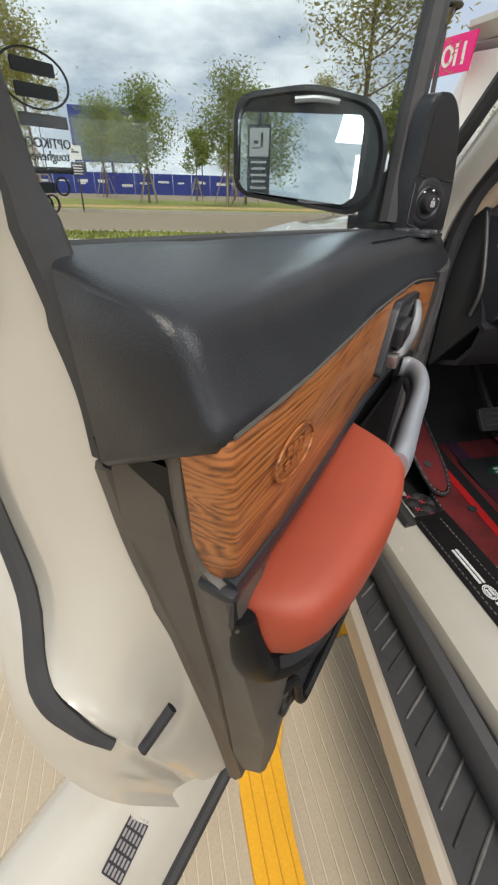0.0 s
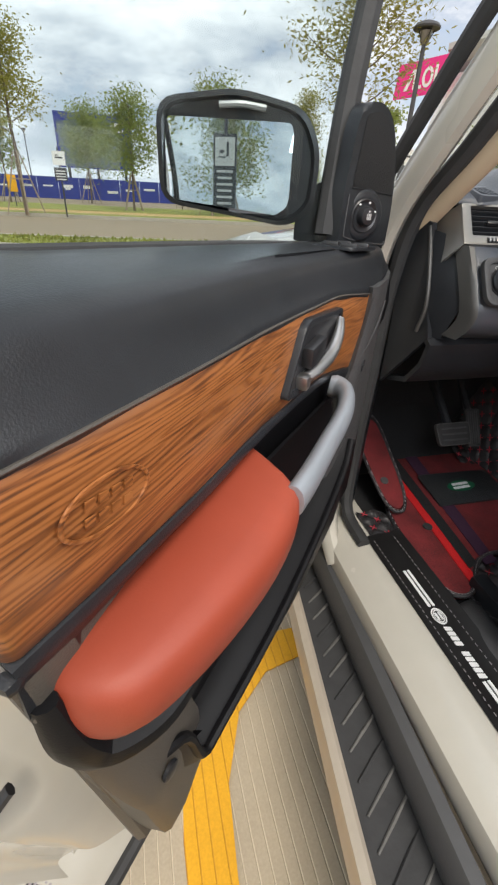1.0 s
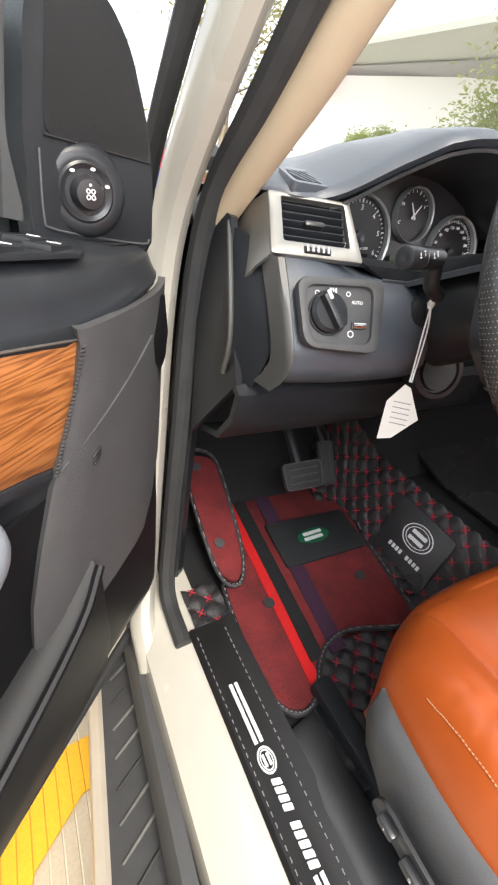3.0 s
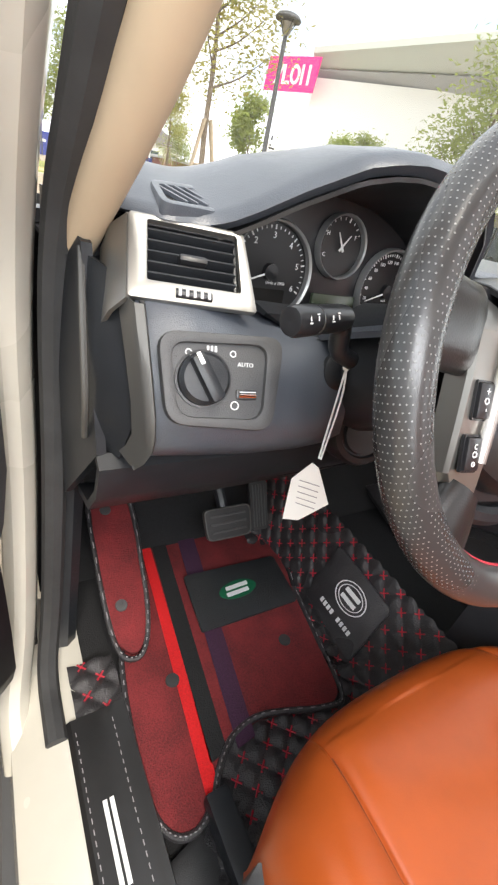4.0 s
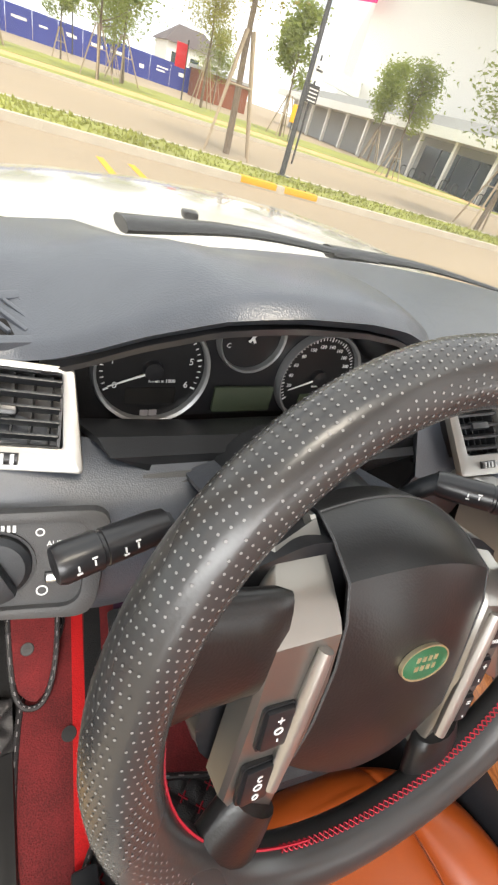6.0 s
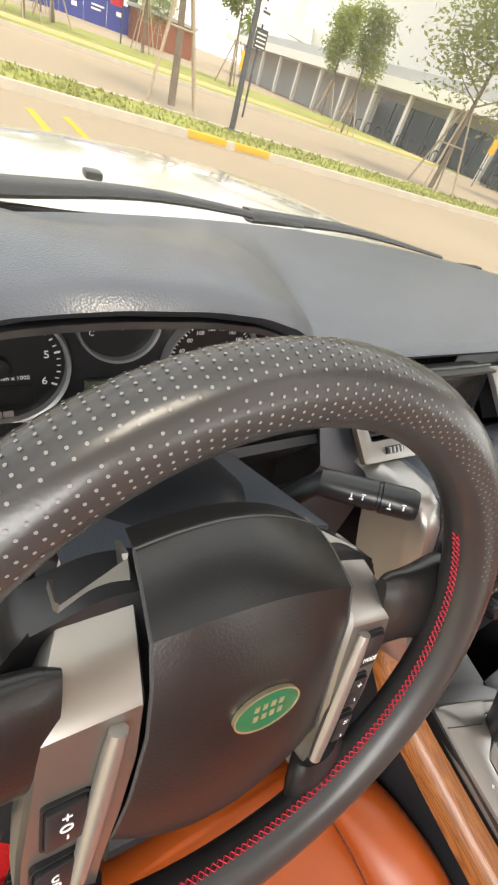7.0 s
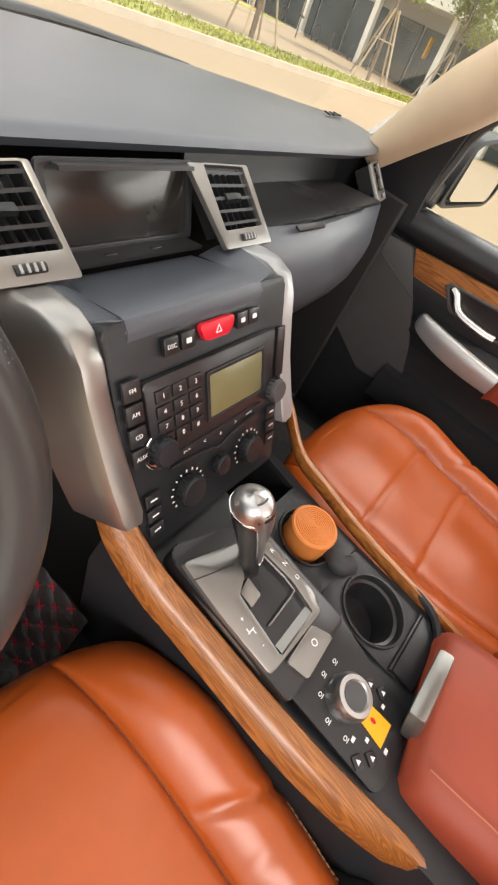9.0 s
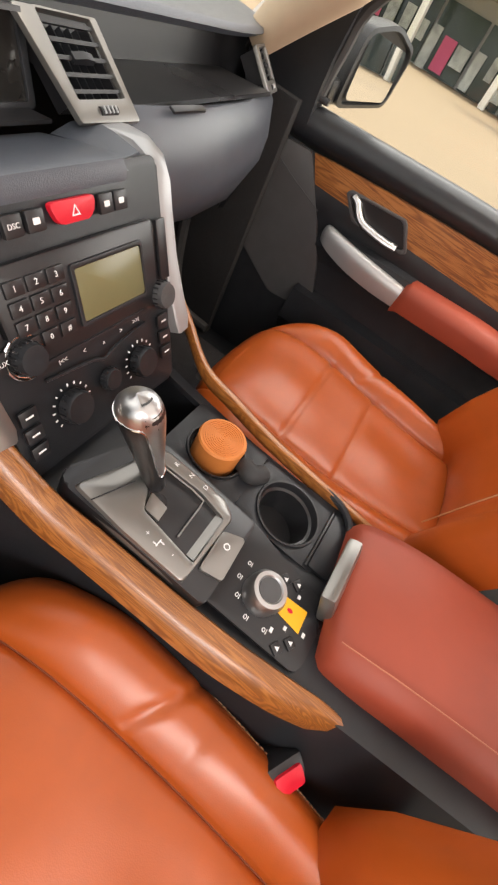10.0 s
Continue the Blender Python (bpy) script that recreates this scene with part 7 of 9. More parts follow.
for sx in (-1, 1):
    # each row: inner and outer edge as (distance from the middle, height, proudness)
    pr_ = (((0.0625, 0.0690, -0.0430), (0.0960, 0.0560, -0.0330)), ((0.0640, 0.0480, -0.0170), (0.1030, 0.0420, -0.0150)), ((0.0650, 0.0330, -0.0010), (0.1065, 0.0285, -0.0020)),
           ((0.0645, 0.0270, 0.0020), (0.1072, 0.0220, 0.0010)), ((0.0635, -0.0020, 0.0030), (0.1080, -0.0080, 0.0015)), ((0.0665, -0.0340, 0.0030), (0.1090, -0.0400, 0.0010)),
           ((0.0700, -0.0660, 0.0010), (0.1075, -0.0740, -0.0020)), ((0.0700, -0.0900, -0.0020), (0.0960, -0.0900, -0.0040)), ((0.0690, -0.1060, -0.0045), (0.0760, -0.1040, -0.0055)))
    rows_ = []
    for a_, b_ in pr_:
        q = [Vector(a_).lerp(Vector(b_), f) for f in (0.0, 0.04, 0.35, 0.7, 0.96, 1.0)]
        q[0].z -= 0.0030
        q[-1].z -= 0.0035
        q = [q[0] - Vector((0.0, 0, 0.012))] + q + [q[-1] - Vector((0, 0, 0.016))]
        rows_.append([W(HX + sx * p.x, p.y, p.z) for p in q])
    sp_ = part("spoke_plate", loft(rows_, thick=0.003), SPOKESIL, wheel, "warm silver spoke plate with buttons", 24)
    by = -0.064 if sx < 0 else -0.080
    bar_pts = [W(HX + sx * lerp(0.0765, 0.0835 if sx < 0 else 0.0700, k / 6), lerp(0.021, by, k / 6), 0.0045) for k in range(7)]
    part("spoke_bar", tube(bar_pts, [0.0042, 0.0050, 0.0052, 0.0052, 0.0052, 0.0050, 0.0044], 10, flat=0.9, up=tuple(WM.to_3x3().col[2])), BARWARM, wheel, "satin silver bar")
    gr_rows = []
    for x, y, h, zt in ((0.098, 0.021, 0.027, 0.006), (0.107, 0.021, 0.030, 0.010), (0.120, 0.021, 0.030, 0.011), (0.135, 0.021, 0.031, 0.012), (0.148, 0.021, 0.034, 0.013), (0.160, 0.020, 0.037, 0.014)):
        gr_rows.append([W(HX + sx * x, y + h * math.copysign(abs(math.sin(t_)) ** 0.7, math.sin(t_)), -0.008 + zt * math.cos(t_)) for t_ in np.linspace(0, 2 * math.pi, 20, endpoint=False)])
    part("spoke_leather", loft(gr_rows, closed=True, caps=True), LEATHER, wheel, "black grained spoke cover", 60)
    low_rows = []
    for x, y, h in ((0.083, -0.086, 0.019), (0.086, -0.095, 0.023), (0.089, -0.105, 0.026), (0.093, -0.116, 0.028), (0.097, -0.127, 0.031)):
        low_rows.append([W(HX + sx * (x + h * 0.87 * math.sin(t_)), y + h * 0.5 * math.sin(t_), -0.006 + 0.0120 * math.cos(t_)) for t_ in np.linspace(0, 2 * math.pi, 16, endpoint=False)])
    part("lower_spoke", loft(low_rows, closed=True, caps=True), LEATHER, wheel, "black grained lower spoke cover", 60)
    for x, y, w, h, c in (((-0.1045, -0.0225, 0.0165, 0.024, "+"), (-0.1060, -0.0585, 0.0165, 0.023, "o")) if sx < 0 else ((0.0785, 0.0040, 0.0155, 0.025, "MODE"), (0.0775, -0.0300, 0.0145, 0.023, "+"), (0.0770, -0.0620, 0.0140, 0.021, "="))):
        bt = WM @ Matrix.Translation((x, y, 0.0030)) @ Matrix.Rotation(radians(-3 * sx), 4, "Z")
        b = part("wheel_button", box((w, h, 0.006), bt, 0.002), GLOSS, sp_, "black button")
        part("button_gap", ring_plate(rect(w + 0.003, h + 0.003, 0.003), rect(w + 0.0006, h + 0.0006, 0.002), bt @ Matrix.Translation((0, 0, -0.002)), 0.0024), GLOSS, sp_)
        if len(c) > 1:
            part("button_print", letters(c, 0.0048, bt @ Matrix.Translation((0, -0.006, 0.0032)), 0.0002), WHITE, b)
        else:
            part("button_print", letters(c, 0.0085, bt @ Matrix.Translation((0, 0.006 if c != "o" else -0.006, 0.0032)), 0.0002), WHITE, b)
            part("button_print", letters("-" if c != "o" else "c", 0.0085, bt @ Matrix.Translation((0, -0.006 if c != "o" else 0.006, 0.0032)) @ Matrix.Rotation(radians(90 if c != "o" else 0), 4, "Z"), 0.0002), WHITE, b)
            if sx < 0:
                part("button_print", ring_plate(oval(0.0055, 0.0045, 14, 0, 0), oval(0.0038, 0.0028, 14, 0, 0), bt @ Matrix.Translation((0, 0, 0.0030)), 0.0004), WHITE, b)
part("hub_back", plate(rounded([(-0.128, 0.046), (-0.090, 0.062), (0.066, 0.062), (0.104, 0.046), (0.106, -0.060), (0.070, -0.100), (-0.094, -0.100), (-0.130, -0.060)], 0.01), WM @ Matrix.Translation((0, 0, -0.060)), 0.034, 0.006), GLOSS, wheel)
part("lower_bridge", tube(curve([W(HX - 0.060, -0.104, -0.024), W(HX, -0.112, -0.026), W(HX + 0.060, -0.104, -0.024)], 5), 0.009, 8), PLASTIC, wheel)
# red cross stitching along the inside of the rim
for a0, a1 in ((-72, 36), (188, 200), (-108, -72)):
    n_ = int(abs(a1 - a0) / 1.7)
    for i in range(n_):
        a = radians(lerp(a0, a1, i / n_))
        for sgn in (-1, 1):
            part("red_stitch", tube([rim_point(a, radians(176 + 7 * sgn), TR + 0.0005), rim_point(a + radians(1.5), radians(176 - 7 * sgn), TR + 0.0005)], 0.0005, 4), THREADR, rim)
part("red_seam", tube([rim_point(radians(a), radians(178), TR + 0.0003) for a in np.linspace(150, 262, 50)], 0.0009, 5), THREADR, rim)
# column shroud and stalks


def W(x, y, z):
    return CWM @ Vector((x, y, z))


col = thing("steering_column", (-0.398, 0.36, 1.12), "black steering column shroud with two stalks", "steering column")
part("shroud", loft([[W(w * math.cos(t_), 0.012 + h * math.sin(t_), z) for t_ in np.linspace(0, 2 * math.pi, 18, endpoint=False)] for w, h, z in ((0.055, 0.042, -0.055), (0.066, 0.052, -0.075), (0.074, 0.064, -0.12), (0.070, 0.075, -0.20))], closed=True, caps=True), PLASTIC, col)
part("shroud_top", loft([[W(x, 0.046 + 0.016 * math.cos(x * 17), z) for x in np.linspace(-0.085, 0.085, 13)] for z in (-0.055, -0.075, -0.13, -0.20)], thick=0.006), DASH, col)
for sx in (-1, 1):
    q_ = ((-0.100, 0.022, -0.128), (-0.122, 0.030, -0.120), (-0.130, 0.046, -0.110), (-0.136, 0.0555, -0.1035)) if sx < 0 else ((0.062, 0.030, -0.120), (0.088, 0.036, -0.112), (0.104, 0.052, -0.100), (0.1135, 0.0580, -0.0915))
    st = part("stalk", tube(curve([W(*p) for p in q_], 4), [0.0085] * 5 + [0.009] * 5 + [0.0095, 0.010, 0.0105], 10), PLASTIC, col, "black control stalk with white symbols")
    ax = (W(-0.198, 0.0490, -0.0900) - W(*q_[3])) if sx < 0 else (W(0.1600, 0.0530, -0.0370) - W(*q_[3]))
    tm_ = ax.to_track_quat("Z", "Y").to_matrix().to_4x4()
    tm_.translation = W(*q_[3])
    hr, hl = (0.0112, ax.length) if sx < 0 else (0.0120, ax.length)
    part("stalk_head", spin([(hr * 0.90, -0.004), (hr, hl * 0.06), (hr * 1.02, hl * 0.56), (hr * 0.95, hl * 0.57), (hr * 0.95, hl * 0.60), (hr * 1.06, hl * 0.61), (hr * 1.06, hl * 0.93), (hr * 0.93, hl * 0.99), (hr * 0.62, hl), (0.0, hl * 0.985)], tm_, 24), GLOSS, st)
    up_ = (Vector((-0.42, 0.05, 1.32)) - tm_.translation)
    side = ax.normalized()
    up_ = (up_ - side * up_.dot(side)).normalized()
    for k in range(4):
        p = tm_ @ Vector((0, 0, hl * (0.30, 0.42, 0.70, 0.84)[k])) + up_ * hr * 1.035
        part("stalk_symbol", box((0.0034, 0.0010, 0.0006), basis(p + side * 0.0000, side.cross(up_), side)), WHITE, st)
        part("stalk_symbol", box((0.0010, 0.0030, 0.0006), basis(p + side.cross(up_) * 0.003 * (-1) ** k, side.cross(up_), side)), WHITE, st)
part("column_cap", spin([(0.050, -0.03), (0.049, -0.004), (0.044, 0.004), (0.036, 0.005), (0.034, 0.001), (0.032, 0.001), (0.030, 0.006), (0.0, 0.007)], basis((-0.366, 0.408, 1.000), (1, -0.25, 0), (0, 0.3, 0.95)), 36), PLASTIC, col, "", 30)
# key ring, string and paper tag hanging from the ignition
tag_ = thing("key_tag", (-0.50, 0.36, 1.0), "white paper tag on a white string hanging from the ignition", "key tag")
part("ignition", spin([(0.020, 0), (0.020, 0.006), (0.013, 0.010), (0.0, 0.010)], basis((-0.468, 0.395, 1.095), (1, 0, 0), (0, 0.35, 0.94)), 20), PLASTIC, tag_)
k0 = Vector((-0.472, 0.378, 1.110))
part("string", tube(curve([k0, (-0.480, 0.368, 1.075), (-0.498, 0.347, 1.018)], 4), 0.0011, 5), PAPER, tag_)
part("string", tube(curve([k0, (-0.476, 0.366, 1.075), (-0.497, 0.345, 1.018)], 4), 0.0011, 5), PAPER, tag_)
part("string_knot", spin([(0.003, -0.006), (0.005, 0), (0.002, 0.008)], Matrix.Translation(k0), 8), PAPER, tag_)
tgm = basis((-0.503, 0.341, 0.980), (0.62, -0.78, 0.1), (-0.16, 0.05, 1))
tg = part("tag", plate([(-0.022, -0.050), (-0.004, -0.044), (0.024, -0.008), (0.006, 0.034), (-0.002, 0.038), (-0.020, 0.010)], tgm, 0.0012), PAPER, tag_, "folded white paper tag")
bars(tgm @ Matrix.Translation((0, 0, 0.0012)), 0, [(0.0, 0.012 - 0.008 * k, 0.022, 0.0012) for k in range(5)], THREADG, tg, 0.0003)

# ---------------------------------------------------------------- centre console
con = thing("centre_console", (0, -0.05, 0.7), "black centre console with walnut rails and grey gear surround", "centre console")


def deck(y):
    """Height of the console's top along its length."""
    return 0.855 + 0.032 * max(0.0, min(1.0, (y + 0.02) / 0.22)) ** 1.3


ys = [0.25, 0.20, 0.12, 0.04, -0.05, -0.14, -0.20, -0.26]
part("console_body", loft([[(-0.150, y, 0.50), (-0.145, y, deck(y) - 0.07), (-0.112, y, deck(y) - 0.004), (0, y, deck(y) - 0.002), (0.030, y, deck(y) - 0.004)] for y in ys + [-0.7]], thick=0.01), PLASTIC, con)
part("console_side", loft([[(0.132, y, deck(y) - 0.004), (0.148, y, deck(y) - 0.004), (0.162, y, deck(y) - 0.07), (0.165, y, 0.50)] for y in ys + [-0.7]], thick=0.01), PLASTIC, con)


def rail(sx, w, parent):
    rows_ = []
    pts = [(0.245, 0.140, 0.972, 0.026), (0.215, 0.142, 0.946, 0.031), (0.16, 0.139, 0.910, 0.033), (0.10, 0.134, 0.892, 0.034), (0.02, 0.132, 0.878, 0.035), (-0.07, 0.130, 0.868, 0.035), (-0.15, 0.122, 0.860, 0.032), (-0.20, 0.113, 0.853, 0.026), (-0.235, 0.108, 0.846, 0.012), (-0.247, 0.107, 0.842, 0.004)] if sx < 0 else [(0.245, 0.152, 0.975, 0.020), (0.215, 0.150, 0.948, 0.028), (0.16, 0.134, 0.910, 0.034), (0.10, 0.122, 0.892, 0.036), (0.02, 0.116, 0.878, 0.036), (-0.07, 0.113, 0.868, 0.036), (-0.15, 0.110, 0.860, 0.032), (-0.20, 0.108, 0.853, 0.026), (-0.235, 0.106, 0.846, 0.014), (-0.247, 0.106, 0.842, 0.004)]
    for y, x, z, ww in pts:
        x = x if sx < 0 else x + 0.045 - 0.012 * (y > 0.12)
        ww = ww * w
        rows_.append([Vector((sx * (x - ww * 0.55), y, z - 0.002)), Vector((sx * (x - ww * 0.45), y, z + 0.003)), Vector((sx * (x - ww * 0.1), y, z + 0.004)), Vector((sx * (x + ww * 0.18), y, z + 0.001)), Vector((sx * (x + ww * 0.42), y, z - 0.010)), Vector((sx * (x + ww * 0.5), y, z - 0.028)), Vector((sx * (x + ww * 0.2), y, z - 0.032)), Vector((sx * (x - ww * 0.5), y, z - 0.014))])
    sm_ = [curve([r[k] for r in rows_], 4) for k in range(8)]
    return part("wood_rail", loft([[sm_[k][i] for k in range(8)] for i in range(len(sm_[0]))], closed=True, caps=True), WOODC, parent, "glossy walnut console rail", 50)


rail(-1, 1.0, con)
rail(1, 0.55, con)
# gear surround: grey plate with the gate, and the lever
GM = basis((0, 0, 0.894), (1, 0, 0), (0, 1, 0.14))
part("gear_plinth", plate(rounded([(-0.112, -0.030), (0.012, -0.030), (0.012, 0.118), (-0.030, 0.150), (-0.100, 0.175), (-0.112, 0.160)], 0.008), GM @ Matrix.Translation((0, 0, -0.05)), 0.047, 0.003), GLOSS, con)
go = rounded([(-0.111, 0.003), (-0.010, -0.002), (0.005, 0.016), (0.003, 0.113), (-0.030, 0.128), (-0.108, 0.155), (-0.1115, 0.085)], 0.007)
gi = rounded([(-0.086, 0.007), (-0.019, 0.009), (-0.013, 0.050), (-0.018, 0.108), (-0.048, 0.117), (-0.054, 0.092), (-0.076, 0.084)], 0.004)
fr_rows = []
for k in range(len(go)):
    (ox, oy), (ix, iy) = go[k], gi[k]
    fr_rows.append([GM @ Vector((lerp(ox, ix, q), lerp(oy, iy, q), h)) for q, h in ((-0.05, -0.014), (0.0, -0.004), (0.06, 0.0005), (0.22, 0.0028), (0.80, 0.0034), (0.95, 0.0024), (1.0, -0.003), (1.0, -0.024))])
part("gear_frame", loft(fr_rows, ring=True), WSILVER, con, "grey metallic gear surround", 30)
part("frame_groove", tube([GM @ Vector(p) for p in ((-0.1085, 0.130, 0.0030), (-0.085, 0.121, 0.0046), (-0.060, 0.112, 0.0046))], 0.0007, 5), GLOSS, con)
part("gear_gate", plate(rounded([(-0.090, 0.004), (-0.012, 0.004), (-0.010, 0.112), (-0.088, 0.118)], 0.004), GM @ Matrix.Translation((0, 0, -0.024)), 0.003), GLOSS, con)
for k in range(14):
    part("gate_rib", box((0.050, 0.0026, 0.003), GM @ Matrix.Translation((-0.046, 0.041 + 0.0046 * k, -0.011)) @ Matrix.Rotation(radians(6), 4, "Z"), 0.0008), GLOSS, con)
part("gate_step", plate(rounded([(-0.0755, 0.064), (-0.056, 0.066), (-0.054, 0.0905), (-0.0745, 0.0845)], 0.002), GM @ Matrix.Translation((0, 0, -0.02)), 0.0205, 0.001), WSILVER, con)
part("gate_ramp", loft([[GM @ Vector((x, 0.008, 0.0015)) for x in (-0.084, -0.05, -0.020)], [GM @ Vector((x, 0.016, -0.002)) for x in (-0.082, -0.05, -0.018)], [GM @ Vector((x, 0.036, -0.015)) for x in (-0.078, -0.05, -0.015)]], thick=0.003), WSILVER, con)
part("gate_lip", tube([GM @ Vector((-0.074, 0.037, 0.0010)), GM @ Vector((-0.030, 0.0385, 0.0010)), GM @ Vector((-0.018, 0.0400, 0.0010)), GM @ Vector((-0.0165, 0.058, 0.0010)), GM @ Vector((-0.0205, 0.106, 0.0015))], 0.0012, 6), SATIN, con)
for c, x, y in (("R", -0.0060, 0.092), ("N", -0.0040, 0.070), ("D", -0.0035, 0.048), ("+", -0.0950, 0.064), ("-", -0.0955, 0.030)):
    part("gear_letter", letters(c, 0.0085, GM @ Matrix.Translation((x, y, 0.0036)), 0.0004), WHITE, con)
bars(GM @ Matrix.Translation((0, 0, 0.0034)), 0, [(-0.0955, 0.049, 0.010, 0.0014), (-0.0930, 0.046, 0.0014, 0.006), (-0.0985, 0.051, 0.0014, 0.006)], WHITE, con, 0.0004)
lev = thing("gear_lever", (-0.045, 0.10, 0.89), "black leather gear lever with a chrome top", "gear lever")
L0, L1 = Vector((-0.041, 0.098, 0.908)), Vector((-0.063, 0.132, 1.030))
ax = (L1 - L0).normalized()
lm_ = basis(L0, Vector((1, 0, 0)) - ax * ax.x, Vector((0, 1, 0)) - ax * ax.y)


def lever_row(z, rx, ry, ox=0.0, oy=0.0, n=18):
    return [lm_ @ Vector((ox + rx * math.cos(t_), oy + ry * math.sin(t_), z)) for t_ in np.linspace(0, 2 * math.pi, n, endpoint=False)]


part("lever_base", loft([lever_row(-0.032, 0.013, 0.013), lever_row(0.012, 0.012, 0.012)], closed=True, caps=True), GLOSS, lev)
knob = ((0.000, 0.0125), (0.030, 0.0145), (0.055, 0.0170), (0.078, 0.0200), (0.096, 0.0224), (0.110, 0.0238), (0.120, 0.0236), (0.129, 0.0212), (0.135, 0.0160), (0.1385, 0.0085), (0.1395, 0.001))


def knob_r(z):
    """Radius of the egg-shaped knob at a height on the lever."""
    return float(np.interp(z, [k[0] for k in knob], [k[1] for k in knob]))


part("lever_grip", loft([lever_row(z, r * 0.90, r, n=28) for z, r in knob[:7] + ((0.126, 0.022),)], closed=True, caps=True), LEATHER, lev, "black leather grip", 60)


def cap_edge(a):
    """Height of the lower edge of the metal cap round the knob: a tongue runs down the front."""
    c = (1 + math.cos(a + 1.30)) / 2
    f = min(1.0, max(0.0, (c - 0.72) / 0.20))
    return lerp(0.1215 - 0.010 * c, 0.022, f * f * (3 - 2 * f))


cap_rows = []
for u in (0.0, 0.12, 0.25, 0.38, 0.5, 0.6, 0.7, 0.78, 0.86, 0.93, 1.0):
    row = []
    for k in range(48):
        a = 2 * math.pi * k / 48
        z = lerp(cap_edge(a), 0.1410, u)
        r = knob_r(min(z, 0.1395)) * (1 - 0.9 * (u == 1.0)) + 0.0010 * (1 - u)
        row.append(lm_ @ Vector((0.90 * r * math.cos(a), r * math.sin(a), z)))
    cap_rows.append(row)
part("lever_cap", loft(cap_rows, closed=True), SATIN, lev, "satin chrome knob top", 70)
part("lever_trim", tube(cap_rows[0] + cap_rows[0][:1], 0.0011, 6), CHROME, lev, "chrome edge")
for k in range(4):
    a = -2.1 + 0.26 * k
    part("cap_print", box((0.0020, 0.0036, 0.0004), lm_ @ Matrix.Translation((0.0126 * math.cos(a), 0.0140 * math.sin(a), 0.1386)) @ Matrix.Rotation(a, 4, "Z") @ Matrix.Rotation(radians(22), 4, "Y")), GREYPL, lev)
# parking brake tile, terrain knob, buttons
TM_ = basis((-0.045, -0.062, 0.862), (1, 0, 0), (0, 1, 0.10))
part("terrain_panel", plate(rounded([(-0.053, -0.092), (-0.040, -0.099), (0.041, -0.104), (0.052, -0.04), (0.071, 0.047), (-0.052, 0.062)], 0.006), TM_, 0.004, 0.001), GLOSS, con)
pb = part("parking_brake", plate(rounded([(-0.080, -0.031), (-0.019, -0.028), (-0.031, 0.0005), (-0.086, -0.002)], 0.004), GM @ Matrix.Translation((0, 0, -0.018)), 0.0195, 0.0025), WSILVER, con, "grey parking brake switch")
part("brake_mark", ring_plate(oval(0.0085, 0.0085, 16, -0.044, -0.014), oval(0.0060, 0.0060, 16, -0.044, -0.014), GM @ Matrix.Translation((0, 0, 0.0016)), 0.0004), WHITE, pb)
tk = part("terrain_knob", spin([(0.0250, 0.002), (0.0250, 0.020), (0.0215, 0.0265), (0.0165, 0.0270), (0.0148, 0.0250), (0.0, 0.0250)], TM_ @ Matrix.Translation((-0.005, -0.018, 0.002)), 36), SATIN, con, "round silver terrain knob")
part("knob_face", spin([(0.0148, 0.0247), (0.0142, 0.0258), (0.0, 0.0260)], TM_ @ Matrix.Translation((-0.005, -0.018, 0.002)), 28), GREYPL, tk)
for k, (x, y) in enumerate(((-0.036, -0.040), (-0.038, -0.014), (-0.024, 0.007), (-0.004, 0.016), (0.018, 0.013))):
    part("terrain_mark", ring_plate(oval(0.0058, 0.0044, 12, x, y), oval(0.0040, 0.0028, 12, x, y), TM_ @ Matrix.Translation((0, 0, 0.004)), 0.0005), WHITE, con)
    part("terrain_mark", plate(rect(0.0062, 0.0009, 0, x, y - 0.0036), TM_ @ Matrix.Translation((0, 0, 0.004)), 0.0005), WHITE, con)
part("yellow_sticker", plate([(-0.008, -0.040), (-0.013, -0.079), (0.017, -0.079), (0.015, -0.044)], TM_ @ Matrix.Translation((0, 0, 0.0045)), 0.0008), YELLOWTAG, con, "yellow sticker with a red drop")
part("sticker_drop", plate(oval(0.005, 0.008, 12, 0.003, -0.058), TM_ @ Matrix.Translation((0, 0, 0.0055)), 0.0005), RED, con)
for x, y in ((-0.044, -0.062), (-0.029, -0.074), (0.032, -0.036), (0.037, -0.054)):
    b = part("console_key", box((0.012, 0.013, 0.004), TM_ @ Matrix.Translation((x, y, 0.005)) @ Matrix.Rotation(radians(-30), 4, "Z"), 0.001), GLOSS, con)
    part("key_arrow", plate([(x - 0.003, y - 0.002), (x + 0.003, y - 0.002), (x, y + 0.0035)], TM_ @ Matrix.Translation((0, 0, 0.0072)), 0.0004), WHITE, b)
bars(TM_ @ Matrix.Translation((0, 0, 0.004)), 0, [(-0.030, -0.048, 0.006, 0.004), (-0.018, -0.062, 0.005, 0.004), (-0.010, -0.086, 0.006, 0.004), (0.026, -0.062, 0.005, 0.004)], WHITE, con, 0.0005)
# cup holders with an orange ribbed can in one of them
HM = basis((0.082, 0.0, 0.859), (1, 0, 0), (0, 1, 0.08))


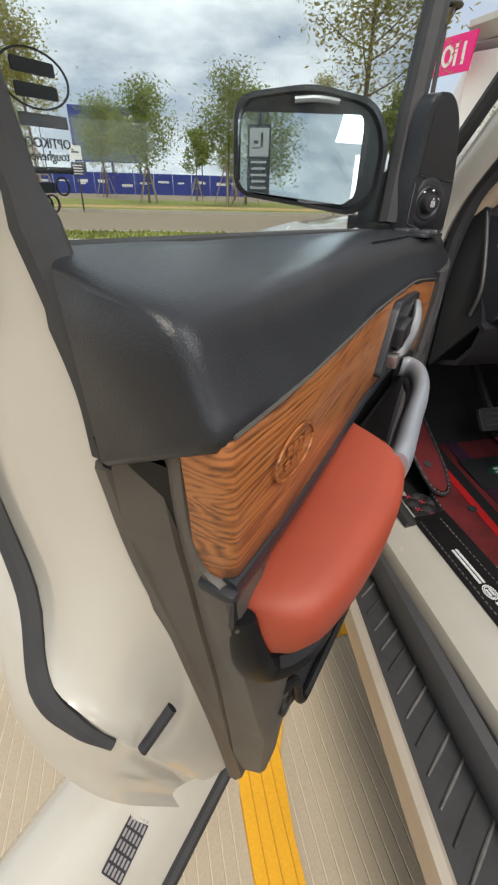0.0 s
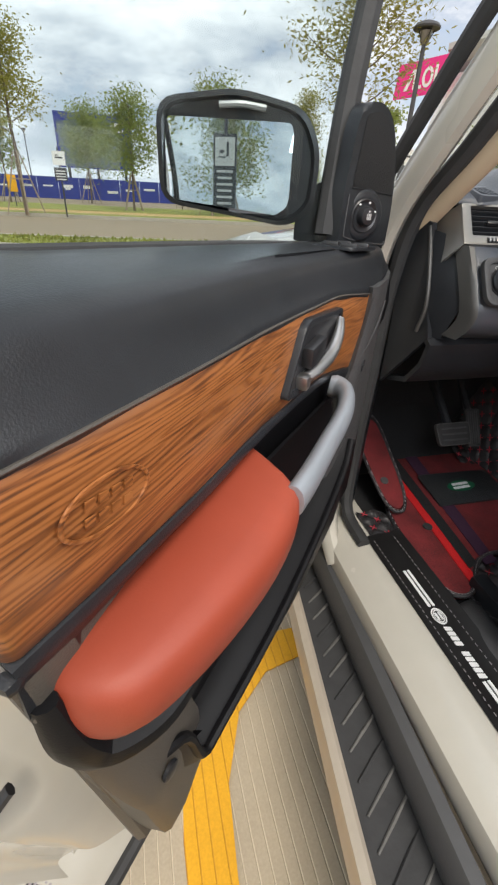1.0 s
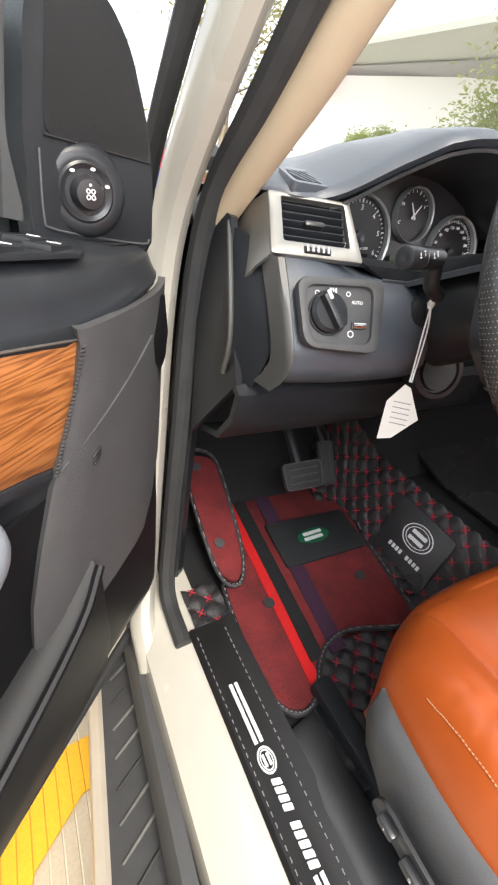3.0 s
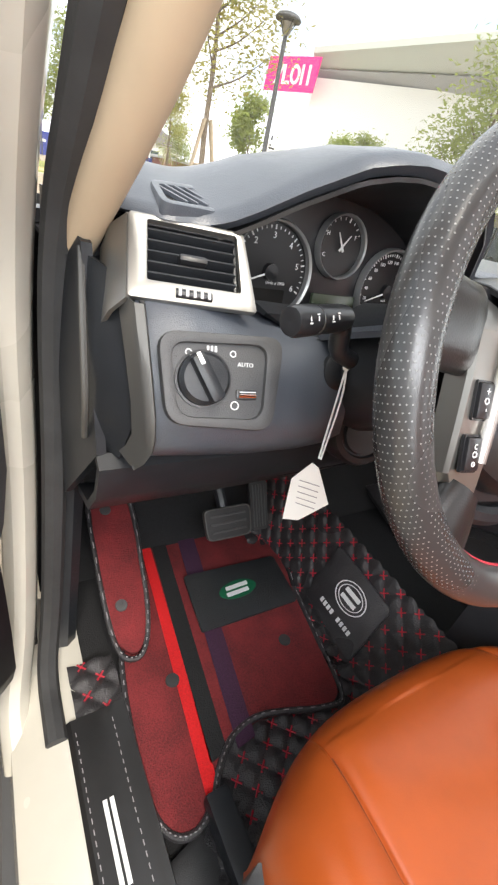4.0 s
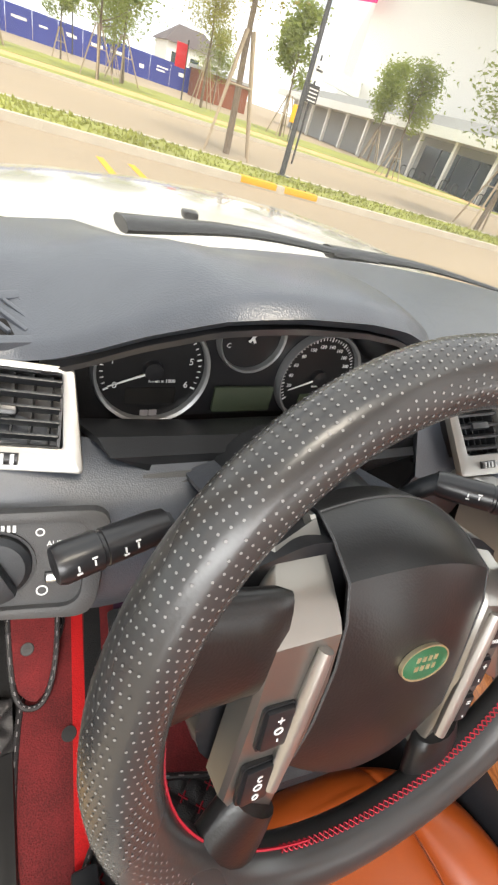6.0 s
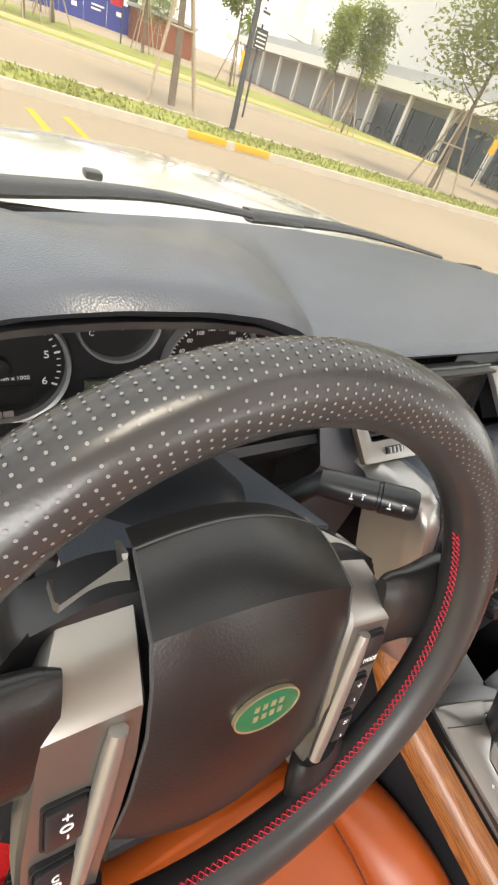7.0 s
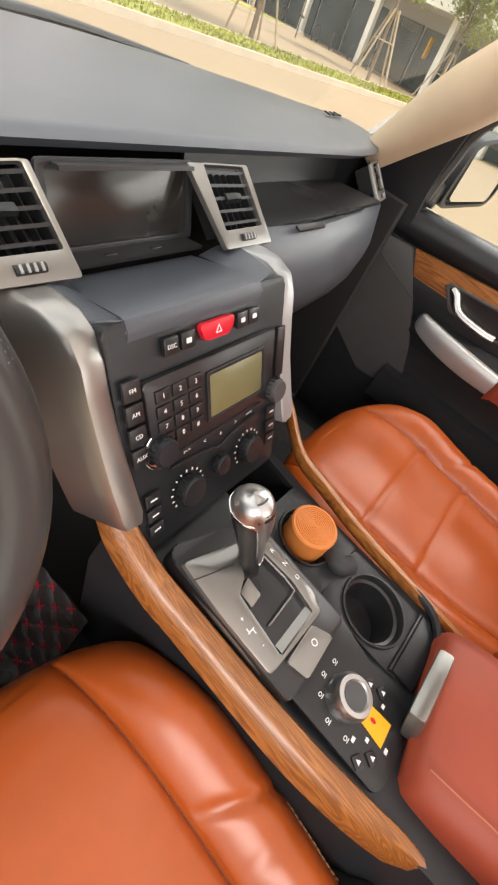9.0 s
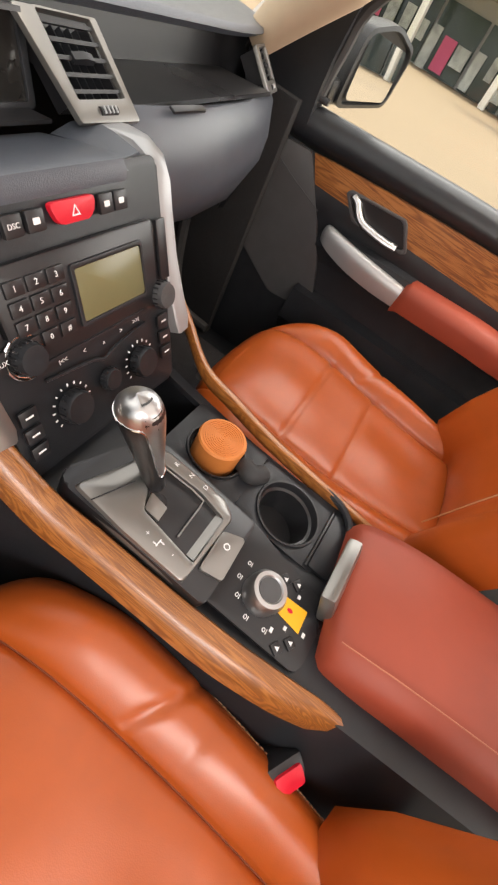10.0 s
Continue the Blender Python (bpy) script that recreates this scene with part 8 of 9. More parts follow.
def cell(cx, cy, hw, hh, r, depth):
    """A piece of the tray with a round cup well sunk into it."""
    n = 40
    an = [2 * math.pi * (k + 0.5) / n for k in range(n)]
    outer = [(cx + math.cos(a) * q, cy + math.sin(a) * q) for a in an for q in [min(hw / max(1e-6, abs(math.cos(a))), hh / max(1e-6, abs(math.sin(a))))]]
    inner_ = [(cx + r * math.cos(a), cy + r * math.sin(a)) for a in an]
    part("holder_tray", ring_plate(outer, inner_, HM, 0.004, 0.0008), PLASTIC, con)
    m = HM @ Matrix.Translation((cx, cy, 0.003))
    part("cup_ring", loft([[m @ Vector((q * math.cos(a), q * math.sin(a), h)) for q, h in ((r * 1.08, 0.0), (r * 1.06, 0.004), (r, 0.004), (r * 0.96, 0.0), (r * 0.95, -0.008), (r * 0.86, -0.010), (r * 0.84, -depth), (r * 0.80, -depth), (0.002, -depth))] for a in an], ring=True), GLOSS, con)


cell(0.0, 0.072, 0.054, 0.064, 0.042, 0.022)
cell(-0.004, -0.060, 0.054, 0.068, 0.047, 0.060)
part("holder_insert", tube(curve([HM @ Vector((0.012, 0.03, 0.004)), HM @ Vector((0.0, 0.014, 0.012)), HM @ Vector((0.02, 0.0, 0.004))], 5), 0.014, 10), RUBBER, con)
part("coin_lid", box((0.104, 0.034, 0.006), HM @ Matrix.Translation((-0.002, -0.136, 0.0055)) @ Matrix.Rotation(radians(-3), 4, "Z"), 0.003), PLASTIC, con)
part("coin_slot", box((0.106, 0.004, 0.006), HM @ Matrix.Translation((-0.002, -0.1165, 0.0050)) @ Matrix.Rotation(radians(-3), 4, "Z"), 0.001), GLOSS, con)
part("rear_lip", tube(curve([(0.02, -0.160, 0.858), (0.10, -0.156, 0.860), (0.148, -0.120, 0.862), (0.155, -0.02, 0.868)], 5), 0.006, 8), PLASTIC, con)
can = thing("air_freshener", (0.083, 0.072, 0.86), "orange ribbed round air freshener in the cup holder", "air freshener")
cmx = Matrix.Translation((0.083, 0.072, 0.845))
part("can_body", spin([(0.033, 0), (0.0345, 0.004), (0.0345, 0.046), (0.032, 0.049)], cmx, 36), ORANGE, can)
part("can_lid", spin([(0.0345, 0.044), (0.0350, 0.050), (0.033, 0.053), (0.0, 0.0535)], cmx, 36), ORANGE, can)
for k in range(9):
    r = 0.003 + 0.0032 * k
    part("lid_ridge", ring_plate(oval(2 * r + 0.0016, 2 * r + 0.0016, 28), oval(2 * r, 2 * r, 28), cmx @ Matrix.Translation((0, 0, 0.0532)), 0.0010), ORANGE, can)
# arm rest box behind the console
box_ = thing("console_armrest", (0.02, -0.35, 0.8), "reddish tan leather armrest box with a chrome latch", "armrest")
rowsA = []
for y, zt, sc in ((-0.146, 0.872, 0.90), (-0.160, 0.893, 0.97), (-0.20, 0.905, 1.0), (-0.27, 0.915, 1.0), (-0.40, 0.918, 1.0), (-0.55, 0.918, 1.0), (-0.62, 0.90, 0.9)):
    rowsA.append([(0.030 + sc * x * 0.91, y + (0.014 if (x < -0.06 and y > -0.25) else 0) * -1 - 0.045 * max(0, (0.026 - x) / 0.12 - 0.9), z if z < 0.86 else zt + z - 0.915) for x, z in ((-0.118, 0.84), (-0.120, 0.880), (-0.112, 0.902), (-0.085, 0.913), (0.0, 0.916), (0.085, 0.913), (0.112, 0.902), (0.120, 0.880), (0.118, 0.84))])
sk = [curve([r[k] for r in rowsA], 4) for k in range(9)]
part("lid_pad", loft([[sk[k][i] for k in range(9)] for i in range(len(sk[0]))], closed=True, caps=True), ARM, box_, "reddish tan leather lid", 60)
part("lid_stitch", tube(curve([(-0.056, -0.175, 0.9015), (-0.058, -0.21, 0.9085), (-0.059, -0.26, 0.9150), (-0.059, -0.40, 0.9190), (-0.059, -0.58, 0.9190)], 6), 0.0009, 5), THREADT, box_)
part("box_body", box((0.196, 0.46, 0.36), Matrix.Translation((0.030, -0.40, 0.675)), 0.015), PLASTIC, box_)
part("lid_latch", box((0.100, 0.020, 0.052), Matrix.Translation((0.022, -0.154, 0.884)) @ Matrix.Rotation(radians(-3), 4, "Z") @ Matrix.Rotation(radians(-24), 4, "X"), 0.006), WSILVER, box_, "satin chrome lid latch")

# ---------------------------------------------------------------- seats
def seat(cx, label, switches):
    t = thing("driver_seat" if switches else "passenger_seat", (cx, 0, 0.5), label, "car seat", "front seats")
    w = 0.262
    # half section: share of the width, height over the middle, share of the bolster's rise
    sec = curve([(0, 0, 0.0), (0.28, -0.001, 0.0), (0.50, 0.002, 0.04), (0.565, -0.001, 0.05), (0.585, -0.006, 0.05), (0.61, 0.0, 0.28), (0.68, 0.0, 0.72), (0.77, 0.0, 1.0), (0.86, -0.002, 0.95), (0.93, -0.016, 0.70), (0.975, -0.042, 0.35), (0.995, -0.075, 0.0), (0.985, -0.105, 0.0)], 3)
    full = [(-p.x, p.y, p.z) for p in sec[::-1]] + [tuple(p) for p in sec[1:]]
    rib = [(0.165, 0.640, 0.0, 0.84, 0.25), (0.198, 0.672, 0.0, 0.86, 0.35), (0.212, 0.705, 0.0, 0.88, 0.5), (0.213, 0.738, 0.05, 0.90, 0.7), (0.203, 0.765, 0.15, 0.93, 0.85), (0.180, 0.783, 0.40, 0.955, 1.0), (0.14, 0.793, 0.75, 0.98, 1.0), (0.08, 0.795, 1.0, 1.0, 1.0), (0.0, 0.788, 1.05, 1.0, 1.0), (-0.10, 0.778, 1.05, 0.97, 1.0), (-0.20, 0.772, 1.1, 0.91, 1.0), (-0.28, 0.770, 1.15, 0.85, 1.0), (-0.36, 0.775, 1.15, 0.80, 1.0)]
    cols = []
    for u, dz, b in full:
        a = abs(u)
        cols.append(curve([(cx + w * k * u, y - (0.070 * a ** 3 if y > 0.1 else 0.070 * a ** 3 * max(0, (y + 0.05) / 0.15)), z + dz * dr + 0.030 * b * bo) for y, z, bo, k, dr in rib], 14))
    grid = [[cols[k][r].copy() for k in range(len(full))] for r in range(len(cols[0]))]
    lines = ((-0.03, 0.6, 1.0),) if switches else ((0.013, 0.0, 0.6), (-0.113, 0.0, 0.6), (-0.05, 0.6, 1.0))
    rr = random.Random(5 if switches else 9)
    creases = [(rr.uniform(0.62, 0.9) * rr.choice((-1, 1)), rr.uniform(-0.22, 0.1), rr.uniform(-0.8, 0.8), rr.uniform(0.015, 0.04)) for _ in range(16)]
    for r in grid:
        for p in r:
            u = (p.x - cx) / w
            a = abs(u)
            for yl, a0, a1 in lines:                       # cross seams pressed into the leather
                if a0 <= a < a1:
                    d = p.y - (yl - 0.18 * max(0, a - 0.58))
                    p.z -= 0.0055 * math.exp(-(d / 0.0055) ** 2)
            for cu, cy, sl, ln in creases:                 # shallow wear creases in the bolsters
                dx, dy = p.x - cx - cu * w, p.y - cy
                along, off = dx * math.cos(sl) + dy * math.sin(sl), -dx * math.sin(sl) + dy * math.cos(sl)
                p.z -= 0.0016 * math.exp(-(along / ln) ** 2 - (off / 0.005) ** 2)
            p.z += 0.0022 * math.sin(p.x * 31 + 1.3) * math.sin(p.y * 27) * (p.y < 0.18)
    cu = part("cushion", loft(grid), TAN, t, "tan leather cushion with pressed seams", 80)
    seam_k = [k for k, f in enumerate(full) if abs(abs(f[0]) - 0.585) < 0.004]
    edge_k = [k for k, f in enumerate(full) if abs(abs(f[0]) - 0.93) < 0.006]
    for k in seam_k[:1] + seam_k[-1:]:
        part("seam_thread", tube([g_[k] + Vector((0, 0, 0.0004)) for g_ in grid[70:]], 0.0013, 5), M("dark_seam", (0.20, 0.05, 0.02), 0.7), cu)
    for k in edge_k[:1] + edge_k[-1:]:
        run = [g_[k] + Vector((math.copysign(0.0008, full[k][0]), 0, 0.0008)) for g_ in grid[80::2]]
        for q in range(0, len(run) - 1):
            for h in (0.0, 0.5):
                part("stitch", tube([run[q].lerp(run[q + 1], h), run[q].lerp(run[q + 1], h + 0.32)], 0.0009, 4), THREADW, cu)
    # seat base and covers
    for sx in (-1, 1):
        rows_ = []
        for d, z, yf in ((-0.014, 0.742, 0.120), (0.004, 0.740, 0.132), (0.016, 0.722, 0.130), (0.020, 0.690, 0.112), (0.018, 0.650, 0.070), (0.006, 0.615, 0.030), (-0.02, 0.60, 0.015)):
            rows_.append([(cx + sx * (w * kk + d), y, z) for y, kk in ((yf + 0.006, 0.90), (yf, 0.95), (yf - 0.03, 0.985), (yf - 0.10, 1.0), (-0.12, 0.99), (-0.25, 0.97), (-0.42, 0.95))])
        part("side_cover", loft(rows_, thick=0.010), GREYPL, t, "dark grey seat side cover", 60)
    part("seat_frame", box((0.42, 0.42, 0.10), Matrix.Translation((cx, -0.12, 0.58)), 0.02), PLASTIC, t)
    for sx in (-1, 1):
        part("seat_rail", box((0.035, 0.62, 0.05), Matrix.Translation((cx + sx * 0.19, -0.06, 0.515)), 0.006), PLASTIC, t)
    # back rest
    br = []
    for z, y, k in ((0.775, -0.335, 0.90), (0.82, -0.315, 0.97), (0.90, -0.33, 1.0), (1.05, -0.375, 1.0), (1.20, -0.43, 0.95), (1.30, -0.47, 0.85), (1.34, -0.50, 0.7)):
        r = []
        for u in np.linspace(-1, 1, 21):
            a = abs(u)
            bo = 0.060 * (1 / (1 + math.exp(-(a - 0.62) * 16))) * (1 - max(0, z - 1.1) * 2)
            ed = -0.09 * max(0, (a - 0.84) / 0.16) ** 2
            r.append((cx + 0.25 * k * u, y + bo + ed, z - 0.012 * a))
        br.append(r)
    bk = part("backrest", loft(br, thick=0.07), TAN, t, "tan leather backrest", 70)
    part("back_stitch", tube(curve([(cx - 0.15, -0.27, 0.83), (cx - 0.155, -0.30, 0.98), (cx - 0.15, -0.36, 1.15)], 5), 0.0012, 5), THREADW, bk)
    part("headrest", box((0.24, 0.09, 0.17), Matrix.Translation((cx, -0.55, 1.44)), 0.035, 4), TAN, t)
    if switches:
        sw = basis((cx - w - 0.029, -0.005, 0.690), (0, -1, 0), (-0.12, 0, 1))
        pl_ = part("switch_panel", plate(rounded([(-0.075, -0.016), (0.085, -0.030), (0.090, 0.006), (-0.070, 0.020)], 0.012), sw, 0.004, 0.0015), PLASTIC, t)
        for k, (x, y, wd) in enumerate(((-0.050, 0.004, 0.022), (-0.012, -0.004, 0.03), (0.030, -0.008, 0.022), (0.064, -0.012, 0.022))):
            b = part("seat_switch", box((wd, 0.014, 0.010), sw @ Matrix.Translation((x, y, 0.008)), 0.004), GLOSS, pl_, "black seat switch")
            part("switch_print", letters("123"[k] if k < 3 else "-", 0.008, sw @ Matrix.Translation((x, y, 0.0132)), 0.0002), WHITE, b)
    return t


seat(-0.381, "tan orange leather driver's seat with grey switch cover", True)
seat(0.412, "tan orange leather passenger seat with light creases", False)
bk = thing("seat_belt_buckle", (-0.155, -0.20, 0.70), "black seat belt buckle with a red release button", "buckle")
bmx = basis((-0.158, -0.200, 0.765), (0.82, -0.57, 0), (-0.2, -0.25, 0.9))
part("buckle_case", box((0.050, 0.080, 0.028), bmx, 0.008), GLOSS, bk)
part("release_button", box((0.038, 0.030, 0.022), bmx @ Matrix.Translation((0, 0.030, 0.006)), 0.006), RED, bk, "red release button")
part("buckle_stalk", tube(curve([bmx @ Vector((0, -0.03, 0)), (-0.150, -0.21, 0.68), (-0.148, -0.22, 0.60)], 5), 0.013, 8), RUBBER, bk)

# ---------------------------------------------------------------- floor mats and pedals
# rounded carpeted ledge between the sill cover and the driver's seat
part("sill_ledge", loft([[(-0.676, y, 0.498), (-0.667, y - 0.01, lerp(0.500, 0.522, k)), (-0.648, y - 0.012, lerp(0.500, 0.532, k)), (-0.620, y - 0.005, lerp(0.500, 0.526, k)), (-0.596, y, lerp(0.499, 0.512, k)), (-0.575, y, 0.490)] for y, k in ((0.225, 0.0), (0.218, 0.35), (0.200, 0.7), (0.165, 0.92), (0.12, 1.0), (-0.1, 1.0), (-0.6, 1.0), (-1.1, 1.0))], thick=0.004), GREYPL, car, "dark grey ledge beside the seat", 60)
fm = thing("floor_mat", (-0.45, 0.45, 0.5), "maroon loop carpet driver's mat with bright stripes and stitched edge", "floor mat")
outl = [(-0.590, 0.560), (-0.560, 0.62), (-0.545, 0.80), (-0.20, 0.76), (-0.255, 0.50), (-0.275, 0.40), (-0.300, 0.285), (-0.345, 0.280), (-0.45, 0.312), (-0.51, 0.305), (-0.550, 0.275), (-0.578, 0.240), (-0.610, 0.223), (-0.640, 0.235), (-0.655, 0.28), (-0.652, 0.38), (-0.640, 0.475), (-0.625, 0.515)]
part("carpet_base", plate(rounded(outl, 0.02), Matrix.Translation((0, 0, 0.500)), 0.016, 0.004), CARPET, fm)


def stripe(xa, xb, xc, xd, mat_, nm):
    """A straight carpet stripe from the heel end to the toe end."""
    part(nm, plate([(xa, 0.232 if nm == "red_stripe" else 0.285), (xb, 0.235 if nm == "red_stripe" else 0.290), (xd, 0.775), (xc, 0.775)], Matrix.Translation((0, 0, 0.5155)), 0.003), mat_, fm)


stripe(-0.584, -0.563, -0.528, -0.508, CARPETR, "red_stripe")
stripe(-0.560, -0.530, -0.503, -0.472, CARPETK, "black_stripe")
stripe(-0.513, -0.480, -0.440, -0.400, CARPETP, "purple_stripe")
hp = basis((-0.372, 0.54, 0.5195), (1, -0.03, 0), (0.03, 1, 0.06))
pd = part("heel_pad", plate(rounded([(-0.115, -0.062), (0.108, -0.058), (0.112, 0.062), (-0.108, 0.066)], 0.008), hp, 0.005, 0.002), CARBON, fm, "black woven heel pad with green badge")
om = hp @ Matrix.Translation((-0.008, 0.004, 0.005)) @ Matrix.Rotation(radians(4), 4, "Z")
part("mat_badge", plate(oval(0.088, 0.040, 32), om, 0.002, 0.0008), GREEN, pd, "green oval badge with white marks")
for y in (-0.007, 0.007):
    part("badge_bar", plate(rect(0.052, 0.009, 0.002, -0.004 if y < 0 else 0.0, y), om @ Matrix.Translation((0, 0, 0.002)), 0.0006), WHITE, pd)
for x, y in ((-0.570, 0.420), (-0.344, 0.411)):
    part("fixing", spin([(0.012, 0), (0.011, 0.003), (0.0, 0.0035)], Matrix.Translation((x, y, 0.518)), 20), RUBBER, fm)
ol = curve([Vector((x, y, 0.5165)) for x, y in outl], 10, closed=True)
part("edge_binding", tube([p + Vector((0, 0, -0.001)) for p in ol], 0.0055, 8, closed=True), QUILT, fm, "black bound edge")
for i in range(0, len(ol)):
    if i % 2 == 0 and ol[i].y < 0.74:
        a, b = ol[i], ol[(i + 1) % len(ol)]
        part("stitch", tube([a + Vector((0, 0, 0.0052)), a.lerp(b, 0.75) + Vector((0, 0, 0.0052))], 0.0010, 4), THREADG, fm)
# foot rest piece
fr_ = thing("footrest_mat", (-0.61, 0.6, 0.55), "maroon carpet footrest cover with grey studs", "floor mat")
fo = [(-0.645, 0.505), (-0.612, 0.475), (-0.585, 0.520), (-0.570, 0.62), (-0.565, 0.775), (-0.635, 0.79), (-0.648, 0.66)]
frm = Matrix.Translation((0, 0.50, 0.530)) @ Matrix.Rotation(radians(22), 4, "X") @ Matrix.Translation((0, -0.50, 0))
part("cover", plate(rounded(fo, 0.02), frm, 0.012, 0.004), CARPET, fr_)
oo = curve([frm @ Vector((x, y, 0.011)) for x, y in fo], 10, closed=True)
part("edge_binding", tube(oo, 0.005, 8, closed=True), QUILT, fr_)
for i in range(0, len(oo), 2):
    a, b = oo[i], oo[(i + 1) % len(oo)]
    part("stitch", tube([a + Vector((0, 0, 0.005)), a.lerp(b, 0.75) + Vector((0, 0, 0.005))], 0.0010, 4), THREADG, fr_)
for x, y in ((-0.622, 0.566), (-0.612, 0.755)):
    part("stud", spin([(0.011, 0), (0.010, 0.003), (0.0, 0.0035)], frm @ Matrix.Translation((x, y, 0.012)), 18), GREYPL, fr_)


def quilted(name, x0, x1, y0, y1, zf, pitch, parent, label=""):
    """A padded cover with diamond quilting: the seams are pressed in, with red crosses where they meet."""
    nx, ny = max(8, int((x1 - x0) / 0.0055)), max(8, int((y1 - y0) / 0.0055))
    rows_ = []
    for j in range(ny + 1):
        r = []
        for i in range(nx + 1):
            x, y = lerp(x0, x1, i / nx), lerp(y0, y1, j / ny)
            a, b = (x + y) / pitch, (x - y) / pitch
            h = min(abs(math.sin(math.pi * a)), abs(math.sin(math.pi * b)))
            p = Vector(zf(x, y))
            p.z += 0.011 * h ** 0.55
            r.append(p)
        rows_.append(r)
    q = part(name, loft(rows_), QUILT, parent, label, 80)
    k0, k1 = int((x0 - y1) / pitch) - 2, int((x1 + y1) / pitch) + 3
    for ia in range(int((x0 + y0) / pitch) - 1, int((x1 + y1) / pitch) + 2):
        for ib in range(int((x0 - y1) / pitch) - 1, int((x1 - y0) / pitch) + 2):
            x, y = (ia + ib) * pitch / 2, (ia - ib) * pitch / 2
            if x0 + 0.004 < x < x1 - 0.004 and y0 + 0.004 < y < y1 - 0.004:
                c = Vector(zf(x, y)) + Vector((0, 0, 0.0036))
                for dx, dy in ((0.006, 0.006), (0.006, -0.006)):
                    e0, e1 = Vector(zf(x - dx, y - dy)) + Vector((0, 0, 0.0050)), Vector(zf(x + dx, y + dy)) + Vector((0, 0, 0.0050))
                    part("red_stitch", tube([e0, c, e1], 0.0015, 4), THREADR, q)
    return q


qm = thing("quilted_floor_cover", (-0.3, 0.4, 0.5), "black diamond-quilted floor cover with red stitching", "floor mat")
quilted("sill_quilt", -0.722, -0.650, 0.415, 0.505, lambda x, y: (x, y, 0.508), 0.050, qm)
quilted("heel_quilt", -0.60, -0.13, 0.10, 0.33, lambda x, y: (x, y, 0.497 + 0.25 * max(0, 0.20 - y) + 0.5 * max(0, x + 0.25)), 0.046, qm)
quilted("tunnel_quilt", -0.290, -0.060, 0.22, 0.80, lambda u, y: (u - 0.52 * max(0, u + 0.245), y, 0.497 + 0.88 * max(0, u + 0.245) + 0.35 * max(0, y - 0.62)), 0.046, qm)
part("passenger_cover", loft([[(x, y, 0.50 + 0.3 * max(0, y - 0.6)) for x in (0.17, 0.45, 0.72)] for y in (0.1, 0.4, 0.6, 0.85)], thick=0.01), QUILT, qm)
lp = thing("logo_patch", (-0.2, 0.38, 0.55), "black patch with white round print and red stitched edge", "mat patch")
pm2 = basis((-0.2115, 0.408, 0.578), (0.48, 0.0, 0.877), (0.0, 1.0, 0.0))
part("patch", plate(rounded([(-0.072, -0.082), (0.062, -0.075), (0.070, 0.088), (-0.062, 0.074)], 0.012), pm2, 0.005, 0.002), QUILT, lp)
rc = pm2 @ Matrix.Translation((0.014, -0.004, 0.005)) @ Matrix.Rotation(radians(-90), 4, "Z")
for w, h in ((0.078, 0.060), (0.062, 0.046)):
    part("print_ring", ring_plate(oval(w, h, 30), oval(w * 0.94, h * 0.93, 30), rc, 0.001), WHITE, lp)
for y in (-0.008, 0.008):
    part("print_bar", plate(rect(0.040, 0.009, 0.002, 0, y), rc, 0.001), WHITE, lp)
for k in range(9):
    if k != 4:
        part("print_bar", plate(rect(0.007, 0.010, 0.001, -0.042 + 0.0105 * k, -0.050), rc, 0.001), WHITE, lp)
pdl = thing("brake_pedal", (-0.38, 0.68, 0.62), "black rubber brake pedal with a metal rim", "pedal")
pp = basis((-0.391, 0.625, 0.645), (1, -0.02, 0), (0, 0.62, 0.78))
part("pedal_plate", plate(rounded([(-0.048, -0.030), (0.048, -0.030), (0.052, 0.030), (-0.052, 0.030)], 0.012), pp, 0.010, 0.003), RUBBER, pdl)
part("pedal_rim", ring_plate(rounded([(-0.050, -0.032), (0.050, -0.032), (0.054, 0.032), (-0.054, 0.032)], 0.013), rounded([(-0.0475, -0.0295), (0.0475, -0.0295), (0.0515, 0.0295), (-0.0515, 0.0295)], 0.012), pp, 0.0115, 0.001), DSIL, pdl)
for k in range(3):
    part("pedal_rib", box((0.080, 0.004, 0.004), pp @ Matrix.Translation((0, -0.016 + 0.016 * k, 0.011)), 0.001), GREYPL, pdl)
part("pedal_arm", tube([pp @ Vector((0, 0.02, -0.01)), (-0.40, 0.80, 0.80)], 0.012, 8), PLASTIC, pdl)
pdl = thing("accelerator_pedal", (-0.28, 0.68, 0.62), "dark ribbed accelerator pedal", "pedal")
pp = basis((-0.292, 0.665, 0.635), (1, -0.05, 0.0), (0.03, 0.55, 0.83))
part("pedal_plate", plate(rounded([(-0.020, -0.055), (0.020, -0.055), (0.024, 0.055), (-0.022, 0.055)], 0.006), pp, 0.010, 0.003), RUBBER, pdl)
for k in range(5):
    part("pedal_rib", box((0.003, 0.095, 0.003), pp @ Matrix.Translation((-0.014 + 0.007 * k, 0, 0.0105)), 0.001), GREYPL, pdl)
part("pedal_arm", tube([pp @ Vector((0, 0.04, -0.005)), (-0.29, 0.80, 0.78)], 0.010, 8), PLASTIC, pdl)

# ---------------------------------------------------------------- passenger door, shut
pdoor = thing("passenger_door", (0.85, 0.0, 0.5), "shut car door with black, walnut and tan trim", "car door")


def PD(d, y, z):
    """Inner side of the passenger door: d is how far it stands into the car from x = 0.86."""
    return Vector((0.86 - d, y, z))


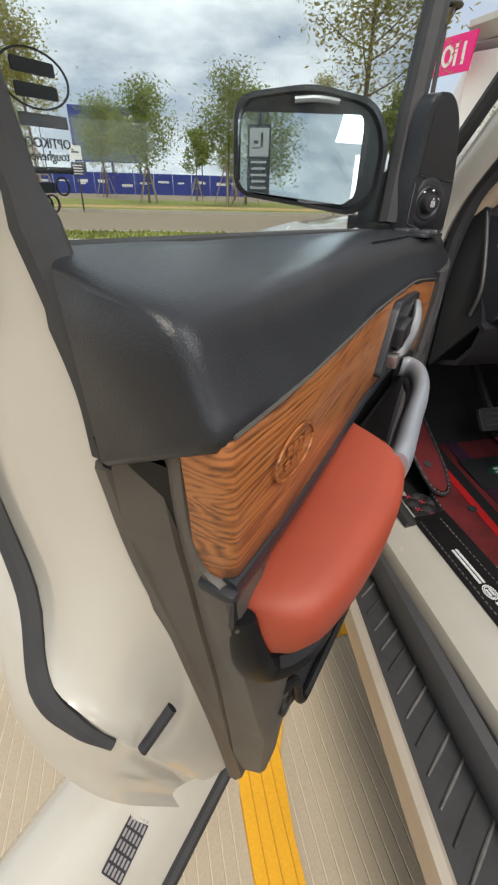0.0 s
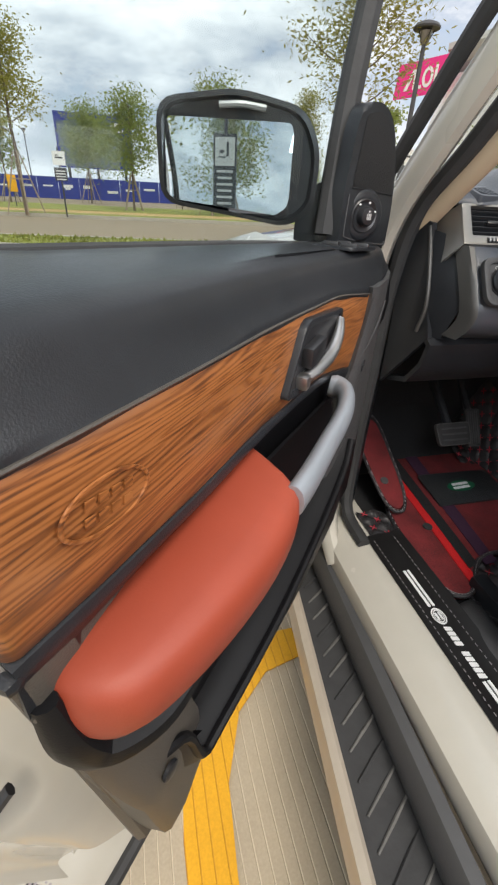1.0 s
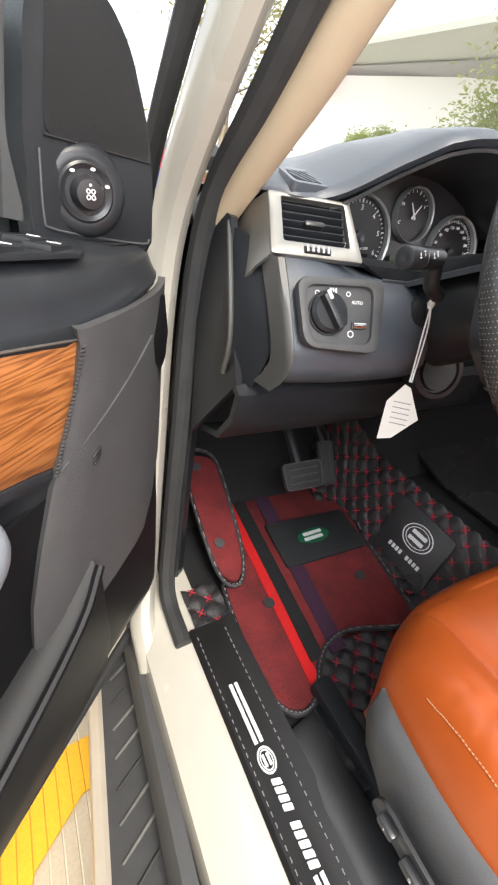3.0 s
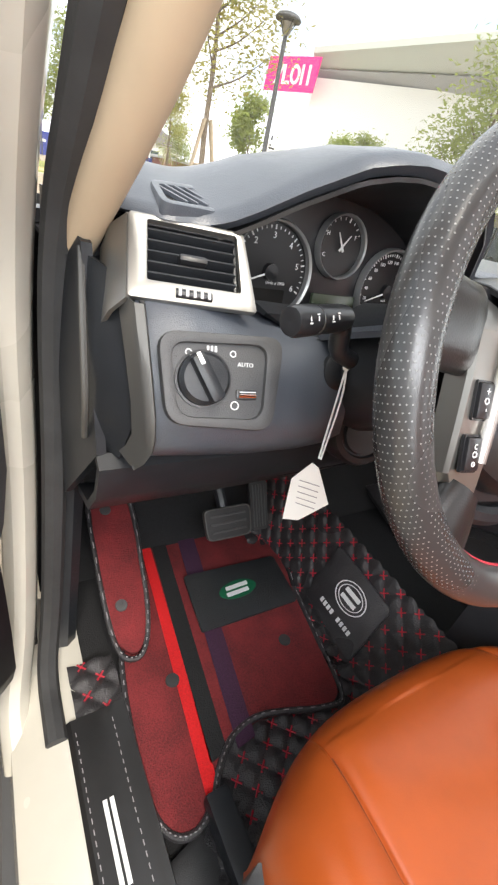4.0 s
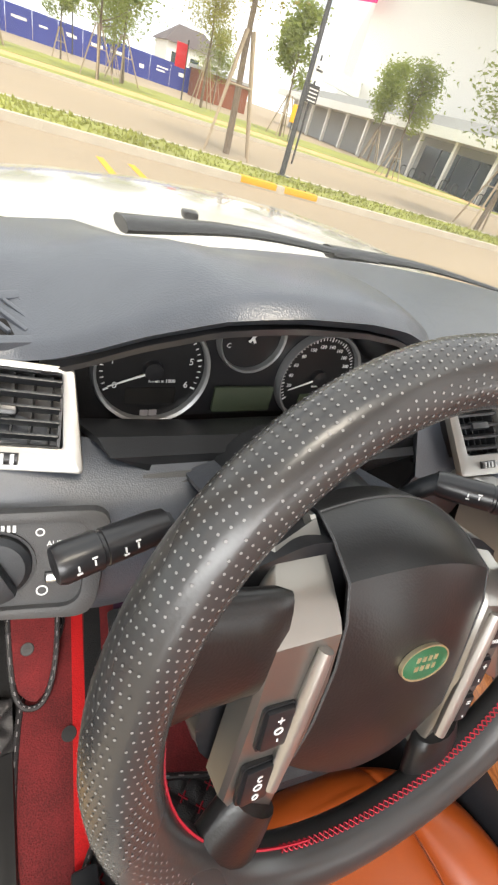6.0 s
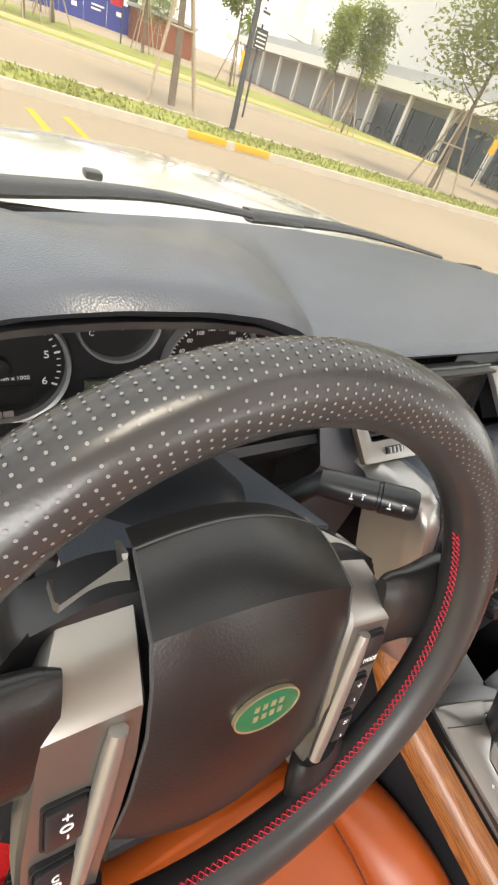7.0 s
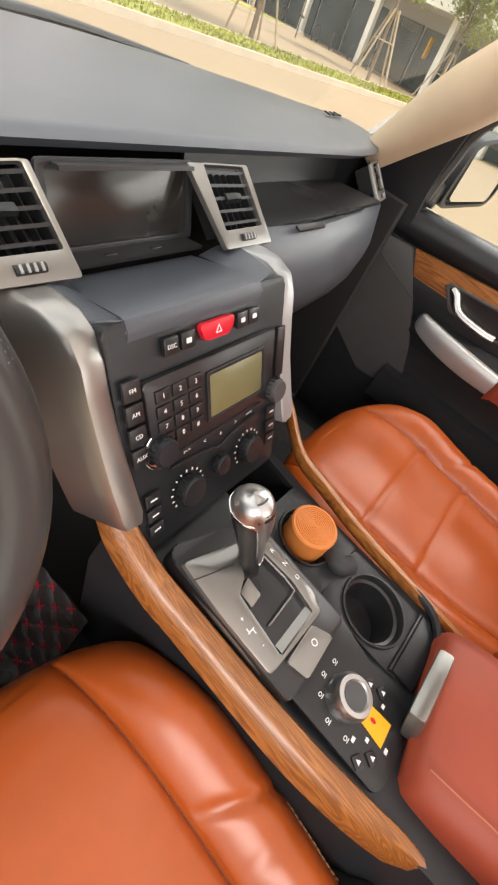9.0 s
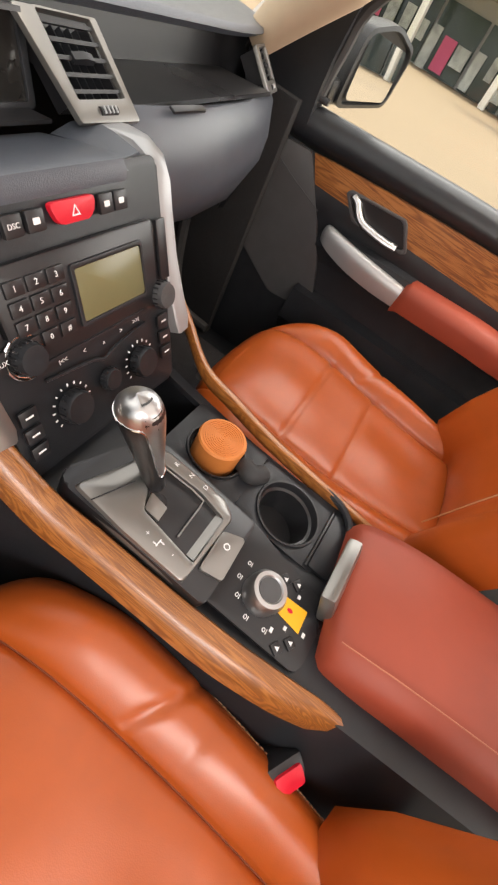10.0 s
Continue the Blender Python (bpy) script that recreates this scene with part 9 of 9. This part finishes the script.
part("door_shell", loft([[(0.865, y, 0.45), (0.90, y, 0.8), (0.88, y, 1.10), (0.865, y, 1.13)] for y in (0.56, 0.0, -0.75)], thick=0.03), PAINT, pdoor)
part("upper_padding", loft([[PD(0.0, y, 1.09), PD(0.004, y, 1.122 + g_), PD(0.016, y, 1.130 + g_), PD(0.036, y, 1.131 + g_), PD(0.054, y, 1.127 + g_), PD(0.066, y, 1.116 + g_), PD(0.072, y, 1.100 + g_), PD(0.0725, y, 1.084 + g_), PD(0.064, y, 1.072 + g_), PD(0.02, y, 1.05)] for y, g_ in ((0.50, -0.012), (0.44, -0.008), (0.40, 0.0), (0.30, 0.006), (0.15, 0.015), (0.0, 0.023), (-0.3, 0.033), (-0.7, 0.036))], closed=True, caps=True), PLASTIC, pdoor, "black padded top rail", 60)


def pplate(pts, d, thick, bevel=0.0):
    return plate([(-y, z) for y, z in pts], basis((0.86 - d, 0, 0), (0, -1, 0), (0, 0, 1)), thick, bevel)


part("wood_panel", pplate([(0.330, 1.062), (0.263, 1.070), (0.119, 1.082), (-0.024, 1.092), (-0.144, 1.098), (-0.60, 1.100), (-0.60, 0.99), (-0.236, 0.993), (-0.096, 1.000), (0.026, 0.995), (0.171, 0.984), (0.272, 0.966)], 0.058, 0.012, 0.002), WOODP, pdoor, "glossy walnut trim panel")
part("lower_trim", loft([[PD(0.05, y, 1.06), PD(0.062, y, 1.0), PD(0.062, y, 0.96), PD(0.045, y, 0.93), PD(0.05, y, 0.80), PD(0.055, y, 0.68), PD(0.05, y, 0.60), PD(0.045, y, 0.47)] for y in (0.50, 0.35, 0.2, 0.0, -0.3, -0.7)], thick=0.01), PLASTIC, pdoor)
part("front_panel", pplate(rounded([(0.338, 1.062), (0.50, 1.05), (0.50, 0.80), (0.44, 0.812), (0.287, 0.725), (0.150, 0.742), (0.200, 0.86), (0.258, 0.955)], 0.008), 0.064, 0.010, 0.003), GREYPL, pdoor, "dark grey grained panel by the hinge")
part("panel_seam", tube([PD(0.0745, 0.262, 0.968), PD(0.0745, 0.36, 1.000), PD(0.0745, 0.47, 1.045)], 0.0012, 6), GLOSS, pdoor)
bzp = [(0.215, 1.046), (0.075, 1.058), (0.066, 1.052), (0.030, 1.002), (0.040, 0.994), (0.180, 0.992), (0.222, 1.036)]
c0 = (0.125, 1.025)
bzi = [(c0[0] + (y - c0[0]) * 0.88, c0[1] + (z - c0[1]) * 0.80) for y, z in bzp]
fm_ = basis((0.86 - 0.068, 0, 0), (0, -1, 0), (0, 0, 1))
b = part("handle_bezel", ring_plate([(-y, z) for y, z in rounded(bzp, 0.010)], [(-y, z) for y, z in rounded(bzi, 0.008)], fm_, 0.010, 0.002), GREYPL, pdoor, "dark grey handle surround")
part("handle_recess", plate([(-y, z) for y, z in rounded(bzi, 0.008)], fm_, 0.004), GLOSS, b)
part("door_handle", tube(curve([PD(0.074, 0.200, 1.038), PD(0.080, 0.185, 1.032), PD(0.086, 0.165, 1.012), PD(0.088, 0.14, 1.004), PD(0.086, 0.09, 1.000), PD(0.080, 0.058, 1.000)], 5), 0.0100, 10, flat=0.8), SATIN, b, "satin chrome pull lever")
part("arm_carrier", loft([[PD(0.06, y, 0.975 - d), PD(0.085 + e, y, 0.965 - d), PD(0.090 + e, y, 0.93 - d), PD(0.06, y, 0.885 - d)] for y, d, e in ((0.235, 0.03, -0.018), (0.20, 0.018, 0), (0.1, 0.005, 0.008), (-0.1, 0.0, 0.012), (-0.6, 0.01, 0.012))], thick=0.01), PLASTIC, pdoor)
bar = []
for y, d, zt, h in ((0.226, 0.082, 0.952, 0.026), (0.217, 0.096, 0.961, 0.040), (0.19, 0.106, 0.963, 0.050), (0.13, 0.112, 0.958, 0.056), (0.06, 0.114, 0.953, 0.056), (0.0, 0.113, 0.949, 0.052), (-0.050, 0.111, 0.945, 0.046)):
    bar.append([PD(d - 0.024, y, zt - 0.006), PD(d - 0.018, y, zt), PD(d - 0.006, y, zt), PD(d, y, zt - 0.006), PD(d + 0.002, y, zt - h * 0.5), PD(d - 0.006, y, zt - h), PD(d - 0.016, y, zt - h - 0.002), PD(d - 0.026, y, zt - h * 0.6)])
bsk = [curve([r[k] for r in bar], 4) for k in range(8)]
part("pull_bar", loft([[bsk[k][i] for k in range(8)] for i in range(len(bsk[0]))], closed=True, caps=True), SILVER, pdoor, "broad satin silver pull bar", 50)
pa = [[PD(0.06, y, zt - 0.07), PD(0.06, y, zt), PD(0.095 * k, y, zt + 0.004), PD(0.126 * k, y, zt - 0.004), PD(0.134 * k, y, zt - 0.028), PD(0.122 * k, y, zt - 0.070)] for y, zt, k in ((-0.014, 0.955, 0.88), (-0.028, 0.968, 0.97), (-0.2, 0.978, 1.03), (-0.35, 0.978, 1.0), (-0.42, 0.970, 0.8))]
part("arm_rest", loft(pa, closed=True, caps=True), ARM, pdoor, "reddish tan leather arm rest", 60)
part("map_pocket", loft([[PD(0.05, y, 0.80), PD(0.10, y, 0.79), PD(0.105, y, 0.70), PD(0.06, y, 0.64)] for y in (0.22, 0.0, -0.5)], thick=0.008), PLASTIC, pdoor)
g = part("window_glass", loft([[(0.868, y, 1.12) for y in (0.50, 0.3, 0.0, -0.6)], [(0.80, y, 1.33) for y in (0.34, 0.2, 0.0, -0.6)], [(0.70, y, 1.56) for y in (0.0, -0.1, -0.3, -0.6)]], thick=0.004), GLASS, pdoor, "clear side window")
g.visible_shadow = False
part("mirror_triangle", loft([[(0.806, 0.54, 1.085), (0.806, 0.45, 1.085), (0.806, 0.372, 1.10)], [(0.806, 0.518, 1.165), (0.806, 0.45, 1.163), (0.806, 0.376, 1.16)], [(0.803, 0.485, 1.222), (0.803, 0.43, 1.221), (0.803, 0.374, 1.22)], [(0.800, 0.402, 1.288), (0.800, 0.385, 1.287), (0.800, 0.366, 1.285)], [(0.797, 0.371, 1.306), (0.797, 0.366, 1.307), (0.797, 0.360, 1.308)]], thick=0.02), PLASTIC, pdoor, "black triangle panel")
part("triangle_seam", tube([(0.794, 0.495, 1.200), (0.794, 0.43, 1.196), (0.794, 0.378, 1.190)], 0.0012, 6), GREYPL, pdoor)
part("window_frame", tube(curve([(0.818, 0.385, 1.12), (0.812, 0.374, 1.22), (0.795, 0.335, 1.33), (0.74, 0.12, 1.49)], 5), 0.014, 8), RUBBER, pdoor)
part("window_switch", box((0.02, 0.05, 0.012), Matrix.Translation((0.815, 0.38, 1.146)), 0.003), GLOSS, pdoor)
pmir = basis((1.02, 0.34, 1.215), (0.96, -0.26, 0), (0, 0.02, 1))
hs = part("mirror_housing", loft([[pmir @ Vector((x * w, y * w2, d)) for x, y in rounded([(-0.125, -0.085), (0.10, -0.06), (0.118, 0.06), (0.0, 0.088), (-0.115, 0.06)], 0.03)] for w, w2, d in ((0.55, 0.5, -0.115), (0.85, 0.85, -0.095), (1.0, 1.0, -0.03), (1.0, 1.0, 0.004), (0.92, 0.90, 0.006), (0.89, 0.87, -0.006))], closed=True, caps=True), GLOSS, pdoor, "black door mirror housing")
part("mirror_glass", plate(rounded([(-0.095, -0.066), (0.090, -0.050), (0.100, 0.05), (-0.090, 0.060)], 0.02), pmir @ Matrix.Translation((0, 0, -0.004)) @ Matrix.Rotation(radians(-2.5), 4, "X"), 0.005), MIRROR, hs, "mirror glass")
part("mirror_arm", box((0.10, 0.05, 0.05), Matrix.Translation((0.91, 0.40, 1.155)), 0.012), GLOSS, hs)
